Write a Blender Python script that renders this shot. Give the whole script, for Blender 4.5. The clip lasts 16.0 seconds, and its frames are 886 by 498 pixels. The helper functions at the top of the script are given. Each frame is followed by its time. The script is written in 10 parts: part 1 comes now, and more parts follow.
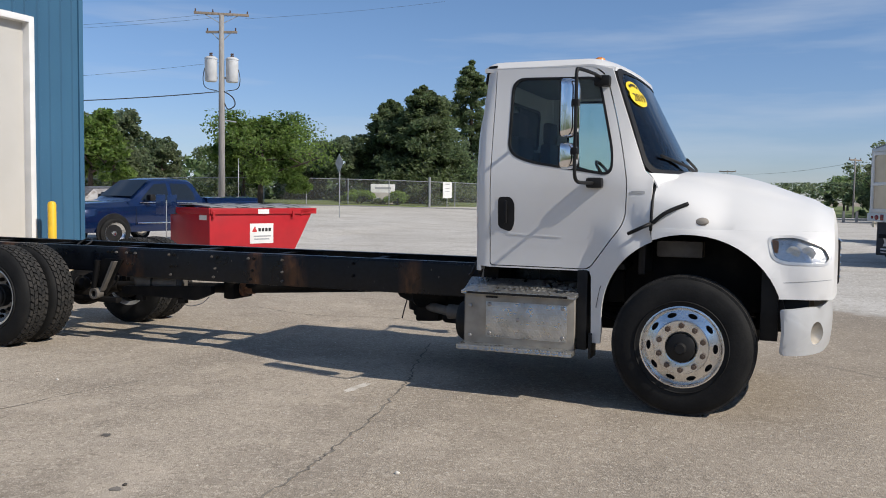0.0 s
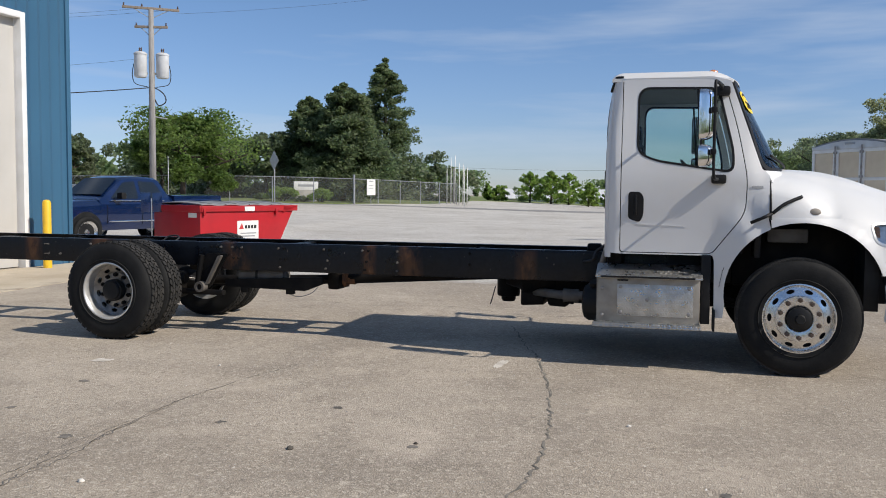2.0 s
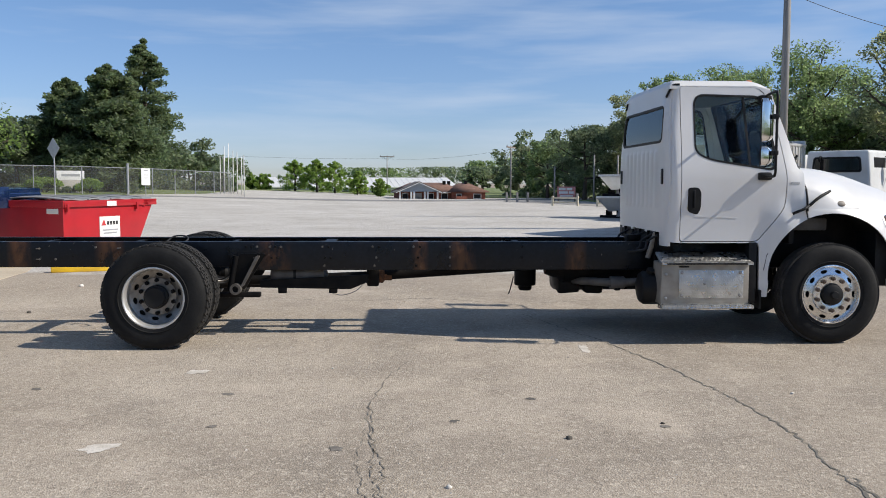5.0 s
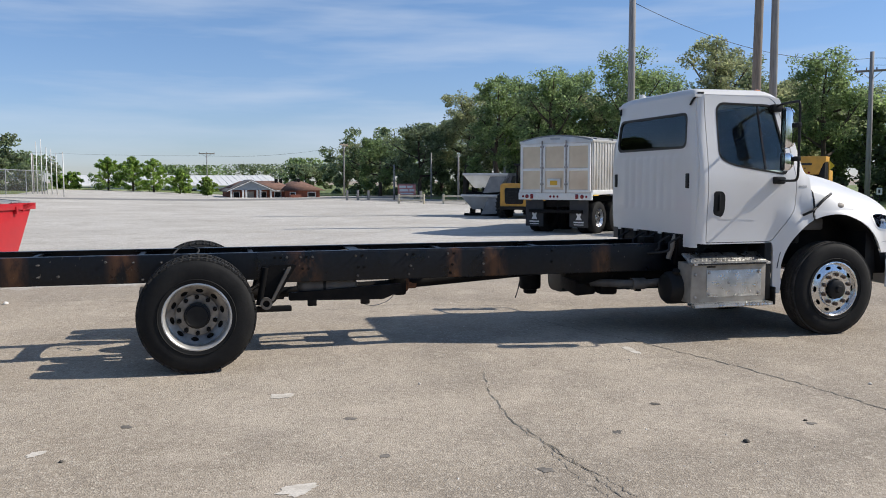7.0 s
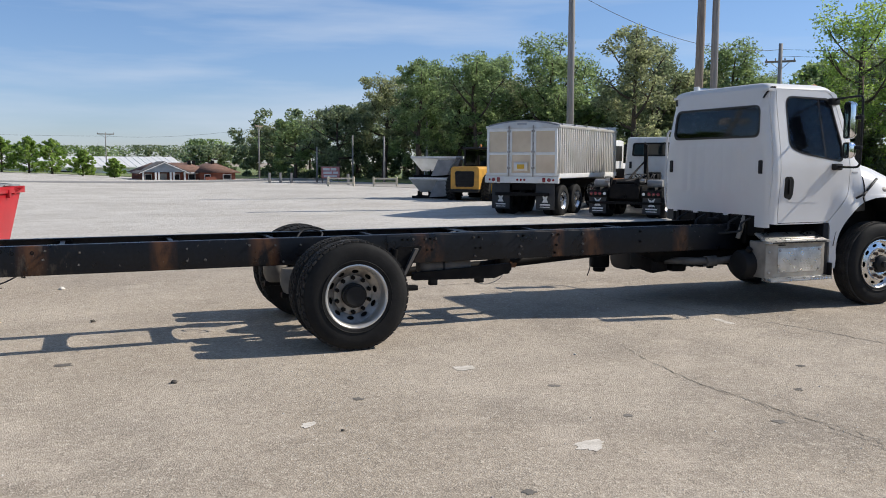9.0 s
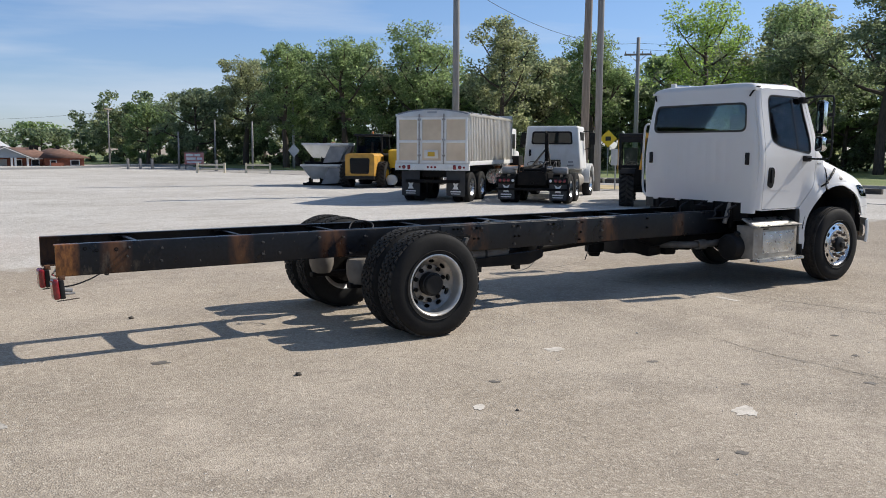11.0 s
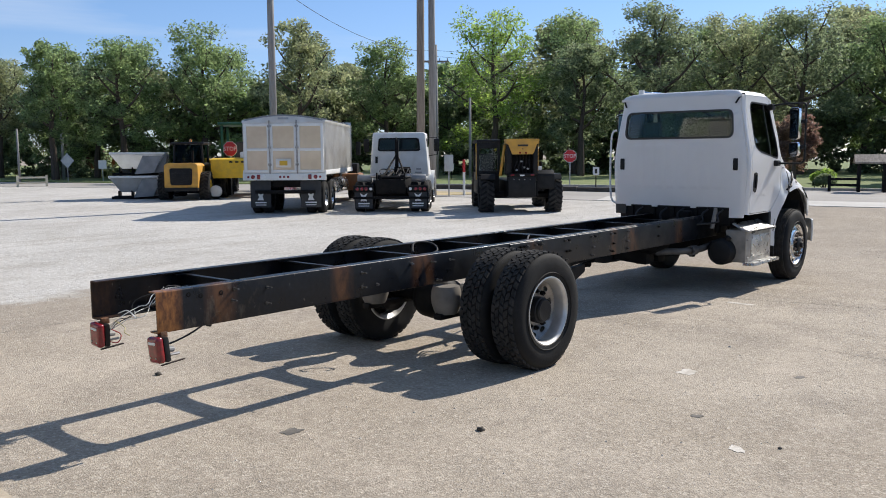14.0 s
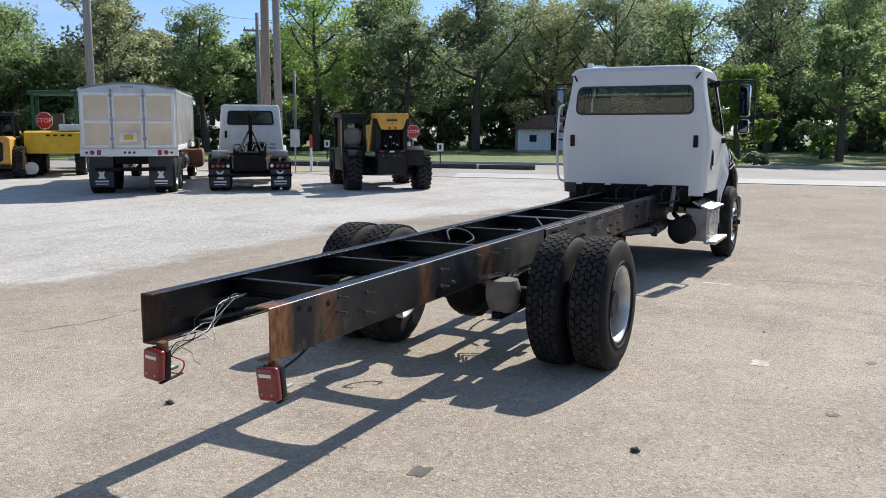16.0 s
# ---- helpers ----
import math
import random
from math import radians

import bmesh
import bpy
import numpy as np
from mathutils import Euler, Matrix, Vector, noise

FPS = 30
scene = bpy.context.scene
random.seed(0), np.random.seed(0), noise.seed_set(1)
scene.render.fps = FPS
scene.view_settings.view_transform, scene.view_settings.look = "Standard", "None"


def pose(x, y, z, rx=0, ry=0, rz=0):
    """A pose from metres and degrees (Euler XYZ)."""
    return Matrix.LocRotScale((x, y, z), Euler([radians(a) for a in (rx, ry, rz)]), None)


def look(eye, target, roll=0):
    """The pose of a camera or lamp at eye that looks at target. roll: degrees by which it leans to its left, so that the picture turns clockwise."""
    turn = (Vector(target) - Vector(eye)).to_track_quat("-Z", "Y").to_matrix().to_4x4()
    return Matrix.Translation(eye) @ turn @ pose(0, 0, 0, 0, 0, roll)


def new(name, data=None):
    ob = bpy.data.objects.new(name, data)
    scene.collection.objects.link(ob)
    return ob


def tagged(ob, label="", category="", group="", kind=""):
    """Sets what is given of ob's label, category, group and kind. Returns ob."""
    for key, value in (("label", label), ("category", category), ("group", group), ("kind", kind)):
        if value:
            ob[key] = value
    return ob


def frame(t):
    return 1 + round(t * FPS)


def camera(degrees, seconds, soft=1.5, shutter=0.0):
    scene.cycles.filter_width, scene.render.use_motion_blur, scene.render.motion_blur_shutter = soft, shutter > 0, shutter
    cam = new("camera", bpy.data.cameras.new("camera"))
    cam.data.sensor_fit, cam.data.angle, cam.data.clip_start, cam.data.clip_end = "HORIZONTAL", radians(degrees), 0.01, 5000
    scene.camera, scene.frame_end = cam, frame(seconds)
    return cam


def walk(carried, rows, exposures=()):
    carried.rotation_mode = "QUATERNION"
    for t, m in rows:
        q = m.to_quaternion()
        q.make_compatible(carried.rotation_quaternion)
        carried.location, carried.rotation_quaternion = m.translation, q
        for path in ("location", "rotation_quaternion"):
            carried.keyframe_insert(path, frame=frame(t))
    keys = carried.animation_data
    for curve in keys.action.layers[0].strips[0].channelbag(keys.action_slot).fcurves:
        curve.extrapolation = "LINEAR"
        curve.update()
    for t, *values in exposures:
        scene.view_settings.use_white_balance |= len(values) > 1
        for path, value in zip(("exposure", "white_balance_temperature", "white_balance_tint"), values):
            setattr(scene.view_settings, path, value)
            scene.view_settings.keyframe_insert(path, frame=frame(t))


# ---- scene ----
cam = camera(54.7, 16.0, 0.95)
PATH = [
    (0, (7.648, -7.726, 1.628), (6.894, -5.878, 1.506), 0.8),
    (0.5, (7.328, -8.206, 1.635), (6.65, -6.329, 1.504), 0.8),
    (1, (6.871, -8.581, 1.626), (6.261, -6.681, 1.495), 0.8),
    (1.5, (6.369, -8.907, 1.607), (5.814, -6.989, 1.481), 0.8),
    (2, (5.813, -9.21, 1.588), (5.295, -7.282, 1.462), 0.5),
    (2.5, (5.266, -9.535, 1.607), (4.772, -7.602, 1.473), 0.3),
    (3, (4.717, -9.823, 1.598), (4.262, -7.881, 1.456), 0.2),
    (3.5, (4.18, -9.997, 1.607), (3.797, -8.04, 1.46), 0.3),
    (4, (3.642, -10.024, 1.627), (3.389, -8.046, 1.476), 0.5),
    (4.5, (3.098, -9.947, 1.672), (3.009, -7.955, 1.522), 0.4),
    (4.7, (2.85, -9.919, 1.66), (2.832, -7.924, 1.509), 0.3),
    (6.8, (0.356, -9.311, 1.758), (0.851, -7.38, 1.598), -0.2),
    (7, (0.101, -9.296, 1.755), (0.622, -7.372, 1.596), -0.1),
    (7.5, (-0.509, -9.256, 1.769), (0.071, -7.348, 1.615), 0.2),
    (8, (-1.13, -9.161, 1.801), (-0.49, -7.273, 1.642), 0.5),
    (8.5, (-1.793, -9.157, 1.793), (-1.095, -7.291, 1.618), 0.4),
    (8.7, (-2.016, -9.118, 1.786), (-1.296, -7.262, 1.599), 0.3),
    (10.8, (-4.374, -8.429, 1.871), (-3.322, -6.744, 1.637), 0.1),
    (11, (-4.552, -8.307, 1.864), (-3.466, -6.644, 1.631), 0.3),
    (11.5, (-4.964, -7.961, 1.89), (-3.795, -6.354, 1.662), 0.2),
    (12, (-5.392, -7.6, 1.912), (-4.144, -6.054, 1.678), -0.2),
    (12.5, (-5.699, -7.136, 1.923), (-4.378, -5.653, 1.684), -0.6),
    (13, (-5.992, -6.605, 1.92), (-4.605, -5.184, 1.681), -0.7),
    (13.5, (-6.153, -6.051, 1.912), (-4.705, -4.691, 1.683), -0.7),
    (14, (-6.34, -5.45, 1.914), (-4.829, -4.158, 1.694), -0.4),
    (14.5, (-6.482, -4.901, 1.921), (-4.906, -3.689, 1.7), -0.2),
    (15, (-6.565, -4.267, 1.906), (-4.921, -3.152, 1.674), 0.2),
    (15.5, (-6.686, -3.669, 1.908), (-4.977, -2.661, 1.655), 0.3),
    (16, (-6.669, -3.067, 1.906), (-4.902, -2.172, 1.629), 0.1),
]
walk(cam, [(t, look(eye, target, roll)) for t, eye, target, roll in PATH],
     exposures=((0.0, -0.17, 6500, 10), (4.5, 0.0, 6480, 10), (7.0, 0.03, 6440, 10), (10.8, 0.05, 6520, 10), (16.0, 0.26, 6340, 10)))


# ---- world ----
SUN = Vector((1.2, -0.22, 1.0)).normalized()
world = bpy.data.worlds.new("sky")
scene.world = world
world.use_nodes = True
wn, wl = world.node_tree.nodes, world.node_tree.links
wn.clear()
sky = wn.new("ShaderNodeTexSky")
sky.sky_type, sky.sun_disc = "NISHITA", False
sky.sun_elevation, sky.sun_rotation = math.asin(SUN.z), math.atan2(SUN.x, SUN.y)
sky.altitude, sky.air_density, sky.dust_density, sky.ozone_density = 100, 1.0, 0.2, 2.2
tc = wn.new("ShaderNodeTexCoord")
mp = wn.new("ShaderNodeMapping")
mp.inputs["Scale"].default_value = (1.3, 1.0, 11.0)
mp.inputs["Rotation"].default_value = (0.05, -0.04, 0.5)
ns = wn.new("ShaderNodeTexNoise")
ns.inputs["Scale"].default_value, ns.inputs["Detail"].default_value, ns.inputs["Roughness"].default_value = 1.7, 5.0, 0.55
rp = wn.new("ShaderNodeValToRGB")
rp.color_ramp.elements[0].position, rp.color_ramp.elements[0].color = 0.49, (0, 0, 0, 1)
rp.color_ramp.elements[1].position, rp.color_ramp.elements[1].color = 0.78, (0.6, 0.6, 0.6, 1)
mx = wn.new("ShaderNodeMixRGB")
mx.inputs["Color2"].default_value = (5.6, 6.3, 7.4, 1)
bg = wn.new("ShaderNodeBackground")
bg.inputs["Strength"].default_value = 0.112
wo = wn.new("ShaderNodeOutputWorld")
wl.new(tc.outputs["Generated"], mp.inputs["Vector"])
wl.new(mp.outputs["Vector"], ns.inputs["Vector"])
wl.new(ns.outputs["Fac"], rp.inputs["Fac"])
wl.new(rp.outputs["Color"], mx.inputs["Fac"])
tint = wn.new("ShaderNodeMixRGB")
tint.blend_type = "MULTIPLY"
tint.inputs["Fac"].default_value = 1.0
hz = wn.new("ShaderNodeSeparateXYZ")
hr = wn.new("ShaderNodeMapRange")
hr.interpolation_type = "SMOOTHSTEP"
hr.inputs["From Min"].default_value, hr.inputs["From Max"].default_value = -0.02, 0.30
hc2 = wn.new("ShaderNodeMixRGB")
hc2.inputs["Color1"].default_value = (0.68, 0.765, 1.06, 1)
hc2.inputs["Color2"].default_value = (0.76, 0.885, 1.06, 1)
wl.new(tc.outputs["Generated"], hz.inputs["Vector"])
wl.new(hz.outputs["Z"], hr.inputs["Value"])
wl.new(hr.outputs["Result"], hc2.inputs["Fac"])
zen = wn.new("ShaderNodeMapRange")
zen.interpolation_type = "SMOOTHSTEP"
zen.inputs["From Min"].default_value, zen.inputs["From Max"].default_value = 0.28, 0.90
pale = wn.new("ShaderNodeMixRGB")
pale.inputs["Color2"].default_value = (1.02, 0.99, 0.95, 1)
wl.new(hz.outputs["Z"], zen.inputs["Value"])
wl.new(zen.outputs["Result"], pale.inputs["Fac"])
wl.new(hc2.outputs["Color"], pale.inputs["Color1"])
wl.new(pale.outputs["Color"], tint.inputs["Color2"])
wl.new(sky.outputs["Color"], tint.inputs["Color1"])
wl.new(tint.outputs["Color"], mx.inputs["Color1"])
wl.new(mx.outputs["Color"], bg.inputs["Color"])
wl.new(bg.outputs["Background"], wo.inputs["Surface"])

sun = new("sun", bpy.data.lights.new("sun", "SUN"))
sun.data.energy, sun.data.angle, sun.data.color = 5.0, radians(0.53), (1.0, 0.93, 0.83)
sun.matrix_world = look(tuple(SUN * 60), (0, 0, 0))


# ---- materials ----
def material(name, color, rough=0.5, metal=0.0, second=None, scale=3.0, spread=(0.4, 0.65), fine=0.0, fine_scale=60.0,
             bump=0.0, bump_scale=80.0, coat=0.0, island=0.0, obj_random=0.0, stretch=(1, 1, 1), rough_var=0.0, third=None, third_scale=0.7, third_spread=(0.5, 0.7)):
    m = bpy.data.materials.new(name)
    m.use_nodes = True
    n, l = m.node_tree.nodes, m.node_tree.links
    b = n["Principled BSDF"]
    b.inputs["Roughness"].default_value, b.inputs["Metallic"].default_value = rough, metal
    b.inputs["Coat Weight"].default_value = coat
    b.inputs["Coat Roughness"].default_value = 0.04
    c = n.new("ShaderNodeTexCoord")
    mpn = n.new("ShaderNodeMapping")
    mpn.inputs["Scale"].default_value = stretch
    l.new(c.outputs["Object"], mpn.inputs["Vector"])
    src = mpn.outputs["Vector"]

    def noise_tex(sc, detail=6.0):
        t = n.new("ShaderNodeTexNoise")
        t.inputs["Scale"].default_value, t.inputs["Detail"].default_value = sc, detail
        l.new(src, t.inputs["Vector"])
        return t.outputs["Fac"]

    def ramp(sock, lo, hi):
        r = n.new("ShaderNodeMapRange")
        r.inputs["From Min"].default_value, r.inputs["From Max"].default_value = lo, hi
        l.new(sock, r.inputs["Value"])
        return r.outputs["Result"]

    def mix(fac, a, bcol):
        x = n.new("ShaderNodeMixRGB")
        l.new(fac, x.inputs["Fac"])
        for s, v in (("Color1", a), ("Color2", bcol)):
            if isinstance(v, tuple):
                x.inputs[s].default_value = (*v, 1)
            else:
                l.new(v, x.inputs[s])
        return x.outputs["Color"]

    col = color
    if second:
        col = mix(ramp(noise_tex(scale), *spread), col, second)
    if third:
        col = mix(ramp(noise_tex(third_scale, 8.0), *third_spread), col, third)
    if fine:
        v = n.new("ShaderNodeHueSaturation")
        vr = n.new("ShaderNodeMapRange")
        vr.inputs["From Min"].default_value, vr.inputs["From Max"].default_value = 0.3, 0.7
        vr.inputs["To Min"].default_value, vr.inputs["To Max"].default_value = 1 - fine, 1 + fine
        l.new(noise_tex(fine_scale, 3.0), vr.inputs["Value"])
        l.new(vr.outputs["Result"], v.inputs["Value"])
        if isinstance(col, tuple):
            v.inputs["Color"].default_value = (*col, 1)
        else:
            l.new(col, v.inputs["Color"])
        col = v.outputs["Color"]
    for amount, node, out in ((island, "ShaderNodeNewGeometry", "Random Per Island"), (obj_random, "ShaderNodeObjectInfo", "Random")):
        if amount:
            g = n.new(node)
            v = n.new("ShaderNodeHueSaturation")
            vr = n.new("ShaderNodeMapRange")
            vr.inputs["To Min"].default_value, vr.inputs["To Max"].default_value = 1 - amount, 1 + amount
            l.new(g.outputs[out], vr.inputs["Value"])
            l.new(vr.outputs["Result"], v.inputs["Value"])
            if isinstance(col, tuple):
                v.inputs["Color"].default_value = (*col, 1)
            else:
                l.new(col, v.inputs["Color"])
            col = v.outputs["Color"]
    if isinstance(col, tuple):
        b.inputs["Base Color"].default_value = (*col, 1)
    else:
        l.new(col, b.inputs["Base Color"])
    if rough_var:
        r = n.new("ShaderNodeMapRange")
        r.inputs["From Min"].default_value, r.inputs["From Max"].default_value = 0.35, 0.65
        r.inputs["To Min"].default_value, r.inputs["To Max"].default_value = max(0.02, rough - rough_var), min(1, rough + rough_var)
        l.new(noise_tex(scale * 2.3), r.inputs["Value"])
        l.new(r.outputs["Result"], b.inputs["Roughness"])
    if bump:
        bp = n.new("ShaderNodeBump")
        bp.inputs["Strength"].default_value, bp.inputs["Distance"].default_value = bump, 0.01
        l.new(noise_tex(bump_scale, 4.0), bp.inputs["Height"])
        l.new(bp.outputs["Normal"], b.inputs["Normal"])
    return m


def glass_material(name, tint, rough=0.02):
    m = bpy.data.materials.new(name)
    m.use_nodes = True
    n, l = m.node_tree.nodes, m.node_tree.links
    n.clear()
    o, mixn = n.new("ShaderNodeOutputMaterial"), n.new("ShaderNodeMixShader")
    t, g, f = n.new("ShaderNodeBsdfTransparent"), n.new("ShaderNodeBsdfGlossy"), n.new("ShaderNodeFresnel")
    t.inputs["Color"].default_value = (*tint, 1)
    g.inputs["Roughness"].default_value = rough
    f.inputs["IOR"].default_value = 1.5
    l.new(f.outputs["Fac"], mixn.inputs["Fac"])
    l.new(t.outputs["BSDF"], mixn.inputs[1])
    l.new(g.outputs["BSDF"], mixn.inputs[2])
    l.new(mixn.outputs["Shader"], o.inputs["Surface"])
    return m


def leaf_material(name, color, second):
    m = material(name, color, 0.55, second=second, scale=0.35, spread=(0.35, 0.65), island=0.45)
    n, l = m.node_tree.nodes, m.node_tree.links
    b, o = n["Principled BSDF"], n["Material Output"]
    tr, mixn = n.new("ShaderNodeBsdfTranslucent"), n.new("ShaderNodeMixShader")
    mixn.inputs["Fac"].default_value = 0.66
    through_leaf = n.new("ShaderNodeHueSaturation")
    through_leaf.inputs["Value"].default_value = 1.42
    through_leaf.inputs["Saturation"].default_value = 1.05
    l.new(b.inputs["Base Color"].links[0].from_socket, through_leaf.inputs["Color"])
    l.new(through_leaf.outputs["Color"], tr.inputs["Color"])
    l.new(b.outputs["BSDF"], mixn.inputs[1])
    l.new(tr.outputs["BSDF"], mixn.inputs[2])
    l.new(mixn.outputs["Shader"], o.inputs["Surface"])
    return m


def plate_material(name, color):
    """Aluminium tread plate with raised lozenges."""
    m = material(name, color, 0.34, 0.9, second=(0.42, 0.42, 0.41), scale=6, rough_var=0.12)
    n, l = m.node_tree.nodes, m.node_tree.links
    b = n["Principled BSDF"]
    c = n.new("ShaderNodeTexCoord")
    mp2 = n.new("ShaderNodeMapping")
    mp2.inputs["Rotation"].default_value = (0.6, 0.0, 0.785)
    mp2.inputs["Scale"].default_value = (30, 30, 30)
    v = n.new("ShaderNodeTexVoronoi")
    v.distance = "CHEBYCHEV"
    v.inputs["Randomness"].default_value = 0.12
    v.inputs["Scale"].default_value = 1.0
    bp = n.new("ShaderNodeBump")
    bp.inputs["Strength"].default_value, bp.inputs["Distance"].default_value, bp.invert = 1.0, 0.016, True
    l.new(c.outputs["Object"], mp2.inputs["Vector"])
    l.new(mp2.outputs["Vector"], v.inputs["Vector"])
    l.new(v.outputs["Distance"], bp.inputs["Height"])
    l.new(bp.outputs["Normal"], b.inputs["Normal"])
    return m


WHITE = material("white_paint", (0.705, 0.702, 0.695), 0.40, second=(0.675, 0.67, 0.66), scale=1.6, coat=0.22, bump=0.03, bump_scale=5, rough_var=0.05)
WHITE_OLD = material("white_paint_dull", (0.70, 0.71, 0.71), 0.45, second=(0.60, 0.60, 0.58), scale=2.5, bump=0.05, bump_scale=8)
FRAME = material("frame_black", (0.008, 0.0085, 0.010), 0.42, second=(0.018, 0.014, 0.012), scale=2.2, spread=(0.5, 0.75), fine=0.25, fine_scale=25,
                 bump=0.12, bump_scale=30, rough_var=0.12)
FRAME.node_tree.nodes["Principled BSDF"].inputs["Specular IOR Level"].default_value = 0.30


def rusty_rail(x_tail):
    """Black frame paint with brown rust bleeding through, worst at the cut tail end."""
    m = material("rusty_frame_rail", (0.0045, 0.0060, 0.0095), 0.36, second=(0.0080, 0.0090, 0.0115), scale=2.2, spread=(0.5, 0.75), fine=0.3, fine_scale=30, bump=0.10, bump_scale=22, rough_var=0.12)
    n, l = m.node_tree.nodes, m.node_tree.links
    b = n["Principled BSDF"]
    b.inputs["Specular IOR Level"].default_value = 0.30
    c, mpn, sep = n.new("ShaderNodeTexCoord"), n.new("ShaderNodeMapping"), n.new("ShaderNodeSeparateXYZ")
    mpn.inputs["Scale"].default_value = (1.0, 1.0, 0.45)
    l.new(c.outputs["Object"], mpn.inputs["Vector"])
    l.new(c.outputs["Object"], sep.inputs["Vector"])

    def tex(scale, detail, rough):
        t = n.new("ShaderNodeTexNoise")
        t.inputs["Scale"].default_value, t.inputs["Detail"].default_value, t.inputs["Roughness"].default_value = scale, detail, rough
        l.new(mpn.outputs["Vector"], t.inputs["Vector"])
        return t.outputs["Fac"]

    def rng(s, a, d, e=0.0, g=1.0):
        r = n.new("ShaderNodeMapRange")
        for k, v in (("From Min", a), ("From Max", d), ("To Min", e), ("To Max", g)):
            r.inputs[k].default_value = v
        l.new(s, r.inputs["Value"])
        return r.outputs["Result"]

    def calc(op, a, d):
        x = n.new("ShaderNodeMath")
        x.operation, x.use_clamp = op, True
        for i, v in enumerate((a, d)):
            if isinstance(v, (int, float)):
                x.inputs[i].default_value = v
            else:
                l.new(v, x.inputs[i])
        return x.outputs[0]

    def mix(f, a, d):
        x = n.new("ShaderNodeMixRGB")
        for k, v in (("Fac", f), ("Color1", a), ("Color2", d)):
            if isinstance(v, tuple):
                x.inputs[k].default_value = (*v, 1)
            else:
                l.new(v, x.inputs[k])
        return x.outputs["Color"]

    old = b.inputs["Base Color"].links[0].from_socket
    windows = None
    for at, wide in ((x_tail + 0.50, 0.15), (x_tail + 1.64, 0.14), (-0.75, 0.17), (1.02, 0.20), (2.62, 0.10), (3.1, 0.16), (4.35, 0.13)):
        d = n.new("ShaderNodeMath")
        d.operation = "SUBTRACT"
        d.inputs[1].default_value = at
        l.new(sep.outputs["X"], d.inputs[0])
        e = n.new("ShaderNodeMath")
        e.operation = "ABSOLUTE"
        l.new(d.outputs[0], e.inputs[0])
        one = rng(e.outputs[0], wide, wide * 0.25)
        windows = one if windows is None else calc("MAXIMUM", windows, one)
    smear = calc("MULTIPLY", windows, rng(tex(5.0, 6.0, 0.65), 0.42, 0.58))
    near_side = rng(sep.outputs["Y"], 0.1, -0.1, 0.15, 1.0)
    col = mix(calc("MULTIPLY", calc("MULTIPLY", smear, 0.62), near_side), old, (0.150, 0.066, 0.028))
    scuff = calc("MULTIPLY", rng(sep.outputs["X"], x_tail + 0.95, x_tail + 0.55), rng(tex(11.0, 6.0, 0.7), 0.52, 0.66))
    col = mix(calc("MULTIPLY", calc("MULTIPLY", scuff, 0.45), near_side), col, (0.135, 0.110, 0.085))
    tail = calc("MULTIPLY", rng(sep.outputs["X"], x_tail + 0.20, x_tail + 0.13), rng(tex(6.0, 6.0, 0.65), 0.30, 0.50))
    tail = calc("MULTIPLY", tail, near_side)
    col = mix(tail, col, mix(rng(tex(26.0, 5.0, 0.6), 0.35, 0.65), (0.10, 0.040, 0.018), (0.34, 0.145, 0.045)))
    scrape = rng(tex(34.0, 4.0, 0.5), 0.70, 0.76)
    col = mix(calc("MULTIPLY", scrape, 0.55), col, (0.22, 0.19, 0.16))
    l.new(col, b.inputs["Base Color"])
    return m


BLACK = material("black_plastic", (0.011, 0.011, 0.012), 0.5, second=(0.019, 0.019, 0.019), scale=5, bump=0.08, bump_scale=60)
DARK = material("greasy_black_iron", (0.0055, 0.0055, 0.0058), 0.6, second=(0.015, 0.0125, 0.011), scale=5, spread=(0.45, 0.7), bump=0.25, bump_scale=25)
DULL_BOLT = material("dull_bolt_steel", (0.12, 0.115, 0.11), 0.65, 0.2, second=(0.06, 0.052, 0.045), scale=20)
RUST = material("rusty_steel", (0.17, 0.075, 0.035), 0.85, second=(0.06, 0.04, 0.03), scale=9, bump=0.3, bump_scale=60, fine=0.3)
RUST_DARK = material("dark_rust_stain", (0.040, 0.022, 0.015), 0.8, second=(0.018, 0.014, 0.013), scale=7, spread=(0.35, 0.65), bump=0.2, bump_scale=50, fine=0.3)
RUBBER = material("tyre_rubber", (0.0085, 0.0088, 0.0095), 0.78, second=(0.016, 0.016, 0.0158), scale=4, bump=0.15, bump_scale=70, fine=0.15)
TREAD = material("worn_tread", (0.024, 0.0238, 0.0235), 0.9, second=(0.046, 0.043, 0.040), scale=8, bump=0.2, bump_scale=60, fine=0.2)
for dull, gloss in ((RUBBER, 0.24), (TREAD, 0.22), (DARK, 0.14), (BLACK, 0.22)):
    dull.node_tree.nodes["Principled BSDF"].inputs["Specular IOR Level"].default_value = gloss
LAMP_BOWL = material("lamp_reflector", (0.82, 0.82, 0.81), 0.26, 0.55, second=(0.64, 0.64, 0.63), scale=25, bump=0.5, bump_scale=30)
ALU = material("polished_aluminium", (0.78, 0.78, 0.78), 0.24, 1.0, second=(0.62, 0.62, 0.62), scale=6, rough_var=0.08)
BUMPER = material("silver_bumper", (0.50, 0.51, 0.52), 0.4, 0.1, second=(0.45, 0.455, 0.46), scale=3, coat=0.2)
TRAILER_ALU = material("trailer_aluminium", (0.70, 0.68, 0.64), 0.36, 0.45, second=(0.57, 0.53, 0.475), scale=1.2, rough_var=0.08, bump=0.03, bump_scale=3)
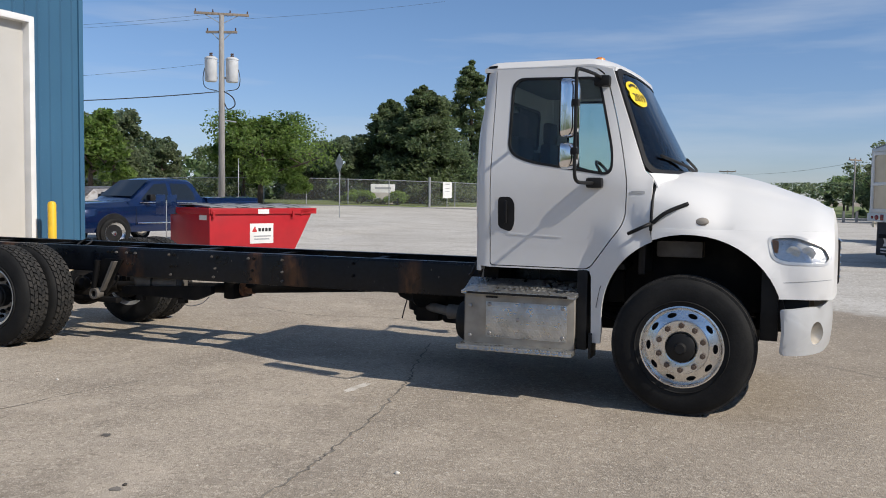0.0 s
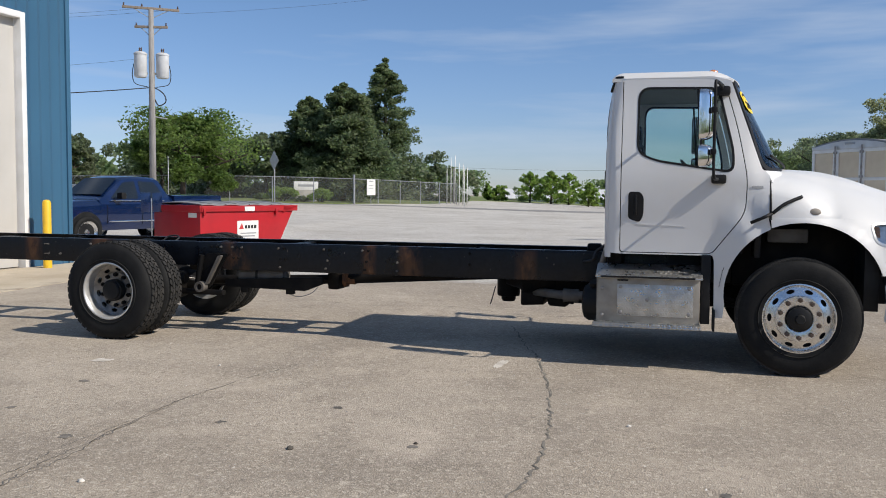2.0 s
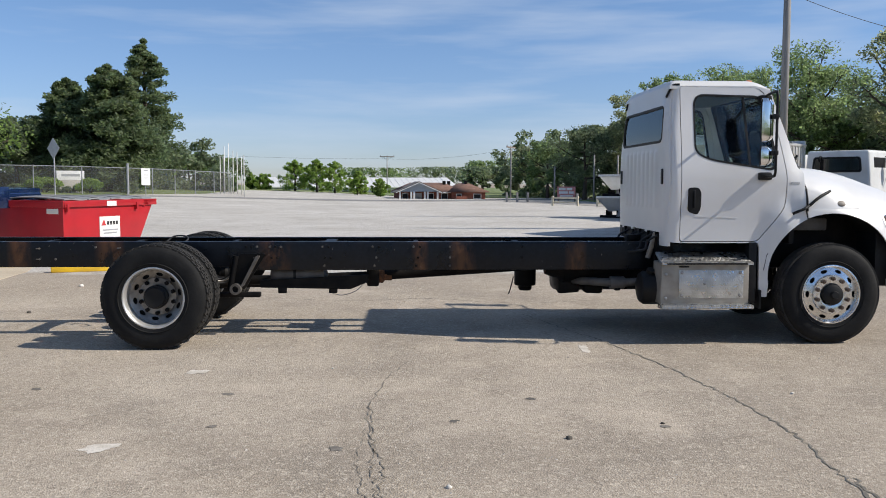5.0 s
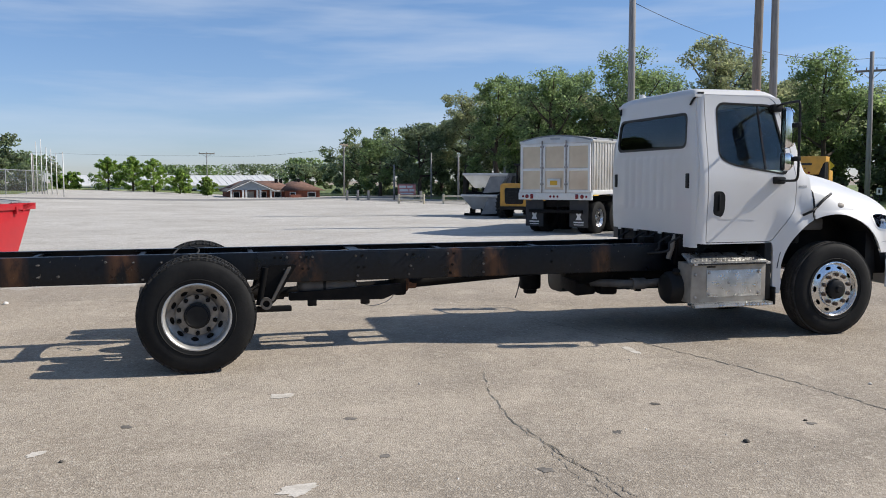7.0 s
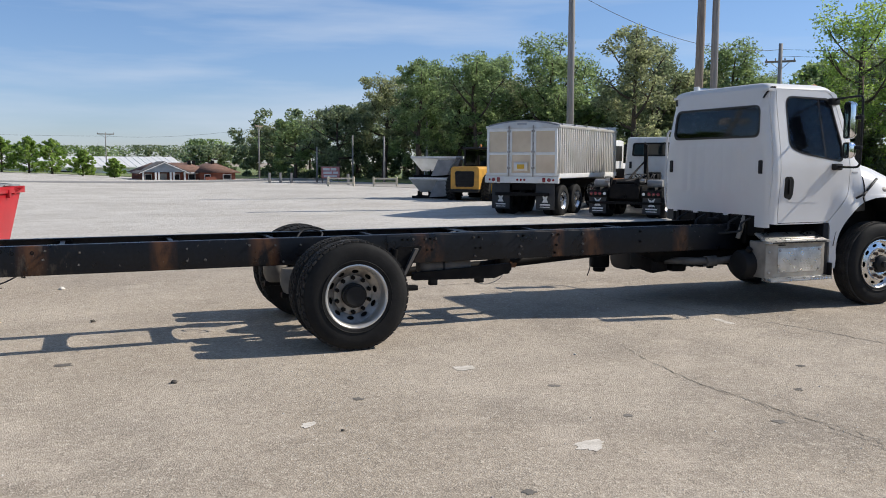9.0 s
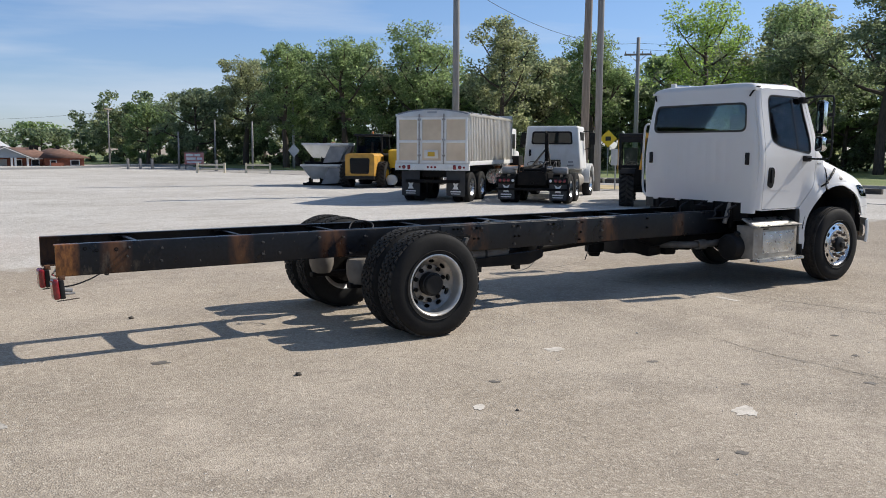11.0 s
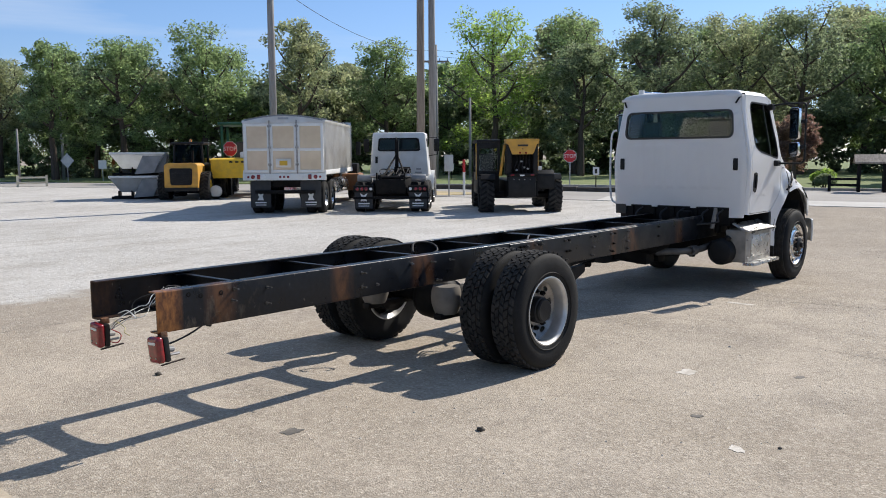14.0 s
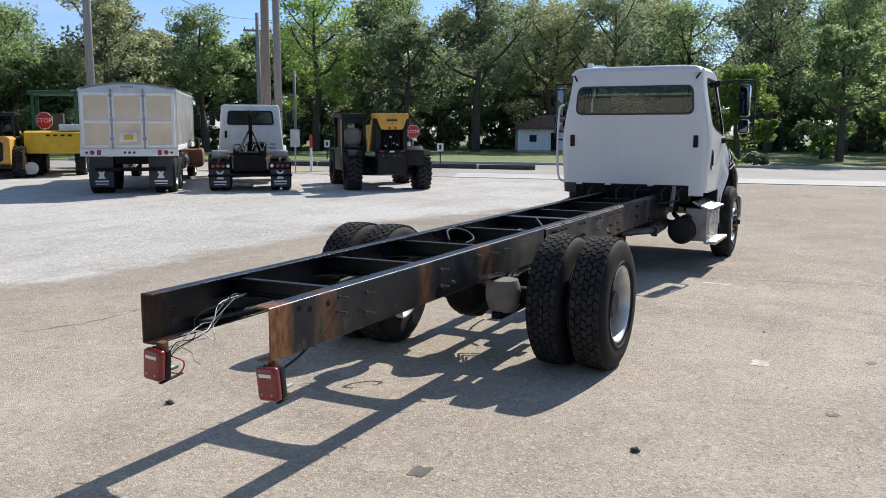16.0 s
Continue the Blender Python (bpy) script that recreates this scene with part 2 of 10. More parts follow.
LUG = material("rusty_lug_nut", (0.16, 0.12, 0.095), 0.6, 0.5, second=(0.10, 0.07, 0.055), scale=20)
RIM = material("satin_aluminium_rim", (0.66, 0.655, 0.64), 0.40, 0.65, second=(0.52, 0.51, 0.49), scale=6, rough_var=0.1)
ALU_DIRTY = material("dull_aluminium", (0.39, 0.36, 0.315), 0.50, 0.40, second=(0.25, 0.225, 0.19), scale=5, spread=(0.4, 0.7), rough_var=0.12)
CHROME = material("chrome", (0.86, 0.86, 0.87), 0.05, 1.0)
MIRROR = material("mirror_glass", (0.20, 0.21, 0.22), 0.03, 1.0)
STEEL = material("bare_steel", (0.40, 0.39, 0.38), 0.45, 0.8, second=(0.25, 0.22, 0.2), scale=10)
PLATE = plate_material("tread_plate", (0.50, 0.485, 0.455))
PLATE_PALE = plate_material("worn_tread_plate", (0.60, 0.59, 0.57))
PLATE_PALE.node_tree.nodes["Bump"].inputs["Strength"].default_value = 0.45
# Polished aluminium; the tan reflection of the ground is painted into its colour
PANEL_GROUND_TINT = material("ground_tinted_sheet_panel", (0.70, 0.60, 0.46), 0.36, 0.45, second=(0.58, 0.48, 0.35), scale=1.4, spread=(0.35, 0.62), bump=0.10, bump_scale=2.5, rough_var=0.06)
GLASS = glass_material("cab_glass", (0.86, 0.92, 0.90))
GLASS.node_tree.nodes["Fresnel"].inputs["IOR"].default_value = 1.45
GLASS_REAR = glass_material("rear_cab_glass", (0.74, 0.79, 0.72))
GLASS_REAR.node_tree.nodes["Fresnel"].inputs["IOR"].default_value = 1.30
GLASS_FRONT = glass_material("windscreen_glass", (0.74, 0.84, 0.84))
GLASS_REAR.node_tree.nodes["Fresnel"].inputs["IOR"].default_value = 1.55
GLASS_DARK = glass_material("dark_glass", (0.20, 0.23, 0.23))
LENS = glass_material("headlamp_lens", (0.97, 0.97, 0.97))
LENS.node_tree.nodes["Fresnel"].inputs["IOR"].default_value = 1.25
RED_LENS = material("red_lens", (0.23, 0.010, 0.016), 0.22, second=(0.15, 0.008, 0.012), scale=30, coat=0.5)
# Shaded copy of the amber lens; the shade is put into its base colour
AMBER_SHADED = material("amber_lens_in_shade", (0.42, 0.20, 0.09), 0.3)
AMBER = material("amber_lens", (0.72, 0.25, 0.05), 0.15, coat=0.5)
RED_PAINT = material("red_paint", (0.44, 0.011, 0.018), 0.42, second=(0.36, 0.010, 0.016), scale=2, bump=0.08, bump_scale=6, coat=0.2)
SEAL_GREY = material("weathered_rubber", (0.040, 0.041, 0.037), 0.7, second=(0.03, 0.03, 0.028), scale=8)
DISC_DARK = material("brake_dusted_disc", (0.31, 0.295, 0.275), 0.42, 0.7, second=(0.15, 0.14, 0.13), scale=7, rough_var=0.1)
GREY_LID = material("grey_plastic_lid", (0.22, 0.225, 0.23), 0.6, second=(0.30, 0.30, 0.30), scale=3, bump=0.1)
BLUE_PAINT = material("blue_car_paint", (0.0037, 0.0163, 0.0692), 0.22, 0.3, second=(0.0046, 0.0195, 0.0813), scale=3, coat=0.8)
YELLOW = material("yellow_paint", (0.72, 0.43, 0.03), 0.45, second=(0.55, 0.33, 0.03), scale=4, bump=0.06, bump_scale=20)
YELLOW_DEEP = material("orange_yellow_paint", (0.62, 0.33, 0.05), 0.5, second=(0.48, 0.26, 0.05), scale=4, bump=0.06, bump_scale=20)
YELLOW_BRIGHT = material("yellow_bollard_paint", (0.80, 0.50, 0.02), 0.5, second=(0.68, 0.42, 0.03), scale=5)
SIDING = material("blue_metal_siding", (0.042, 0.125, 0.215), 0.45, second=(0.035, 0.105, 0.185), scale=0.8, bump=0.05, bump_scale=6, stretch=(1, 1, 0.3))
DOOR_WHITE = material("cream_door", (0.505, 0.49, 0.462), 0.5, second=(0.475, 0.46, 0.43), scale=0.9)
SIDING_BLUE = material("blue_grey_boards", (0.30, 0.35, 0.40), 0.6, second=(0.26, 0.30, 0.35), scale=2)
TRIM_WHITE = material("white_trim", (0.76, 0.76, 0.76), 0.45, second=(0.68, 0.68, 0.67), scale=2)
CONCRETE = material("concrete", (0.42, 0.40, 0.36), 0.9, second=(0.35, 0.33, 0.30), scale=2, fine=0.12, bump=0.2, bump_scale=40)
GLASS_TINT = material("tinted_car_glass", (0.012, 0.016, 0.02), 0.04, coat=0.3)
WOOD_POLE = material("weathered_pole", (0.27, 0.225, 0.185), 0.9, second=(0.19, 0.155, 0.125), scale=6, stretch=(4, 4, 0.3), bump=0.3, bump_scale=20)
GREY_POLE = material("grey_pole", (0.30, 0.29, 0.28), 0.8, second=(0.22, 0.21, 0.2), scale=5, stretch=(4, 4, 0.3), bump=0.2, bump_scale=20)
GALV = material("galvanised_steel", (0.42, 0.43, 0.44), 0.5, 0.6, second=(0.34, 0.35, 0.36), scale=6)
TRANSFORMER = material("light_grey_enamel", (0.60, 0.61, 0.62), 0.4, second=(0.52, 0.53, 0.53), scale=3)
INSULATOR = material("brown_porcelain", (0.10, 0.06, 0.045), 0.3)
WIRE = material("cable_black", (0.02, 0.02, 0.022), 0.7)
BARK = material("bark", (0.10, 0.075, 0.058), 0.95, second=(0.06, 0.047, 0.038), scale=5, stretch=(3, 3, 0.5), bump=0.5, bump_scale=14)
LEAF_A = leaf_material("leaves_mid", (0.226, 0.289, 0.131), (0.176, 0.24, 0.113))
LEAF_LUSH = leaf_material("leaves_lush", (0.176, 0.248, 0.070), (0.140, 0.208, 0.058))
LEAF_B = leaf_material("leaves_bright", (0.278, 0.375, 0.104), (0.227, 0.320, 0.087))
LEAF_C = leaf_material("leaves_dark", (0.165, 0.211, 0.123), (0.196, 0.229, 0.133))
LEAF_OLIVE = leaf_material("leaves_olive", (0.274, 0.291, 0.164), (0.227, 0.256, 0.142))
NEEDLE = leaf_material("needles", (0.125, 0.170, 0.085), (0.165, 0.205, 0.10))
GRASS = material("lawn", (0.135, 0.18, 0.055), 0.95, second=(0.19, 0.215, 0.085), scale=0.6, fine=0.3, fine_scale=14, bump=0.6, bump_scale=25)
DRY_GRASS = material("dry_grass", (0.42, 0.33, 0.19), 0.95, second=(0.30, 0.25, 0.14), scale=1, island=0.3)
BRICK = material("red_brick", (0.27, 0.095, 0.06), 0.9, second=(0.22, 0.08, 0.055), scale=4, fine=0.2, fine_scale=12)
SHINGLE = material("brown_shingles", (0.19, 0.11, 0.085), 0.95, second=(0.15, 0.09, 0.07), scale=2, fine=0.25, fine_scale=5)
GREY_ROOF = material("grey_roof", (0.16, 0.15, 0.145), 0.9, second=(0.12, 0.115, 0.11), scale=2, fine=0.2, fine_scale=6)
STOP_RED = material("sign_red", (0.50, 0.02, 0.025), 0.45, second=(0.44, 0.02, 0.022), scale=4)
SIGN_WHITE = material("sign_white", (0.74, 0.74, 0.72), 0.5, second=(0.68, 0.68, 0.66), scale=4)
SIGN_YELLOW = material("sign_yellow", (0.80, 0.52, 0.02), 0.45)
SIGN_BACK = material("sign_back_metal", (0.46, 0.48, 0.49), 0.45, 0.5, second=(0.40, 0.42, 0.43), scale=5)
PRINT_BLACK = material("printed_black", (0.02, 0.02, 0.02), 0.6)
PRINT_GREY = material("printed_grey", (0.32, 0.33, 0.34), 0.6)
PRINT_RED = material("printed_red", (0.50, 0.04, 0.04), 0.5)
STICKER = material("yellow_sticker", (0.85, 0.62, 0.02), 0.4)
MUD_FLAP = material("black_mud_flap", (0.022, 0.023, 0.026), 0.6, second=(0.035, 0.034, 0.033), scale=6)
SEAT = material("grey_seat_cloth", (0.075, 0.075, 0.08), 0.9, second=(0.055, 0.055, 0.06), scale=8)
LINER = material("grey_cab_lining", (0.22, 0.22, 0.21), 0.8, second=(0.18, 0.18, 0.175), scale=5)
TANK_DARK = material("dusty_dark_tank", (0.13, 0.118, 0.105), 0.6, second=(0.075, 0.068, 0.06), scale=6)
TANK_DUSTY = material("dusty_rubber_bag", (0.19, 0.17, 0.145), 0.75, second=(0.12, 0.108, 0.092), scale=6)
TAN_TANK = material("dusty_air_tank", (0.30, 0.27, 0.23), 0.6, second=(0.20, 0.18, 0.155), scale=6)
ORANGE = material("orange_paint", (0.26, 0.11, 0.04), 0.7, second=(0.18, 0.085, 0.04), scale=4)
GREEN_PAINT = material("green_paint", (0.012, 0.085, 0.030), 0.5, second=(0.012, 0.065, 0.026), scale=4)


def ground_material():
    """Worn asphalt of the yard, turning into pale crushed limestone to the north-east."""
    m = bpy.data.materials.new("yard")
    m.use_nodes = True
    n, l = m.node_tree.nodes, m.node_tree.links
    b = n["Principled BSDF"]
    b.inputs["Roughness"].default_value = 0.92
    b.inputs["Specular IOR Level"].default_value = 0.25
    c = n.new("ShaderNodeTexCoord")
    pos = c.outputs["Object"]

    def tex(sc, detail, rough=0.55):
        t = n.new("ShaderNodeTexNoise")
        t.inputs["Scale"].default_value, t.inputs["Detail"].default_value, t.inputs["Roughness"].default_value = sc, detail, rough
        l.new(pos, t.inputs["Vector"])
        return t.outputs["Fac"]

    def rng(s, a, d, e=0.0, g=1.0):
        r = n.new("ShaderNodeMapRange")
        for k, v in (("From Min", a), ("From Max", d), ("To Min", e), ("To Max", g)):
            r.inputs[k].default_value = v
        l.new(s, r.inputs["Value"])
        return r.outputs["Result"]

    def mix(f, a, d, mode="MIX"):
        x = n.new("ShaderNodeMixRGB")
        x.blend_type = mode
        for k, v in (("Fac", f), ("Color1", a), ("Color2", d)):
            if isinstance(v, tuple):
                x.inputs[k].default_value = (*v, 1)
            elif isinstance(v, float):
                x.inputs[k].default_value = v
            else:
                l.new(v, x.inputs[k])
        return x.outputs["Color"]

    def calc(op, a, d):
        x = n.new("ShaderNodeMath")
        x.operation = op
        for i, v in enumerate((a, d)):
            if isinstance(v, (int, float)):
                x.inputs[i].default_value = v
            else:
                l.new(v, x.inputs[i])
        return x.outputs[0]

    # asphalt: blotches, stains, exposed aggregate
    asphalt = mix(rng(tex(0.35, 7), 0.38, 0.62), (0.320, 0.280, 0.228), (0.388, 0.344, 0.287))
    asphalt = mix(rng(tex(1.7, 6, 0.65), 0.50, 0.72, 0, 0.7), asphalt, (0.237, 0.208, 0.172))
    asphalt = mix(rng(tex(0.16, 5), 0.55, 0.70, 0, 0.5), asphalt, (0.462, 0.415, 0.350))
    asphalt = mix(rng(tex(0.55, 5, 0.6), 0.48, 0.66, 0, 0.62), asphalt, (0.225, 0.200, 0.170))
    asphalt = mix(rng(tex(4.5, 6, 0.7), 0.54, 0.74, 0, 0.35), asphalt, (0.43, 0.39, 0.335))
    v = n.new("ShaderNodeTexVoronoi")
    v.inputs["Scale"].default_value = 88.0
    l.new(pos, v.inputs["Vector"])
    grit = n.new("ShaderNodeSeparateColor")
    l.new(v.outputs["Color"], grit.inputs["Color"])
    asphalt = mix(rng(grit.outputs["Red"], 0.80, 0.92, 0, 0.40), asphalt, (0.56, 0.52, 0.455))
    asphalt = mix(rng(grit.outputs["Green"], 0.80, 0.92, 0, 0.40), asphalt, (0.15, 0.135, 0.115))
    asphalt = mix(rng(tex(30.0, 3, 0.6), 0.45, 0.70, 0, 0.26), asphalt, (0.17, 0.152, 0.13))
    asphalt = mix(rng(tex(41.0, 3, 0.6), 0.55, 0.72, 0, 0.25), asphalt, (0.54, 0.50, 0.44))
    asphalt = mix(rng(tex(0.9, 6, 0.65), 0.54, 0.66, 0, 0.60), asphalt, (0.45, 0.40, 0.338))
    asphalt = mix(rng(tex(2.6, 7, 0.7), 0.60, 0.70, 0, 0.45), asphalt, (0.20, 0.178, 0.150))
    asphalt = mix(rng(tex(7.5, 5, 0.6), 0.55, 0.66, 0, 0.34), asphalt, (0.47, 0.42, 0.355))
    asphalt = mix(rng(tex(6.1, 5, 0.65), 0.60, 0.68, 0, 0.40), asphalt, (0.19, 0.168, 0.142))
    along = n.new("ShaderNodeSeparateXYZ")
    l.new(pos, along.inputs["Vector"])
    asphalt = mix(calc("MULTIPLY", rng(along.outputs["X"], 4.5, 8.5), rng(tex(0.7, 5), 0.25, 0.6, 0.2, 0.42)), asphalt, (0.20, 0.174, 0.143))
    pebble = n.new("ShaderNodeTexVoronoi")
    pebble.inputs["Scale"].default_value = 46.0
    l.new(pos, pebble.inputs["Vector"])
    peb = n.new("ShaderNodeSeparateColor")
    l.new(pebble.outputs["Color"], peb.inputs["Color"])
    asphalt = mix(rng(peb.outputs["Red"], 0.86, 0.94, 0, 0.36), asphalt, (0.58, 0.53, 0.455))
    asphalt = mix(rng(peb.outputs["Green"], 0.84, 0.94, 0, 0.36), asphalt, (0.14, 0.122, 0.10))
    asphalt = mix(1.0, asphalt, (1.130, 1.092, 1.050), "MULTIPLY")
    # crushed stone
    gravel = mix(rng(tex(0.22, 7), 0.36, 0.64), (0.455, 0.430, 0.393), (0.565, 0.542, 0.505))
    gravel = mix(rng(tex(0.8, 7, 0.7), 0.50, 0.70, 0, 0.6), gravel, (0.35, 0.325, 0.285))
    rut = n.new("ShaderNodeMapping")
    rut.inputs["Rotation"].default_value, rut.inputs["Scale"].default_value = (0, 0, 0.5), (0.25, 1.3, 1.0)
    l.new(pos, rut.inputs["Vector"])
    lane = n.new("ShaderNodeTexNoise")
    lane.inputs["Scale"].default_value, lane.inputs["Detail"].default_value, lane.inputs["Roughness"].default_value = 1.1, 7.0, 0.68
    l.new(rut.outputs["Vector"], lane.inputs["Vector"])
    gravel = mix(rng(lane.outputs["Fac"], 0.52, 0.66, 0, 0.6), gravel, (0.375, 0.34, 0.29))
    gravel = mix(rng(tex(2.4, 6, 0.7), 0.58, 0.68, 0, 0.55), gravel, (0.31, 0.28, 0.24))
    v2 = n.new("ShaderNodeTexVoronoi")
    v2.inputs["Scale"].default_value = 26.0
    l.new(pos, v2.inputs["Vector"])
    g2 = n.new("ShaderNodeSeparateColor")
    l.new(v2.outputs["Color"], g2.inputs["Color"])
    gravel = mix(rng(g2.outputs["Red"], 0.75, 0.95, 0, 0.5), gravel, (0.70, 0.69, 0.66))
    gravel = mix(rng(g2.outputs["Green"], 0.78, 0.96, 0, 0.5), gravel, (0.30, 0.28, 0.25))
    # where the stone lies
    sep = n.new("ShaderNodeSeparateXYZ")
    l.new(pos, sep.inputs["Vector"])
    edge = calc("MAXIMUM", calc("SUBTRACT", 6.1, calc("MULTIPLY", calc("MAXIMUM", calc("SUBTRACT", sep.outputs["X"], 7.5), 0.0), 0.4)), 4.0)
    over = calc("SUBTRACT", sep.outputs["Y"], edge)
    over = calc("ADD", over, rng(tex(0.9, 6, 0.7), 0.0, 1.0, -1.3, 1.3))
    over = calc("MINIMUM", over, calc("MULTIPLY", calc("SUBTRACT", 120.0, sep.outputs["Y"]), 1.0))
    fac = rng(over, -0.25, 0.35)
    asphalt = mix(rng(over, -2.2, -0.2, 0.0, 0.30), asphalt, (0.25, 0.222, 0.188))
    l.new(mix(fac, asphalt, gravel), b.inputs["Base Color"])
    bp = n.new("ShaderNodeBump")
    bp.inputs["Strength"].default_value, bp.inputs["Distance"].default_value = 0.62, 0.012
    h = calc("ADD", calc("MULTIPLY", v.outputs["Distance"], 0.6), calc("MULTIPLY", tex(9.0, 8, 0.7), 0.9))
    l.new(h, bp.inputs["Height"])
    l.new(bp.outputs["Normal"], b.inputs["Normal"])
    return m


YARD = ground_material()


# ---- mesh helpers ----
def part(name, bm, mat, parent=None, label="", smooth=True, kind=""):
    me = bpy.data.meshes.new(name)
    if smooth:
        for f in bm.faces:
            f.smooth = True
        for e in bm.edges:
            if len(e.link_faces) == 2 and e.calc_face_angle(0) > 0.62:
                e.smooth = False
    bm.to_mesh(me)
    bm.free()
    for one in mat if isinstance(mat, (list, tuple)) else (mat,):
        me.materials.append(one)
    ob = new(name, me)
    if parent:
        ob.parent = parent
    return tagged(ob, label, kind=kind)


def thing(name, label, category, at=(0, 0, 0), turn=0.0, group=""):
    ob = new(name)
    ob.empty_display_size = 0.2
    ob.matrix_world = pose(*at, 0, 0, turn)
    return tagged(ob, label, category, group)


def box(bm, x0, x1, y0, y1, z0, z1, bevel=0.0, m=None):
    r = bmesh.ops.create_cube(bm, size=1.0)
    vs = r["verts"]
    for v in vs:
        v.co = Vector(((x0 + x1) / 2 + v.co.x * (x1 - x0), (y0 + y1) / 2 + v.co.y * (y1 - y0), (z0 + z1) / 2 + v.co.z * (z1 - z0)))
    if bevel:
        es = list({e for v in vs for e in v.link_edges})
        out = bmesh.ops.bevel(bm, geom=es, offset=bevel, segments=2, affect="EDGES", profile=0.6)
        vs = list({v for f in out["faces"] for v in f.verts} | {v for v in vs if v.is_valid})
    if m:
        bmesh.ops.transform(bm, matrix=m, verts=vs)
    return bm


def boxed(*a, **k):
    return box(bmesh.new(), *a, **k)


def rod(bm, a, b, r, r2=None, seg=10, caps=True):
    a, b = Vector(a), Vector(b)
    m = Matrix.Translation((a + b) / 2) @ (b - a).to_track_quat("Z", "Y").to_matrix().to_4x4()
    bmesh.ops.create_cone(bm, cap_ends=caps, segments=seg, radius1=r, radius2=r if r2 is None else r2, depth=(b - a).length, matrix=m)
    return bm


def rodded(*a, **k):
    return rod(bmesh.new(), *a, **k)


def tube(bm, pts, r, seg=8, radii=None):
    """A round tube along a bent line."""
    pts = [Vector(p) for p in pts]
    rings, ref = [], None
    for i, p in enumerate(pts):
        d = (pts[min(i + 1, len(pts) - 1)] - pts[max(i - 1, 0)]).normalized()
        if ref is None:
            ref = d.orthogonal().normalized()
        ref = (ref - d * ref.dot(d)).normalized()
        side = d.cross(ref)
        rr = radii[i] if radii else r
        rings.append([bm.verts.new(p + (ref * math.cos(a) + side * math.sin(a)) * rr) for a in (2 * math.pi * k / seg for k in range(seg))])
    for q, w in zip(rings, rings[1:]):
        for k in range(seg):
            bm.faces.new((q[k], q[(k + 1) % seg], w[(k + 1) % seg], w[k]))
    bm.faces.new(rings[0][::-1])
    bm.faces.new(rings[-1])
    return bm


def curve_pts(pts, n=6):
    """A smooth line through points (Catmull-Rom)."""
    pts = [Vector(p) for p in pts]
    out = []
    for i in range(len(pts) - 1):
        p0, p1, p2, p3 = pts[max(i - 1, 0)], pts[i], pts[i + 1], pts[min(i + 2, len(pts) - 1)]
        for k in range(n):
            t = k / n
            out.append(0.5 * (2 * p1 + (p2 - p0) * t + (2 * p0 - 5 * p1 + 4 * p2 - p3) * t * t + (3 * p1 - p0 - 3 * p2 + p3) * t**3))
    return out + [pts[-1]]


def lathe(bm, profile, seg=40, axis="y", at=(0, 0, 0), close=False):
    """Turns a line of (radius, along) round an axis."""
    rings = []
    for r, h in profile:
        ring = []
        for k in range(seg):
            a = 2 * math.pi * k / seg
            u, w = r * math.cos(a), r * math.sin(a)
            co = {"y": (u, h, w), "z": (u, w, h), "x": (h, u, w)}[axis]
            ring.append(bm.verts.new(Vector(co) + Vector(at)))
        rings.append(ring)
    pairs = list(zip(rings, rings[1:])) + ([(rings[-1], rings[0])] if close else [])
    for q, w in pairs:
        for k in range(seg):
            bm.faces.new((q[k], q[(k + 1) % seg], w[(k + 1) % seg], w[k]))
    if not close:
        if profile[0][0] > 1e-4:
            bm.faces.new(rings[0][::-1])
        if profile[-1][0] > 1e-4:
            bm.faces.new(rings[-1])
    bmesh.ops.remove_doubles(bm, verts=bm.verts, dist=1e-5)
    bmesh.ops.recalc_face_normals(bm, faces=bm.faces)
    return bm


def rounded(poly, r, n=5):
    """A polygon with round corners; r: one radius or one for each corner."""
    out, k = [], len(poly)
    for i in range(k):
        ri = r[i] if isinstance(r, (list, tuple)) else r
        p, a, b = Vector(poly[i]), Vector(poly[i - 1]), Vector(poly[(i + 1) % k])
        if ri <= 0:
            out.append(tuple(p))
            continue
        da, db = (a - p), (b - p)
        ri = min(ri, da.length * 0.48, db.length * 0.48)
        q0, q1 = p + da.normalized() * ri, p + db.normalized() * ri
        for j in range(n + 1):
            t = j / n
            out.append(tuple((1 - t) ** 2 * q0 + 2 * t * (1 - t) * p + t * t * q1))
    return out


def oval(cx, cy, a, b, n=12, turn=0.0):
    c, s = math.cos(turn), math.sin(turn)
    return [(cx + a * math.cos(t) * c - b * math.sin(t) * s, cy + a * math.cos(t) * s + b * math.sin(t) * c) for t in (2 * math.pi * k / n for k in range(n))]


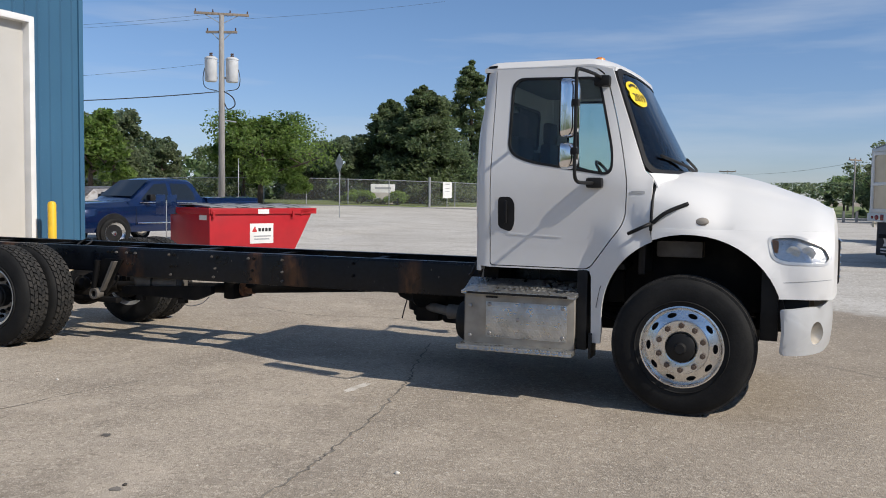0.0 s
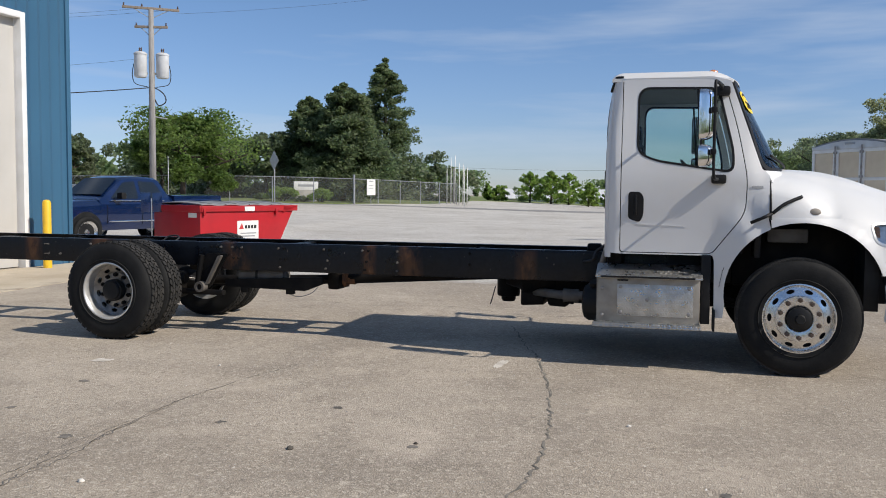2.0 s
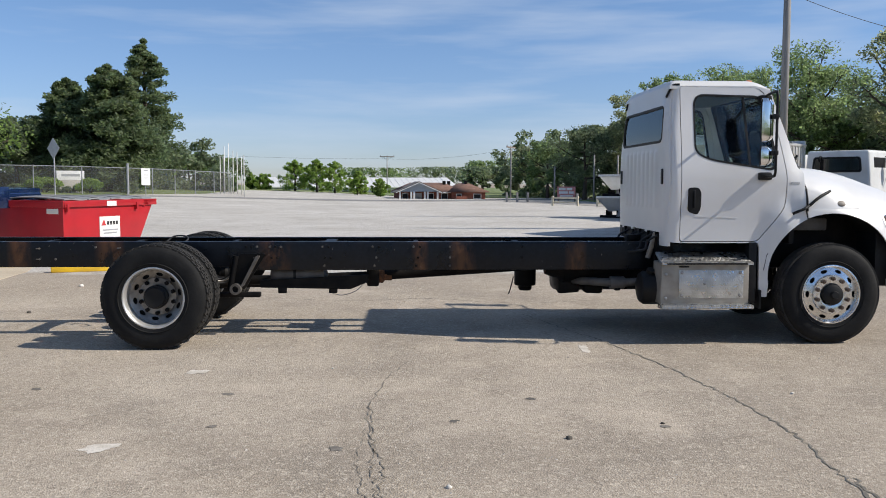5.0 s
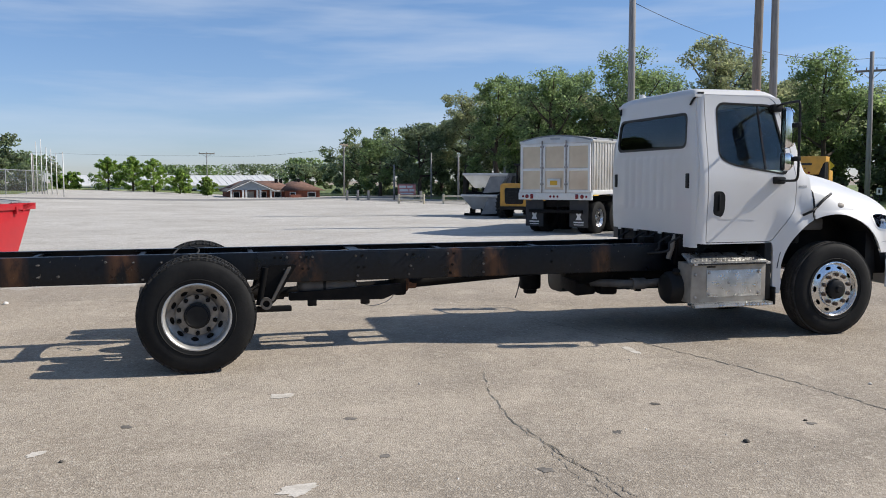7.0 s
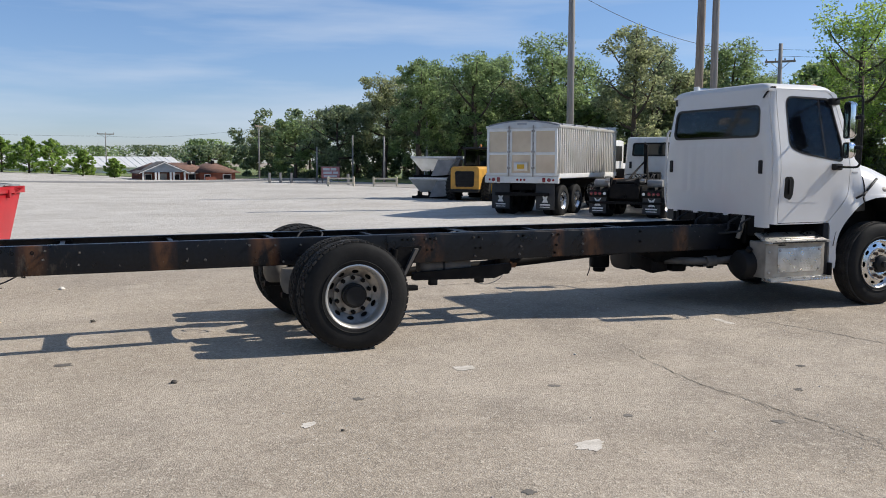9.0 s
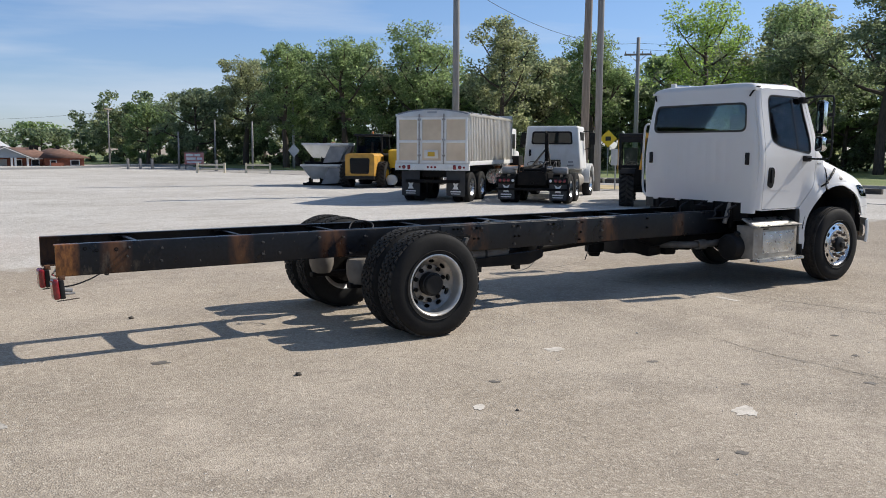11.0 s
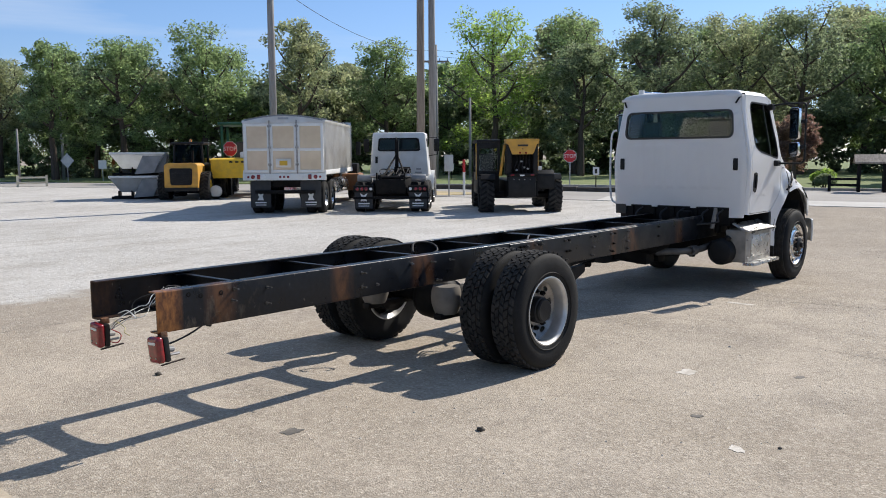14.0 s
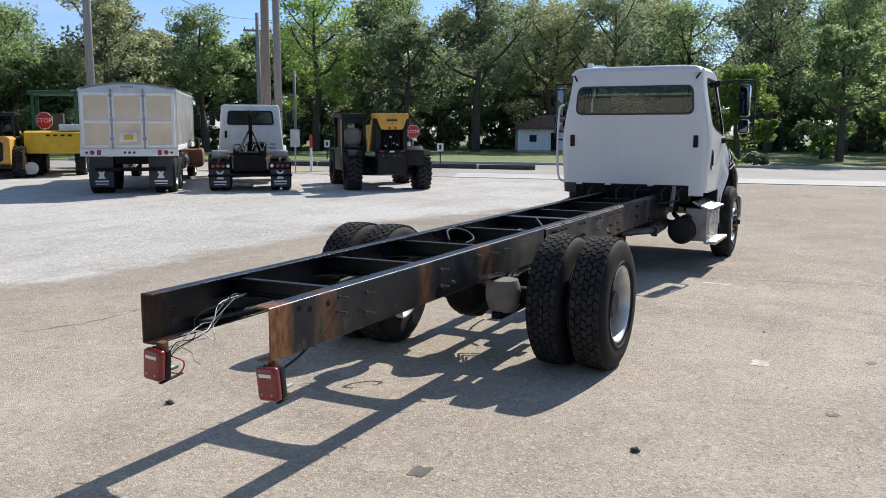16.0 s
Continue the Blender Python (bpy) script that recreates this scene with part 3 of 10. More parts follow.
def panel(outline, holes, place, push, cuts_u=(), cuts_v=()):
    """A sheet cut out in a plane, with holes, bent by place(u, v) and thickened by the vector push."""
    bm = bmesh.new()
    for loop in (outline, *holes):
        vs = [bm.verts.new((u, v, 0)) for u, v in loop]
        for i in range(len(vs)):
            bm.edges.new((vs[i - 1], vs[i]))
    bmesh.ops.triangle_fill(bm, use_beauty=True, use_dissolve=False, edges=bm.edges[:], normal=(0, 0, 1))
    for co, no in [((u, 0, 0), (1, 0, 0)) for u in cuts_u] + [((0, v, 0), (0, 1, 0)) for v in cuts_v]:
        bmesh.ops.bisect_plane(bm, geom=bm.verts[:] + bm.edges[:] + bm.faces[:], plane_co=co, plane_no=no, dist=1e-5)
    for v in bm.verts:
        v.co = Vector(place(v.co.x, v.co.y))
    out = bmesh.ops.extrude_face_region(bm, geom=bm.faces[:])
    for v in out["geom"]:
        if isinstance(v, bmesh.types.BMVert):
            v.co += Vector(push)
    bmesh.ops.recalc_face_normals(bm, faces=bm.faces)
    return bm


def extrude(poly, axis, lo, hi, bevel=0.0):
    """A polygon pushed along an axis: y takes (x, z), x takes (y, z), z takes (x, y)."""
    bm = bmesh.new()
    f = {"y": lambda u, v, w: (u, w, v), "x": lambda u, v, w: (w, u, v), "z": lambda u, v, w: (u, v, w)}[axis]
    a = [bm.verts.new(f(u, v, lo)) for u, v in poly]
    b = [bm.verts.new(f(u, v, hi)) for u, v in poly]
    bm.faces.new(a)
    bm.faces.new(b[::-1])
    for i in range(len(a)):
        bm.faces.new((a[i - 1], b[i - 1], b[i], a[i]))
    bmesh.ops.recalc_face_normals(bm, faces=bm.faces)
    if bevel:
        bmesh.ops.bevel(bm, geom=bm.edges[:], offset=bevel, segments=2, affect="EDGES", profile=0.6, clamp_overlap=True)
    return bm


def grid(nu, nv, place):
    bm = bmesh.new()
    vs = [[bm.verts.new(place(i / nu, j / nv)) for j in range(nv + 1)] for i in range(nu + 1)]
    for i in range(nu):
        for j in range(nv):
            bm.faces.new((vs[i][j], vs[i + 1][j], vs[i + 1][j + 1], vs[i][j + 1]))
    return bm


def thicken(bm, push):
    out = bmesh.ops.extrude_face_region(bm, geom=bm.faces[:])
    for v in out["geom"]:
        if isinstance(v, bmesh.types.BMVert):
            v.co += Vector(push)
    bmesh.ops.recalc_face_normals(bm, faces=bm.faces)
    return bm


def pydata(name, verts, faces, mat, parent=None, label="", kind=""):
    me = bpy.data.meshes.new(name)
    me.from_pydata(verts, [], faces)
    me.materials.append(mat)
    ob = new(name, me)
    if parent:
        ob.parent = parent
    return tagged(ob, label, kind=kind)


def lettering(name, text, size, mat, parent, m, label="", thick=0.002):
    """Raised letters in the built-in font, as a mesh."""
    cu = bpy.data.curves.new(name, "FONT")
    cu.body, cu.size, cu.extrude, cu.align_x, cu.align_y, cu.resolution_u = text, size, thick, "CENTER", "CENTER", 3
    tmp = new(name, cu)
    me = bpy.data.meshes.new_from_object(tmp.evaluated_get(bpy.context.evaluated_depsgraph_get()))
    bpy.data.objects.remove(tmp)
    me.materials.clear()
    me.materials.append(mat)
    ob = new(name, me)
    ob.parent = parent
    ob.matrix_basis = m
    return tagged(ob, label)


def smooth01(a, b, t):
    t = min(1, max(0, (t - a) / (b - a)))
    return t * t * (3 - 2 * t)


def gz(x, y):
    """The height of the yard: level under the truck, rising a little to the north."""
    s = 0.6 * x + 0.8 * y
    return 0.0125 * min(24, max(0, s - 6)) * smooth01(4, 12, s) + 0.15 * smooth01(8.0, 10.0, y) * smooth01(-7.6, -9.0, x) * smooth01(34, 22, y) + 0.95 * smooth01(12, 47, y) * smooth01(6, -30, x)


# ---- ground ----
def make_ground():
    near = [-12 + 0.5 * i for i in range(0, 49)]
    xs = [-3000, -900, -300, -120, -80, -60, -50, -44, -38, -33, -28, -24, -20, -17, -14] + near + [13.5 + 1.5 * i for i in range(20)] + [46, 52, 60, 80, 120, 300, 900, 3000]
    ys = [-3000, -900, -300, -100, -50, -30, -20, -15] + [-12 + 0.5 * i for i in range(50)] + [14 + 1.5 * i for i in range(34)] + [68, 75, 85, 100, 130, 300, 900, 3000]
    bm = bmesh.new()
    vs = [[bm.verts.new((x, y, gz(x, y))) for y in ys] for x in xs]
    for i in range(len(xs) - 1):
        for j in range(len(ys) - 1):
            bm.faces.new((vs[i][j], vs[i + 1][j], vs[i + 1][j + 1], vs[i][j + 1]))
    tagged(part("ground", bm, YARD, kind="structure"), "worn asphalt yard turning into pale crushed stone", "ground")


make_ground()


def sheet(name, outline, lift, mat, label, category, thick=0.0, step=3.0):
    """A patch of surface that follows the ground."""
    us, vs = [p[0] for p in outline], [p[1] for p in outline]
    cu = [min(us) + step * i for i in range(1, int((max(us) - min(us)) / step) + 1)]
    cv = [min(vs) + step * i for i in range(1, int((max(vs) - min(vs)) / step) + 1)]
    bm = panel(outline, (), lambda u, v: (u, v, gz(u, v) + lift), (0, 0, -max(thick, 0.05)), cu, cv)
    return tagged(part(name, bm, mat, kind="structure"), label, category)


# ---- the cab-chassis truck ----
R_TYRE, Z_HUB = 0.536, 0.525


def arc_drop(d, r):
    """How far a round corner of radius r falls back at the distance d from the tangent edge."""
    return 0.0 if d >= r else r - math.sqrt(max(0.0, r * r - (r - max(d, 0)) ** 2))


def tyre_mesh(width, tread_rows, blocks):
    """A truck tyre standing on the ground, its axis along y and its outer face at y = 0."""
    w, R = width, R_TYRE
    prof = [(0.292, 0.022), (0.300, 0.004), (0.325, -0.004), (0.41, -0.012), (0.468, -0.006), (0.502, 0.012), (R - 0.024, 0.030), (R - 0.020, 0.055)]
    prof += [(R - 0.020, w / 2)] + [(r, w - y) for r, y in prof[::-1]]
    bm = lathe(bmesh.new(), prof, 56, close=True)
    # sidewall ribs
    for r in (0.345,):
        lathe(bm, [(r - 0.006, -0.004), (r, -0.015), (r + 0.006, -0.004)], 56, close=True)
    for v in bm.verts:
        v.co.z = max(v.co.z, -Z_HUB + 0.004)
    return bm


def tread_mesh(width, rows, count, rib=False):
    bm = bmesh.new()
    R = R_TYRE
    span = width - 0.05
    for i in range(rows):
        y = 0.025 + span * (i + 0.5) / rows
        half = span / rows * 0.42
        for k in range(count):
            a = 2 * math.pi * (k + 0.5 * (i % 2)) / count
            da = math.pi / count * (0.97 if rib else 0.76)
            r0, r1 = R - 0.026, R - 0.006 * (abs(i - (rows - 1) / 2) / ((rows - 1) / 2)) ** 2
            skew = 0.35 if not rib else 0.0
            ring = []
            for r in (r0, r1):
                for sa, sy in ((-1, -1), (1, -1), (1, 1), (-1, 1)):
                    aa = a + sa * da + (sy * skew * da * (1 if i % 2 else -1))
                    z = max(r * math.sin(aa), -Z_HUB)
                    ring.append(bm.verts.new((r * math.cos(aa), y + sy * half, z)))
            for q in ((4, 5, 6, 7), (0, 1, 5, 4), (1, 2, 6, 5), (2, 3, 7, 6), (3, 0, 4, 7)):
                bm.faces.new([ring[j] for j in q])
    bmesh.ops.recalc_face_normals(bm, faces=bm.faces)
    return bm


def disc_ring(r0, r1, holes_r, hole_a, hole_b, y0, y1, push, count=10, shift=0.0):
    outer = oval(0, 0, r1, r1, 60)
    hs = [oval(0, 0, r0, r0, 40)]
    for k in range(count):
        a = 2 * math.pi * k / count + shift
        hs.append(oval(holes_r * math.cos(a), holes_r * math.sin(a), hole_a, hole_b, 12, a + math.pi / 2))
    return panel(outer, hs, lambda u, v: (u, y0 + (y1 - y0) * (math.hypot(u, v) - r0) / (r1 - r0), v), (0, push, 0))


def lug_ring(y, out, r=0.1675):
    bms = []
    for k in range(10):
        a = 2 * math.pi * (k + 0.5) / 10
        bm = bmesh.new()
        rod(bm, (r * math.cos(a), y, r * math.sin(a)), (r * math.cos(a), y + 0.03 * out, r * math.sin(a)), 0.022, seg=6)
        rod(bm, (r * math.cos(a), y, r * math.sin(a)), (r * math.cos(a), y + 0.045 * out, r * math.sin(a)), 0.010, seg=8)
        bms.append(bm)
    return bms


TYRE_W = 0.275


def truck_wheel(parent, x, y, out, kind, label):
    """One wheel; y: the tyre's outer side wall; out: -1 on the right side, 1 on the left."""
    w = new("wheel")
    w.parent = parent
    w.matrix_basis = pose(x, y, Z_HUB) @ Matrix.Diagonal((1, -out, 1, 1))
    tagged(w, label)
    part("tyre", tyre_mesh(TYRE_W, 5, 50), RUBBER, w)
    if kind == "front":
        part("tread", tread_mesh(TYRE_W, 5, 64, True), TREAD, w)
    else:
        part("tread", tread_mesh(TYRE_W, 5, 44), TREAD, w, "deep block tread")
    rim = lathe(bmesh.new(), [(0.296, 0.030), (0.310, 0.012), (0.310, 0.000), (0.300, -0.002), (0.290, 0.006), (0.279, 0.035), (0.274, 0.10), (0.262, TYRE_W - 0.03), (0.30, TYRE_W), (0.310, TYRE_W), (0.29, TYRE_W - 0.04)], 56, close=True)
    part("rim", rim, ALU if kind == "front" else RIM, w)
    if kind == "front":
        part("disc", disc_ring(0.205, 0.282, 0.245, 0.036, 0.018, 0.010, 0.036, 0.014), ALU, w, "polished aluminium disc with oval openings")
        part("disc_centre", lathe(bmesh.new(), [(0.112, 0.05), (0.112, -0.010), (0.128, -0.016), (0.198, -0.012), (0.206, 0.012), (0.206, 0.026)], 48, close=True), ALU, w)
        part("backing", lathe(bmesh.new(), [(0.0, 0.08), (0.272, 0.075)], 32), BLACK, w)
        part("hub", lathe(bmesh.new(), [(0.0, -0.095), (0.035, -0.095), (0.04, -0.085), (0.045, -0.06), (0.085, -0.055), (0.104, -0.045), (0.110, 0.03)], 32), BLACK, w, "black hub cap")
        for bm in lug_ring(-0.012, -1):
            part("lug_nut", bm, LUG, w)
    elif kind == "rear_outer":
        part("disc", disc_ring(0.186, 0.272, 0.226, 0.036, 0.019, 0.165, 0.125, 0.014, shift=0.2), DISC_DARK, w, "recessed dull aluminium disc with oval openings")
        part("disc_centre", lathe(bmesh.new(), [(0.100, 0.175), (0.100, 0.152), (0.188, 0.152), (0.190, 0.178)], 48, close=True), DISC_DARK, w)
        part("backing", lathe(bmesh.new(), [(0.0, 0.215), (0.262, 0.205)], 32), BLACK, w)
        part("hub", lathe(bmesh.new(), [(0.0, 0.040), (0.092, 0.040), (0.102, 0.05), (0.104, 0.07), (0.118, 0.075), (0.120, 0.09), (0.116, 0.155)], 32), BLACK, w, "black axle hub")
        for bm in lug_ring(0.152, -1):
            part("lug_nut", bm, DARK, w)
    else:
        part("disc", lathe(bmesh.new(), [(0.10, 0.11), (0.268, 0.14)], 32), DARK, w)
    return w


truck = thing("truck", "white single-cab truck with a long bare black chassis", "truck")

X_FRONT, X_REAR = 6.905, -0.042
for side in (-1, 1):
    truck_wheel(truck, X_FRONT, side * 1.150, side, "front", "front wheel with polished aluminium rim")
    truck_wheel(truck, X_REAR, side * 1.298, side, "rear_outer", "outer rear wheel with dull aluminium rim")
    truck_wheel(truck, X_REAR, side * 0.952, side, "rear_inner", "inner rear wheel")

# -- chassis rails: C sections open to the middle --
RAIL_TOP, RAIL_LOW, X_TAIL, X_NOSE = 1.030, 0.752, -3.36, 7.45


def rail_mesh(side, x0, x1, z0, z1, y, flange=0.088, t=0.010):
    prof = [(y, z0), (y, z1), (y - flange, z1), (y - flange, z1 - t), (y - t, z1 - t), (y - t, z0 + t), (y - flange, z0 + t), (y - flange, z0)]
    prof = rounded(prof, [0.012, 0.012, 0.002, 0.002, 0.01, 0.01, 0.002, 0.002], 3)
    return extrude([(side * u, v) for u, v in prof], "x", x0, x1)


RAIL_PAINT = rusty_rail(X_TAIL)
for side in (-1, 1):
    rail = part("frame_rail", rail_mesh(side, X_TAIL, X_NOSE, RAIL_LOW, RAIL_TOP, 0.435), RAIL_PAINT, truck, "black steel frame rail with rust patches")
    # inner reinforcement, deeper from the axle forward
    part("frame_liner", rail_mesh(side, 0.55, 5.6, RAIL_LOW - 0.036, RAIL_TOP - 0.012, 0.4455, 0.06, 0.009), RAIL_PAINT, rail)
    bolts = [(-1.33, 0.84), (-0.90, 0.97)]
    for bx, bz in ((-2.75, 0.98), (-2.77, 0.90), (-2.46, 0.955), (-2.47, 0.84), (-1.50, 0.955), (-1.50, 0.84), (-0.64, 0.96), (-0.38, 0.955), (-0.56, 0.79)):
        b = rod(bmesh.new(), (bx, side * 0.435, bz), (bx, side * 0.444, bz), 0.0125, seg=6)
        rod(b, (bx, side * 0.44, bz), (bx - 0.008, side * 0.502, bz + 0.004), 0.0062, seg=7)
        part("stud", b, DULL_BOLT, rail)
    # dark raised rings stand in for the shaded bolt holes near the tail
    for bx, bz in ((X_TAIL + 0.24, 0.985), (X_TAIL + 0.335, 0.965), (X_TAIL + 0.50, 0.965)):
        eye = lathe(bmesh.new(), [(0.009, side * 0.430), (0.016, side * 0.430), (0.018, side * 0.4365), (0.009, side * 0.4375)], 14, "y", (bx, 0, bz), close=True)
        part("bolt_eye", eye, DARK, rail)
    for cx in (0.72, 0.78, 0.84, 0.98, 1.04, 1.10, 1.55, 1.62, 2.10, 2.17, 2.55, 2.62, 2.95, 3.75):
        bolts.append((cx, 0.975))
    for cx in (0.75, 0.81, 1.00, 1.06, 1.58, 1.64, 2.14, 2.60, 2.95, 3.75):
        bolts.append((cx, 0.855))
    for cx in (1.57, 2.12, 2.58, 2.95):
        bolts.append((cx, 0.765))
    for bx, bz in bolts:
        y = side * (0.4455 if bx > 0.55 else 0.435)
        b = rod(bmesh.new(), (bx, y, bz), (bx, y + side * 0.016, bz), 0.014, seg=6)
        rod(b, (bx, y, bz), (bx, y + side * 0.030, bz), 0.008, seg=6)
        part("bolt", b, DARK if (bx * 7) % 1 < 0.6 else DULL_BOLT, rail)

# cross members
for cx, zz, wd in ((-2.62, 1.005, 0.045), (-1.61, 1.005, 0.045), (-0.60, 1.005, 0.05), (0.50, 1.005, 0.05), (1.60, 1.012, 0.12), (2.58, 1.0, 0.05), (3.75, 1.0, 0.07), (4.75, 0.98, 0.08)):
    c = boxed(cx - wd / 2, cx + wd / 2, -0.424, 0.424, zz - 0.012, zz, 0.003)
    deep = 0.085 if cx < -2 else 0.10
    box(c, cx - 0.006, cx + 0.006, -0.424, 0.424, zz - deep, zz - 0.01)
    box(c, cx - wd / 2, cx + wd / 2, -0.424, 0.424, zz - deep - 0.01, zz - deep + 0.002)
    for s in (-1, 1):
        box(c, cx - 0.09, cx + 0.09, *sorted((s * 0.424, s * 0.360)), zz - 0.006, zz + 0.004)
    gus = [(cx - 0.20, -0.424), (cx + 0.24, -0.424)] + [(cx + 0.050 + 0.190 * abs(v) ** 4.0, 0.424 * v) for v in (-0.9, -0.8, -0.6, -0.3, 0, 0.3, 0.6, 0.8, 0.9)]
    gus += [(cx + 0.24, 0.424), (cx - 0.20, 0.424)] + [(cx - 0.050 - 0.150 * abs(v) ** 4.0, 0.424 * v) for v in (0.9, 0.8, 0.6, 0.3, 0, -0.3, -0.6, -0.8, -0.9)]
    part("gusset_plate", extrude(gus, "z", zz - deep - 0.023, zz - deep - 0.0125), FRAME, truck)
    part("cross_member", c, FRAME, truck)

# tail lamps hanging under the rail ends
for side in (-1, 1):
    y = 0.335 if side > 0 else -0.42
    tl = boxed(X_TAIL - 0.045, X_TAIL + 0.012, y - 0.062, y + 0.062, 0.560, 0.737)
    bmesh.ops.bevel(tl, geom=tl.edges[:], offset=0.032, segments=5, affect="EDGES", profile=0.6, clamp_overlap=True)
    lamp = part("tail_lamp", tl, RED_LENS, truck, "red tail lamp hanging on its bracket")
    lamp.matrix_basis = pose(X_TAIL, y, 0.737, 5 * side + 2, -4, 3) @ pose(-X_TAIL, -y, -0.737)
    part("reversing_lens", boxed(X_TAIL - 0.0475, X_TAIL - 0.043, y - 0.036, y + 0.036, 0.688, 0.706, 0.002), SIGN_WHITE, lamp, "clear reversing lens")
    part("lens_screw", rodded((X_TAIL - 0.048, y - 0.03, 0.60), (X_TAIL - 0.042, y - 0.03, 0.60), 0.006, seg=8), STEEL, lamp)
    part("lens_screw", rodded((X_TAIL - 0.048, y + 0.03, 0.60), (X_TAIL - 0.042, y + 0.03, 0.60), 0.006, seg=8), STEEL, lamp)
    part("housing", boxed(X_TAIL + 0.008, X_TAIL + 0.05, y - 0.06, y + 0.06, 0.560, 0.727, 0.012), BLACK, lamp)
    part("bracket", boxed(X_TAIL + 0.02, X_TAIL + 0.07, y - 0.022, y + 0.022, 0.72, 0.76, 0.004), RUST, lamp, "rusty hanger bracket")
    part("stud", rodded((X_TAIL + 0.05, y - 0.03, 0.60), (X_TAIL + 0.13, y - 0.03, 0.595), 0.010, seg=8), STEEL, lamp)
    part("plug", rodded((X_TAIL + 0.05, y + 0.01, 0.635), (X_TAIL + 0.12, y + 0.02, 0.62), 0.020, seg=10), GREY_LID, lamp)
    part("foot_plate", boxed(X_TAIL - 0.02, X_TAIL + 0.16, y - 0.05, y - 0.03, 0.545, 0.552, 0.002), RUST_DARK, lamp)

# loose wiring at the tail
PALE_WIRE = material("pale_yellow_wire", (0.55, 0.46, 0.22), 0.6)
rng = random.Random(11)
for k in range(5):
    mess = 0.05
    pts = [(X_TAIL + 0.08, 0.34 + 0.04 * rng.uniform(-1, 1), 0.64 + 0.05 * rng.random()), (X_TAIL + 0.12 + 0.05 * rng.random(), 0.30 + 0.07 * rng.uniform(-1, 1), 0.72 + 0.05 * rng.uniform(-1, 1)),
           (X_TAIL + 0.10 + 0.18 * rng.random(), 0.22 + 1.4 * mess * rng.uniform(-1, 1), 0.80 + mess * rng.uniform(-1, 1)), (X_TAIL + 0.25 + 0.2 * rng.random(), 0.24 + mess * rng.uniform(-1, 1), 0.86 + mess * rng.uniform(-1, 1)),
           (X_TAIL + 0.45 + 0.1 * rng.random(), 0.24 + mess * rng.uniform(-1, 1), 0.90 + 0.05 * rng.random())]
    if k % 3:
        pts.append((X_TAIL + 0.75 + 0.3 * rng.random(), 0.34 + 0.04 * rng.random(), 0.90))
    part("wire", tube(bmesh.new(), curve_pts(pts), 0.0032, 6), rng.choice((SIGN_WHITE, GREY_LID, WIRE, WIRE)), truck, "loose lamp wire")
pts = [(X_TAIL + 0.10, 0.30, 0.74), (X_TAIL + 0.12, 0.20, 0.70), (X_TAIL + 0.10, 0.17, 0.67), (X_TAIL + 0.13, 0.15, 0.645)]
part("wire", tube(bmesh.new(), curve_pts(pts), 0.003, 6), PALE_WIRE, truck, "pale yellow lamp wire")
pts = [(X_TAIL + 0.10, 0.24, 0.80), (X_TAIL + 0.11, 0.13, 0.83), (X_TAIL + 0.13, 0.05, 0.78), (X_TAIL + 0.10, 0.02, 0.84)]
part("wire", tube(bmesh.new(), curve_pts(pts), 0.004, 6), SIGN_WHITE, truck, "loose lamp wire")
pts = [(X_TAIL + 0.05, -0.38, 0.66), (X_TAIL + 0.15, -0.37, 0.665), (X_TAIL + 0.28, -0.39, 0.71), (X_TAIL + 0.40, -0.41, 0.77), (X_TAIL + 0.43, -0.40, 0.74), (X_TAIL + 0.40, -0.39, 0.745)]
part("wire", tube(bmesh.new(), curve_pts(pts), 0.007, 6), WIRE, truck, "black lamp cable")
pts = [(X_TAIL + 0.05, 0.36, 0.60), (X_TAIL + 0.10, 0.28, 0.58), (X_TAIL + 0.12, 0.26, 0.64), (X_TAIL + 0.07, 0.30, 0.68)]
part("wire", tube(bmesh.new(), curve_pts(pts), 0.004, 6), PRINT_RED, truck, "red lamp wire")
for side in (-1, 1):
    pts = [(-3.0, side * 0.37, 0.80), (-2.0, side * 0.38, 0.79), (-1.0, side * 0.37, 0.83), (0.2, side * 0.36, 0.86), (1.6, side * 0.37, 0.82), (3.0, side * 0.37, 0.84), (4.8, side * 0.38, 0.85)]
    part("hose", tube(bmesh.new(), curve_pts(pts), 0.016, 8), WIRE, truck)
pts = [(-0.30, 0.10, 0.98), (-0.22, 0.16, 1.05), (-0.10, 0.14, 1.06), (-0.03, 0.06, 1.03), (-0.08, -0.02, 0.98), (-0.2, 0.0, 0.95)]
part("hose", tube(bmesh.new(), curve_pts(pts), 0.010, 8), WIRE, truck, "looped black air hose")
pts = [(1.2, -0.2, 0.93), (1.5, 0.0, 1.00), (1.9, 0.15, 0.97), (2.2, 0.2, 0.92)]
part("hose", tube(bmesh.new(), curve_pts(pts), 0.012, 8), WIRE, truck)

# -- rear axle, air springs and links --
axle = part("rear_axle", lathe(bmesh.new(), [(0.0, -0.9), (0.075, -0.9), (0.075, -0.28), (0.11, -0.2), (0.215, -0.09), (0.225, 0.0), (0.215, 0.09), (0.11, 0.2), (0.075, 0.28), (0.075, 0.9), (0.0, 0.9)], 28, "y", (0, 0, Z_HUB)), DARK, truck, "greasy black drive axle")
axle.matrix_basis = pose(X_REAR, 0, 0)
part("pinion", lathe(bmesh.new(), [(0.0, 0.0), (0.14, 0.0), (0.12, 0.16), (0.075, 0.24), (0.06, 0.36), (0.0, 0.36)], 20, "x", (0.12, 0.03, 0.53)), DARK, axle)
part("diff_cover", lathe(bmesh.new(), [(0.0, -0.26), (0.10, -0.245), (0.17, -0.19), (0.20, -0.10)], 24, "x", (0, 0.0, Z_HUB)), DARK, axle)
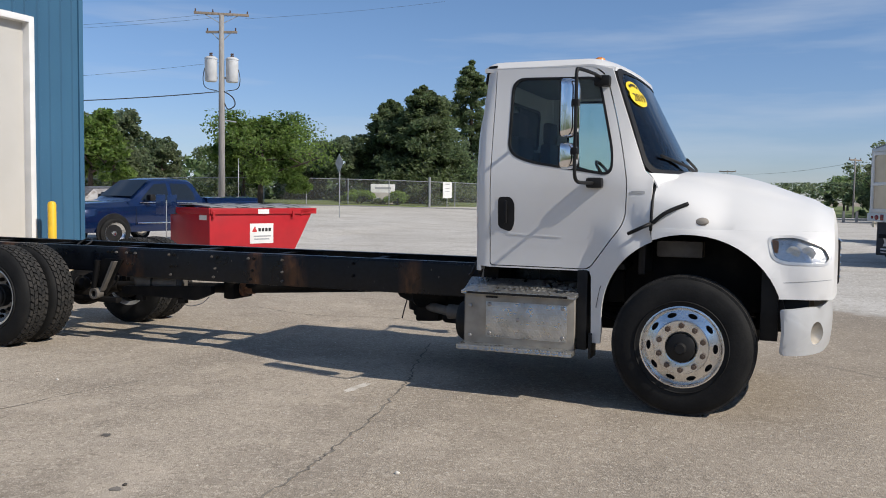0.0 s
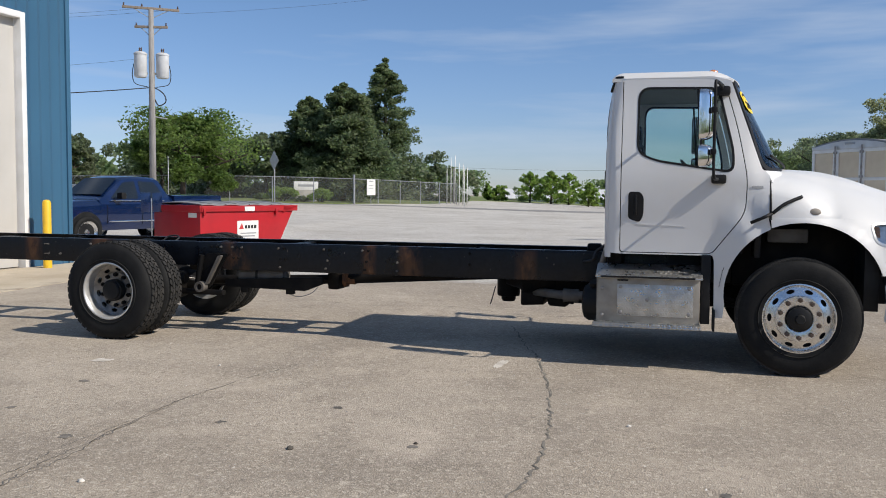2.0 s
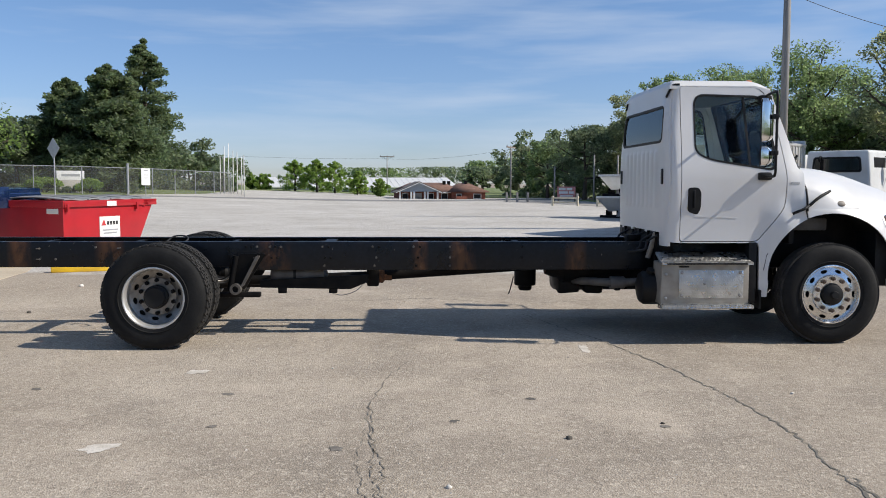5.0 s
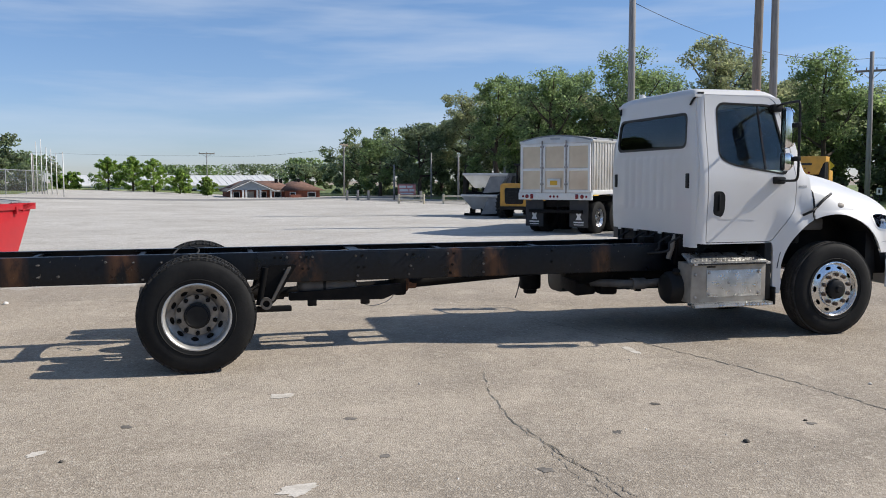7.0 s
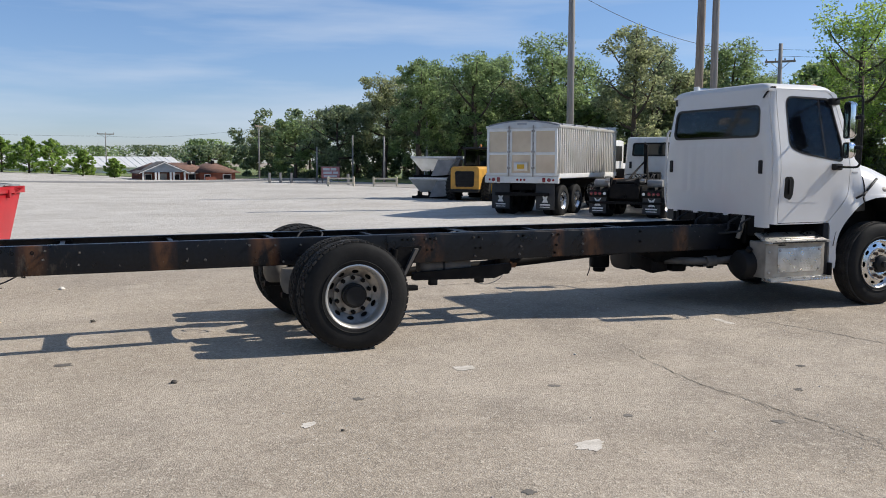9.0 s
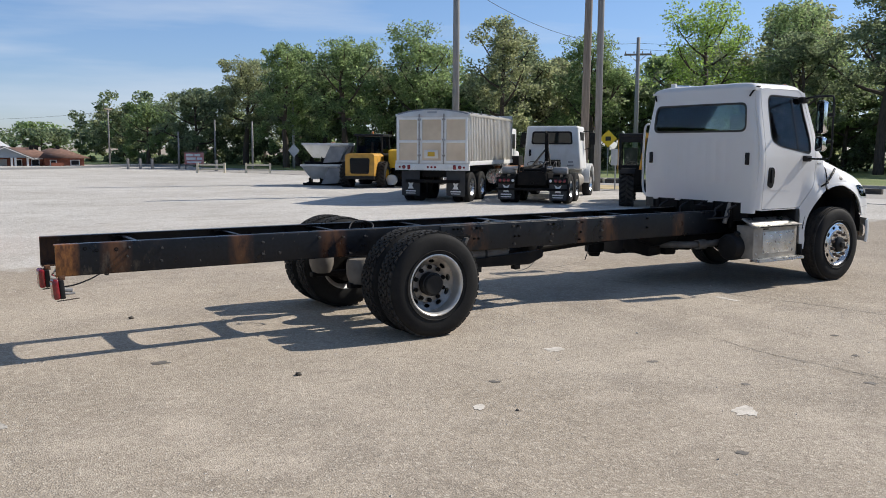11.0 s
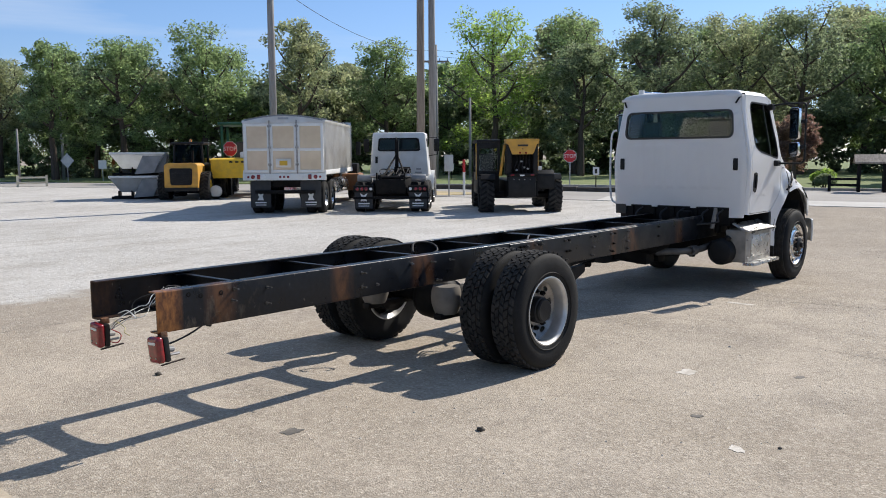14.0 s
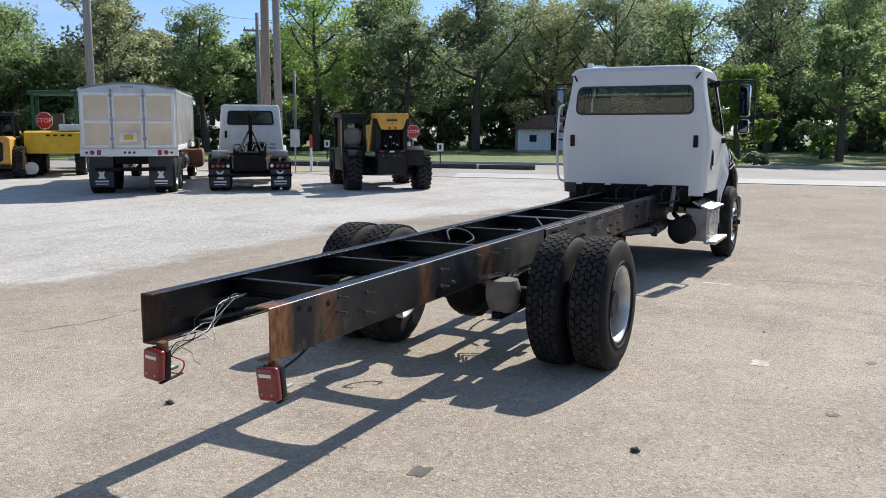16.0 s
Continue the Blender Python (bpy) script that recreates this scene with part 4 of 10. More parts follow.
for side in (-1, 1):
    y = side * 0.46
    part("air_spring", lathe(bmesh.new(), [(0.0, 0.47), (0.10, 0.47), (0.115, 0.50), (0.135, 0.56), (0.14, 0.62), (0.135, 0.68), (0.12, 0.725), (0.0, 0.73)], 28, "z", (-0.42, y, 0)), TANK_DUSTY, axle, "dusty air spring bag")
    part("spring_beam", boxed(-0.55, 0.92, y - 0.045, y + 0.045, 0.425, 0.480, 0.012), DARK, axle)
    hang = part("hanger_bracket", extrude(rounded([(0.66, 0.90), (0.94, 0.90), (0.84, 0.74), (0.72, 0.53), (0.64, 0.47), (0.55, 0.50), (0.58, 0.72)], 0.03), "y", *sorted((side * 0.447, side * 0.475))), DARK, truck, "black spring hanger bracket")
    part("hanger_flange", extrude(rounded([(0.84, 0.88), (0.88, 0.88), (0.70, 0.55), (0.66, 0.53)], 0.01), "y", *sorted((side * 0.47, side * 0.53))), TANK_DARK, hang)
    part("hanger_pin", rodded((0.62, side * 0.40, 0.52), (0.62, side * 0.54, 0.52), 0.04, seg=16), DARK, hang)
    part("spring_eye", lathe(bmesh.new(), [(0.035, -0.05), (0.06, -0.05), (0.06, 0.05), (0.035, 0.05)], 20, "y", (0.62, side * 0.52, 0.52), close=True), TANK_DARK, hang)
    part("shock_absorber", rodded((0.55, side * 0.50, 0.50), (0.62, side * 0.50, 0.88), 0.032, seg=14), DARK, truck)
    part("brake_chamber", lathe(bmesh.new(), [(0, 0), (0.07, 0.0), (0.085, 0.02), (0.085, 0.07), (0.09, 0.075), (0.09, 0.09), (0.085, 0.095), (0.085, 0.15), (0.06, 0.18), (0, 0.18)], 22, "x", (0.22, side * 0.40, 0.60)), DARK, axle)
    part("brake_drum", lathe(bmesh.new(), [(0.0, side * 0.60), (0.21, side * 0.60), (0.21, side * 0.78), (0.0, side * 0.78)], 28, "y", (0, 0, Z_HUB)), DARK, axle)
pts = [(0.30, -0.30, 0.62), (0.45, -0.20, 0.60), (0.60, -0.25, 0.70), (0.72, -0.38, 0.75)]
for k in range(3):
    part("brake_hose", tube(bmesh.new(), curve_pts([(p[0], p[1] + 0.06 * k, p[2] - 0.03 * k) for p in pts]), 0.010, 8), STEEL if k == 1 else WIRE, axle)

# -- air tank, driveline, gearbox, exhaust --
part("air_tank", lathe(bmesh.new(), [(0.0, 0.95), (0.07, 0.965), (0.10, 1.0), (0.105, 1.04), (0.105, 1.52), (0.10, 1.56), (0.0, 1.60)], 26, "x", (0, -0.26, 0.655)), TANK_DARK, truck, "dusty dark air tank")
part("tank_strap", lathe(bmesh.new(), [(0.106, 1.22), (0.109, 1.22), (0.109, 1.25), (0.106, 1.25)], 26, "x", (0, -0.26, 0.655), close=True), BLACK, truck)
part("crossbar", extrude(rounded([(0.86, 0.60), (2.05, 0.66), (2.05, 0.58), (1.85, 0.50), (0.86, 0.52)], 0.02), "y", -0.40, -0.33), DARK, truck, "black spring link under the rail")
for bx in (1.10, 1.66):
    part("link_foot", boxed(bx - 0.045, bx + 0.045, -0.40, -0.33, 0.455, 0.52, 0.008), DARK, truck)
part("link_wire", tube(bmesh.new(), curve_pts([(1.62, -0.35, 0.46), (1.75, -0.36, 0.43), (1.9, -0.35, 0.47), (1.98, -0.34, 0.54)]), 0.004, 6), GREY_LID, truck)
part("drive_shaft", rodded((0.45, 0.03, 0.545), (2.02, 0.02, 0.60), 0.055, seg=20), DARK, truck)
part("centre_bearing", boxed(2.02, 2.16, -0.16, 0.20, 0.50, 0.80, 0.03), DARK, truck)
part("drive_shaft", rodded((2.15, 0.02, 0.61), (4.06, 0.0, 0.735), 0.058, seg=20), DARK, truck)
part("driveline_joint", lathe(bmesh.new(), [(0, 2.14), (0.09, 2.14), (0.09, 2.20), (0.06, 2.22), (0.06, 2.30), (0.0, 2.31)], 20, "x", (0, 0.02, 0.61)), RUST, truck)
part("gearbox", lathe(bmesh.new(), [(0.0, 3.60), (0.11, 3.62), (0.14, 3.70), (0.15, 3.76), (0.20, 3.82), (0.205, 4.15), (0.19, 4.18), (0.20, 4.22), (0.215, 4.60), (0.26, 4.72), (0.28, 4.95), (0.0, 4.97)], 22, "x", (0, -0.02, 0.70)), DARK, truck, "greasy black gearbox").matrix_basis = pose(0.45, 0, 0.035)
for bx, wd, lo, sd in ((4.36, 0.17, 0.415, 2), (4.64, 0.15, 0.42, 3), (4.94, 0.12, 0.45, 4)):
    sump = boxed(bx - wd / 2 - 0.04, bx + wd / 2 + 0.04, 0.02 - 0.03 * sd, 0.46, lo, 0.66, 0.035)
    for v in sump.verts:
        v.co += Vector((0.3, 0.3, 0.8)) * 0.05 * noise.noise(v.co * 6 + Vector((sd, 0, 0)))
    part("gearbox_sump", sump, DARK, truck)
for bx, lo in ((4.30, 0.395), (4.38, 0.40), (4.60, 0.40), (4.70, 0.405), (4.98, 0.43)):
    part("drain_plug", rodded((bx, 0.12, lo), (bx, 0.12, 0.56), 0.024, seg=8), DARK, truck)
part("air_dryer", lathe(bmesh.new(), [(0.0, 0.345), (0.07, 0.345), (0.085, 0.37), (0.085, 0.40), (0.13, 0.41), (0.135, 0.44), (0.135, 0.60), (0.12, 0.64), (0.0, 0.65)], 26, "z", (3.95, 0.74, 0)), DARK, truck, "black air dryer canister beside the rail")
part("dryer_bracket", boxed(3.86, 4.04, 0.43, 0.68, 0.66, 0.74, 0.01), DARK, truck)
part("dryer_hose", tube(bmesh.new(), curve_pts([(3.80, 0.70, 0.52), (3.77, 0.69, 0.40), (3.74, 0.70, 0.30)]), 0.007, 6), WIRE, truck)
pipe = part("exhaust_pipe", tube(bmesh.new(), curve_pts([(4.40, -0.08, 0.56), (4.55, -0.24, 0.565), (4.78, -0.42, 0.57), (5.05, -0.48, 0.585), (5.5, -0.45, 0.62)]), 0.046, 14), TANK_DARK, truck, "dusty dark exhaust pipe")
part("pipe_clamp", lathe(bmesh.new(), [(0.05, 4.74), (0.068, 4.74), (0.068, 4.90), (0.05, 4.90)], 20, "x", (0, -0.435, 0.572), close=True), TANK_DARK, pipe)
part("clamp_bolt", boxed(4.79, 4.85, -0.47, -0.40, 0.485, 0.515, 0.008), DARK, pipe)
part("engine", boxed(5.3, 6.7, -0.33, 0.33, 0.70, 1.25, 0.06), DARK, truck)
part("oil_pan", boxed(5.6, 6.7, -0.20, 0.20, 0.48, 0.72, 0.05), DARK, truck)
tank = part("fuel_tank", lathe(bmesh.new(), [(0.0, 4.965), (0.10, 4.97), (0.155, 4.99), (0.182, 5.03), (0.182, 6.0), (0.0, 6.05)], 32, "x", (0, -0.745, 0.555)), BLACK, truck, "black steel tank behind the step")
part("filler_cap", rodded((5.08, -0.80, 0.70), (5.08, -0.84, 0.76), 0.040, seg=16), BLACK, tank)
part("left_tank", extrude(rounded([(0.50, 0.36), (1.02, 0.36), (1.02, 0.88), (0.50, 0.88)], 0.16, 6), "x", 4.3, 6.0, 0.012), BLACK, truck, "round-edged black fuel tank")
for tx in (4.6, 5.7):
    part("tank_band", extrude(rounded([(0.495, 0.355), (1.025, 0.355), (1.025, 0.885), (0.495, 0.885)], 0.165, 6), "x", tx - 0.03, tx + 0.03), BLACK, truck)
part("battery_tray", boxed(5.24, 5.60, 0.40, 0.92, 0.80, 1.06, 0.03), BLACK, truck)
part("rear_mount", boxed(5.20, 5.34, -0.80, 0.80, 0.90, 1.14, 0.02), DARK, truck)
for y in (-0.62, -0.3, 0.05, 0.35, 0.7):
    part("mount_strut", boxed(5.18, 5.26, y - 0.03, y + 0.03, 0.80, 1.15, 0.006), DARK, truck)

# front axle and springs
fax = part("front_axle", boxed(X_FRONT - 0.06, X_FRONT + 0.06, -0.85, 0.85, 0.40, 0.50, 0.02), DARK, truck)
for side in (-1, 1):
    part("leaf_spring", tube(bmesh.new(), curve_pts([(6.1, side * 0.42, 0.68), (6.5, side * 0.42, 0.56), (X_FRONT, side * 0.42, 0.53), (7.2, side * 0.42, 0.57), (7.5, side * 0.42, 0.70)]), 0.035, 8), DARK, fax)
    part("brake_drum", lathe(bmesh.new(), [(0.0, side * 0.80), (0.21, side * 0.80), (0.21, side * 0.98), (0.0, side * 0.98)], 28, "y", (X_FRONT, 0, Z_HUB)), DARK, fax)
part("radiator", boxed(7.32, 7.44, -0.45, 0.45, 0.70, 1.38, 0.02), DARK, truck)
part("tow_bracket", boxed(7.40, 7.62, -0.50, -0.30, 0.60, 0.74, 0.02), DARK, truck)

# -- cab: one shell of side panels, back, roof, pillars --
X_BACK = 5.150
CAB_TOP = 2.658


HX0, HX1 = 6.618, 7.815


def hood_mid(x):
    return 1.845 - 0.060 * (x - HX0) - 0.165 * smooth01(7.0, 7.9, x) - 0.045 * smooth01(7.62, 7.82, x) ** 2.0


def hood_half(x):
    return 1.085 + 0.035 * smooth01(6.5, 7.0, x) - 0.07 * smooth01(7.15, 7.60, x) - 0.135 * max(0.0, (x - 7.52) / 0.30) ** 2.6


def hood_p(x):
    return 2.6 + 4.5 * smooth01(7.15, 6.60, x)


def hood_y(x, z):
    """Half the hood's width at a height."""
    zc, zb, w = hood_mid(x), 1.02, hood_half(x)
    k = min(1.0, max(0.0, (z - zb) / max(zc - zb, 0.01)))
    return w * (1 - k ** hood_p(x)) ** (1 / 2.0)


Z_SPLIT = 1.40


def half_width(z):
    return 1.040 - 0.030 * smooth01(1.7, 1.1, z) - 0.135 * smooth01(1.70, 2.75, z) ** 0.9


def x_back(z):
    return X_BACK + 0.045 * smooth01(2.1, 2.75, z)


def cab_side(s):
    def place(x, z):
        flare = 0.085 * smooth01(6.12, 6.45, x) * smooth01(1.55, 1.20, z)
        front = 0.06 * smooth01(6.25, 6.75, x) * smooth01(1.7, 2.0, z)
        y = half_width(z) - arc_drop(x - x_back(z), 0.115) + flare - front
        if x > 6.43 and z > 1.32:
            q = smooth01(6.43, 6.61, x) * smooth01(1.32, 1.45, z)
            y += (hood_y(HX0, min(z, 1.60)) + 0.006 - 0.30 * max(0.0, z - 1.60) - y) * q
        return (x, s * y, z)
    return place


ARCH_X, ARCH_Z, ARCH_R = 6.875, 0.735, 0.635


def arch_pts(a0, a1, n=14, r=ARCH_R):
    return [(ARCH_X + r * math.cos(radians(a0 + (a1 - a0) * k / n)), ARCH_Z + r * 0.985 * math.sin(radians(a0 + (a1 - a0) * k / n))) for k in range(n + 1)]


DOOR = rounded([(5.305, 1.085), (6.125, 1.085), (6.405, 1.45), (6.415, 1.75), (6.330, 2.18), (6.190, 2.636), (5.305, 2.646)], [0.03, 0.05, 0.09, 0.1, 0.2, 0.15, 0.02])
DOOR_GAP = rounded([(5.297, 1.077), (6.130, 1.077), (6.413, 1.447), (6.423, 1.752), (6.338, 2.184), (6.199, 2.643), (5.297, 2.653)], [0.03, 0.05, 0.09, 0.1, 0.2, 0.15, 0.02])
WINDOW = rounded([(5.455, 1.985), (5.62, 1.915), (6.285, 1.815), (6.285, 1.98), (6.148, 2.540), (5.455, 2.555)], [0.10, 0.15, 0.09, 0.12, 0.09, 0.11], 6)
WINDOW_OUT = rounded([(5.437, 1.970), (5.615, 1.895), (6.305, 1.792), (6.305, 1.985), (6.163, 2.560), (5.437, 2.575)], [0.10, 0.15, 0.10, 0.12, 0.09, 0.12], 6)
side_outline = [(X_BACK + 0.034, 1.075), (5.30, 1.066), (6.135, 1.066), (6.150, 1.02), (6.160, 0.515), (6.235, 0.515)] + arch_pts(195, 113)[1:] + [(6.605, 1.40), (6.610, 1.775), (6.545, 1.835), (6.520, 1.90), (6.315, 2.47), (6.262, 2.615), (6.10, CAB_TOP), (X_BACK + 0.09, CAB_TOP), (X_BACK + 0.070, 2.45)]
# keep the fender's own arch out of the cab side
CUTS_X = [5.19, 5.205, 5.225, 5.25, 5.275] + [6.12 + 0.06 * k for k in range(9)]
CUTS_Z = [0.8, 1.0, 1.15, 1.25, 1.35, 1.45, 1.55, 1.7, 1.8, 1.9, 2.0, 2.1, 2.2, 2.3, 2.4, 2.5]

cab = new("cab")
cab.parent = truck
cab.matrix_basis = CAB_FIT = pose(0.030, 0, -0.048) @ Matrix.Diagonal((1, 1, 1.033, 1))
tagged(cab, "white day cab")
for s in (-1, 1):
    part("side_panel", panel(side_outline, [DOOR_GAP], cab_side(s), (0, -s * 0.035, 0), CUTS_X, CUTS_Z), WHITE, cab)
    base = cab_side(s)
    door = new("door")
    door.parent = truck
    door.matrix_basis = CAB_FIT
    tagged(door, "white cab door with a side window")
    part("door_skin", panel(DOOR, [WINDOW_OUT], lambda x, z: base(x, z), (0, -s * 0.04, 0), CUTS_X, CUTS_Z), WHITE, door)
    part("window_seal", panel(WINDOW_OUT, [WINDOW], lambda x, z: (x, base(x, z)[1] + s * 0.003, z), (0, -s * 0.03, 0), (), CUTS_Z), BLACK, door, "black rubber window seal")
    g = part("window_pane", panel(WINDOW, (), lambda x, z: (x, base(x, z)[1] - s * 0.010, z), (0, -s * 0.005, 0), (), CUTS_Z), GLASS, door, "clear side window")
    g.visible_shadow = False
    part("quarter_bar", panel([(6.015, 1.86), (6.035, 1.86), (5.982, 2.55), (5.962, 2.55)], (), lambda x, z: (x, base(x, z)[1] - s * 0.006, z), (0, -s * 0.02, 0), (), CUTS_Z), BLACK, door)
    part("door_lining", panel(rounded([(5.32, 1.10), (6.12, 1.10), (6.39, 1.46), (6.39, 1.72), (6.30, 1.79), (5.62, 1.88), (5.45, 1.95), (5.34, 1.95)], 0.03), (), lambda x, z: (x, base(x, z)[1] - s * 0.05, z), (0, -s * 0.03, 0), (), CUTS_Z), LINER, door)
    # recessed handle
    hd = part("door_handle", panel(rounded([(5.372, 1.385), (5.480, 1.350), (5.512, 1.42), (5.512, 1.58), (5.480, 1.628), (5.372, 1.628)], 0.035), (), lambda x, z: (x, base(x, z)[1] + s * 0.004, z), (0, -s * 0.03, 0), (), CUTS_Z), BLACK, door, "black recessed door handle")
    part("pull", boxed(5.428, 5.452, *sorted((s * (half_width(1.5) + 0.002), s * (half_width(1.5) + 0.022))), 1.42, 1.60, 0.008), BLACK, hd)
    part("door_crease", panel(rounded([(5.45, 1.333), (5.90, 1.318), (5.90, 1.324), (5.45, 1.345)], 0.0), (), lambda x, z: (x, base(x, z)[1] + s * 0.003, z), (0, -s * 0.01, 0), (), CUTS_Z), WHITE, door)

# back wall with its window and pressed ribs
RW = rounded([(-0.83, 2.085), (0.83, 2.085), (0.80, 2.470), (-0.80, 2.470)], [0.11, 0.11, 0.10, 0.10], 6)
RW_IN = rounded([(-0.805, 2.112), (0.805, 2.112), (0.778, 2.445), (-0.778, 2.445)], [0.10, 0.10, 0.09, 0.09], 6)


def back_place(y, z):
    hw = half_width(z)
    rib = 0.0
    if 1.40 < z < 2.03 and abs(y) < 0.66:
        k = (abs(y) % 0.172) / 0.172
        rib = 0.007 * smooth01(0.18, 0.32, k) * smooth01(0.92, 0.78, k) * smooth01(1.40, 1.44, z) * smooth01(2.03, 1.99, z)
    return (x_back(z) + arc_drop(hw - abs(y), 0.115) - rib, y, z)


ribs = [0.172 * k + d for k in range(4) for d in (0.0, 0.026, 0.055, 0.134, 0.158)]
ribs = sorted(set(round(v * q, 4) for v in ribs for q in (-1, 1)))
def back_outline():
    pts = []
    for z in (1.165, 1.3, 1.6, 1.9, 2.1, 2.3, 2.45, CAB_TOP):
        pts.append((half_width(z) - 0.034, z))
    return pts + [(-y, z) for y, z in pts[::-1]]


part("back_panel", panel(back_outline(), [RW], back_place, (0.03, 0, 0), ribs + [-0.995, -0.97, -0.95, -0.925, 0.925, 0.95, 0.97, 0.995], CUTS_Z + [1.385, 1.40, 1.42, 1.44, 1.985, 2.01, 2.03]), WHITE, cab, "white cab back with pressed ribs")
part("window_seal", panel(RW, [RW_IN], lambda y, z: (x_back(z) - 0.004, y, z), (0.03, 0, 0), (), CUTS_Z), SEAL_GREY, cab, "weathered grey rubber seal of the rear window")
g = part("rear_window", panel(RW_IN, (), lambda y, z: (x_back(z) + 0.010, y, z), (0.005, 0, 0), (), CUTS_Z), GLASS_REAR, cab, "wide rear window")
g.visible_shadow = False
for s in (-1, 1):
    trim = [(X_BACK + 0.150, s * 0.898, 2.668), (X_BACK + 0.085, s * 0.894, 2.664)] + [(back_place(y, z)[0] - 0.003, s * y, z) for y, z in ((0.882, 2.640), (0.858, 2.605), (0.825, 2.545))]
    part("edge_trim", tube(bmesh.new(), curve_pts(trim), 0.012, 8), BLACK, cab, "black drip trim at the roof corner")
for y in (-0.86, 0.86):
    part("back_latch", boxed(X_BACK - 0.012, X_BACK + 0.02, y - 0.034, y + 0.034, 1.66, 1.82, 0.012), BLACK, cab, "small black vent on the cab back")
for y in (0.33, -0.27, 0.75):
    part("skirt_tab", boxed(X_BACK - 0.002, X_BACK + 0.025, y - 0.045, y + 0.045, 1.142, 1.170, 0.006), WHITE, cab)
for s in (-1, 1):
    part("corner_skirt", panel([(s * 0.79, 1.165), (s * 0.79, 1.03), (s * (half_width(1.06) - 0.034), 1.03), (s * (half_width(1.16) - 0.034), 1.165)], (), back_place, (0.03, 0, 0), [s * 0.925, s * 0.95, s * 0.97, s * 0.995], [1.1]), WHITE if s < 0 else SEAL_GREY, cab)
part("cab_underside", boxed(X_BACK + 0.03, X_BACK + 0.16, -0.80, 0.80, 1.06, 1.19, 0.02), BLACK, cab)
for y in (-0.70, -0.48, -0.12, 0.14, 0.52):
    part("air_line", tube(bmesh.new(), curve_pts([(X_BACK + 0.05, y, 1.12), (X_BACK - 0.06, y + 0.04, 1.05), (X_BACK - 0.10, y + 0.02, 0.96), (X_BACK - 0.22, y * 0.6, 0.92)]), 0.014, 6), WIRE, truck)
part("air_valve", boxed(4.96, 5.10, -0.30, -0.16, 1.02, 1.10, 0.02), DARK, truck)
part("cab_shock", rodded((5.12, -0.58, 0.86), (5.20, -0.60, 1.14), 0.03, seg=12), TAN_TANK, truck, "dusty cab shock absorber")


def screen(y, z, back=0.0):
    """The curved face of the windscreen."""
    k = (z - 1.82) / (2.58 - 1.82)
    return (6.550 - 0.285 * k + (0.250 - 0.130 * k) * (1 - abs(y / 0.95) ** 3) - back, y, z)


def roof_place(u, v):
    q, half = 2 * v - 1, half_width(CAB_TOP) - 0.002
    x0, x1 = X_BACK + 0.044, screen(q * half, 2.62)[0] + 0.012
    x = x0 + (x1 - x0) * u
    y = q * (half - 0.06 * smooth01(6.10, 6.40, x))
    ex, fx = min(1.0, (x - x0) / 0.11), min(1.0, (x1 - x) / 0.30)
    side = (1 - abs(q) ** 9) ** 0.5
    z = CAB_TOP - 0.004 + 0.078 * side * (1 - (1 - ex) ** 2.2) ** 0.5
    return (x, y, z - (z - 2.634) * (1 - fx) ** 2.2)


part("roof", thicken(grid(40, 40, roof_place), (0, 0, -0.03)), WHITE, cab)
for y in (-0.69, -0.22, 0.0, 0.22, 0.69):
    lamp = part("marker_lamp", lathe(bmesh.new(), [(0.052, 2.715), (0.052, 2.743), (0.04, 2.772), (0.015, 2.784), (0.0, 2.784)], 20, "z", (6.140, y, 0)), AMBER, truck, "amber roof marker lamp")
horn = part("air_horn", tube(bmesh.new(), [(5.46, 0.700, 2.800), (5.62, 0.640, 2.802), (5.80, 0.572, 2.804)], 0.02, 12, [0.030, 0.017, 0.014]), CHROME, truck, "chrome air horn on the roof")
part("horn_mount", boxed(5.425, 5.465, 0.665, 0.745, 2.742, 2.842, 0.008), TRIM_WHITE, horn)
part("horn_foot", boxed(5.765, 5.825, 0.540, 0.600, 2.750, 2.800, 0.008), TRIM_WHITE, horn)

# windscreen
def screen_line(w0, w1, z0, z1):
    return rounded([(-w0, z0), (w0, z0), (w1, z1), (-w1, z1)], 0.12, 6)


SY = [0.1 * k for k in range(-9, 10)]
part("windscreen_seal", panel(screen_line(0.955, 0.885, 1.812, 2.632), [screen_line(0.915, 0.845, 1.850, 2.594)], lambda y, z: screen(y, z, -0.006), (-0.03, 0, 0), SY, CUTS_Z), BLACK, cab)
g = part("windscreen", panel(screen_line(0.918, 0.848, 1.848, 2.596), (), screen, (-0.005, 0, 0), SY, CUTS_Z), GLASS_FRONT, cab, "curved windscreen")
g.visible_shadow = False
STK_Y, STK_Z = -0.672, 2.425
for k, (dy, dz, wide, high) in enumerate(((-0.030, 0.058, 0.122, 0.056), (0.0, -0.010, 0.150, 0.072))):
    part("sticker", panel(oval(0, 0, wide, high, 28), (), lambda u, v: screen(STK_Y + dy + u, STK_Z + dz + v, -0.008 - 0.002 * k), (-0.002, 0, 0), (-0.12, -0.08, -0.04, 0, 0.04, 0.08, 0.12), ()), STICKER, cab, "round yellow sticker with the model year")
for u in (-0.068, -0.034, 0.0, 0.034, 0.068):
    part("print_bar", panel([(u - 0.013, 0.076 - 3.0 * u * u), (u + 0.013, 0.076 - 3.0 * u * u), (u + 0.013, 0.096 - 3.0 * u * u), (u - 0.013, 0.096 - 3.0 * u * u)], (), lambda a, b: screen(STK_Y - 0.030 + a, STK_Z + b, -0.0125), (-0.001, 0, 0)), PRINT_BLACK, cab)
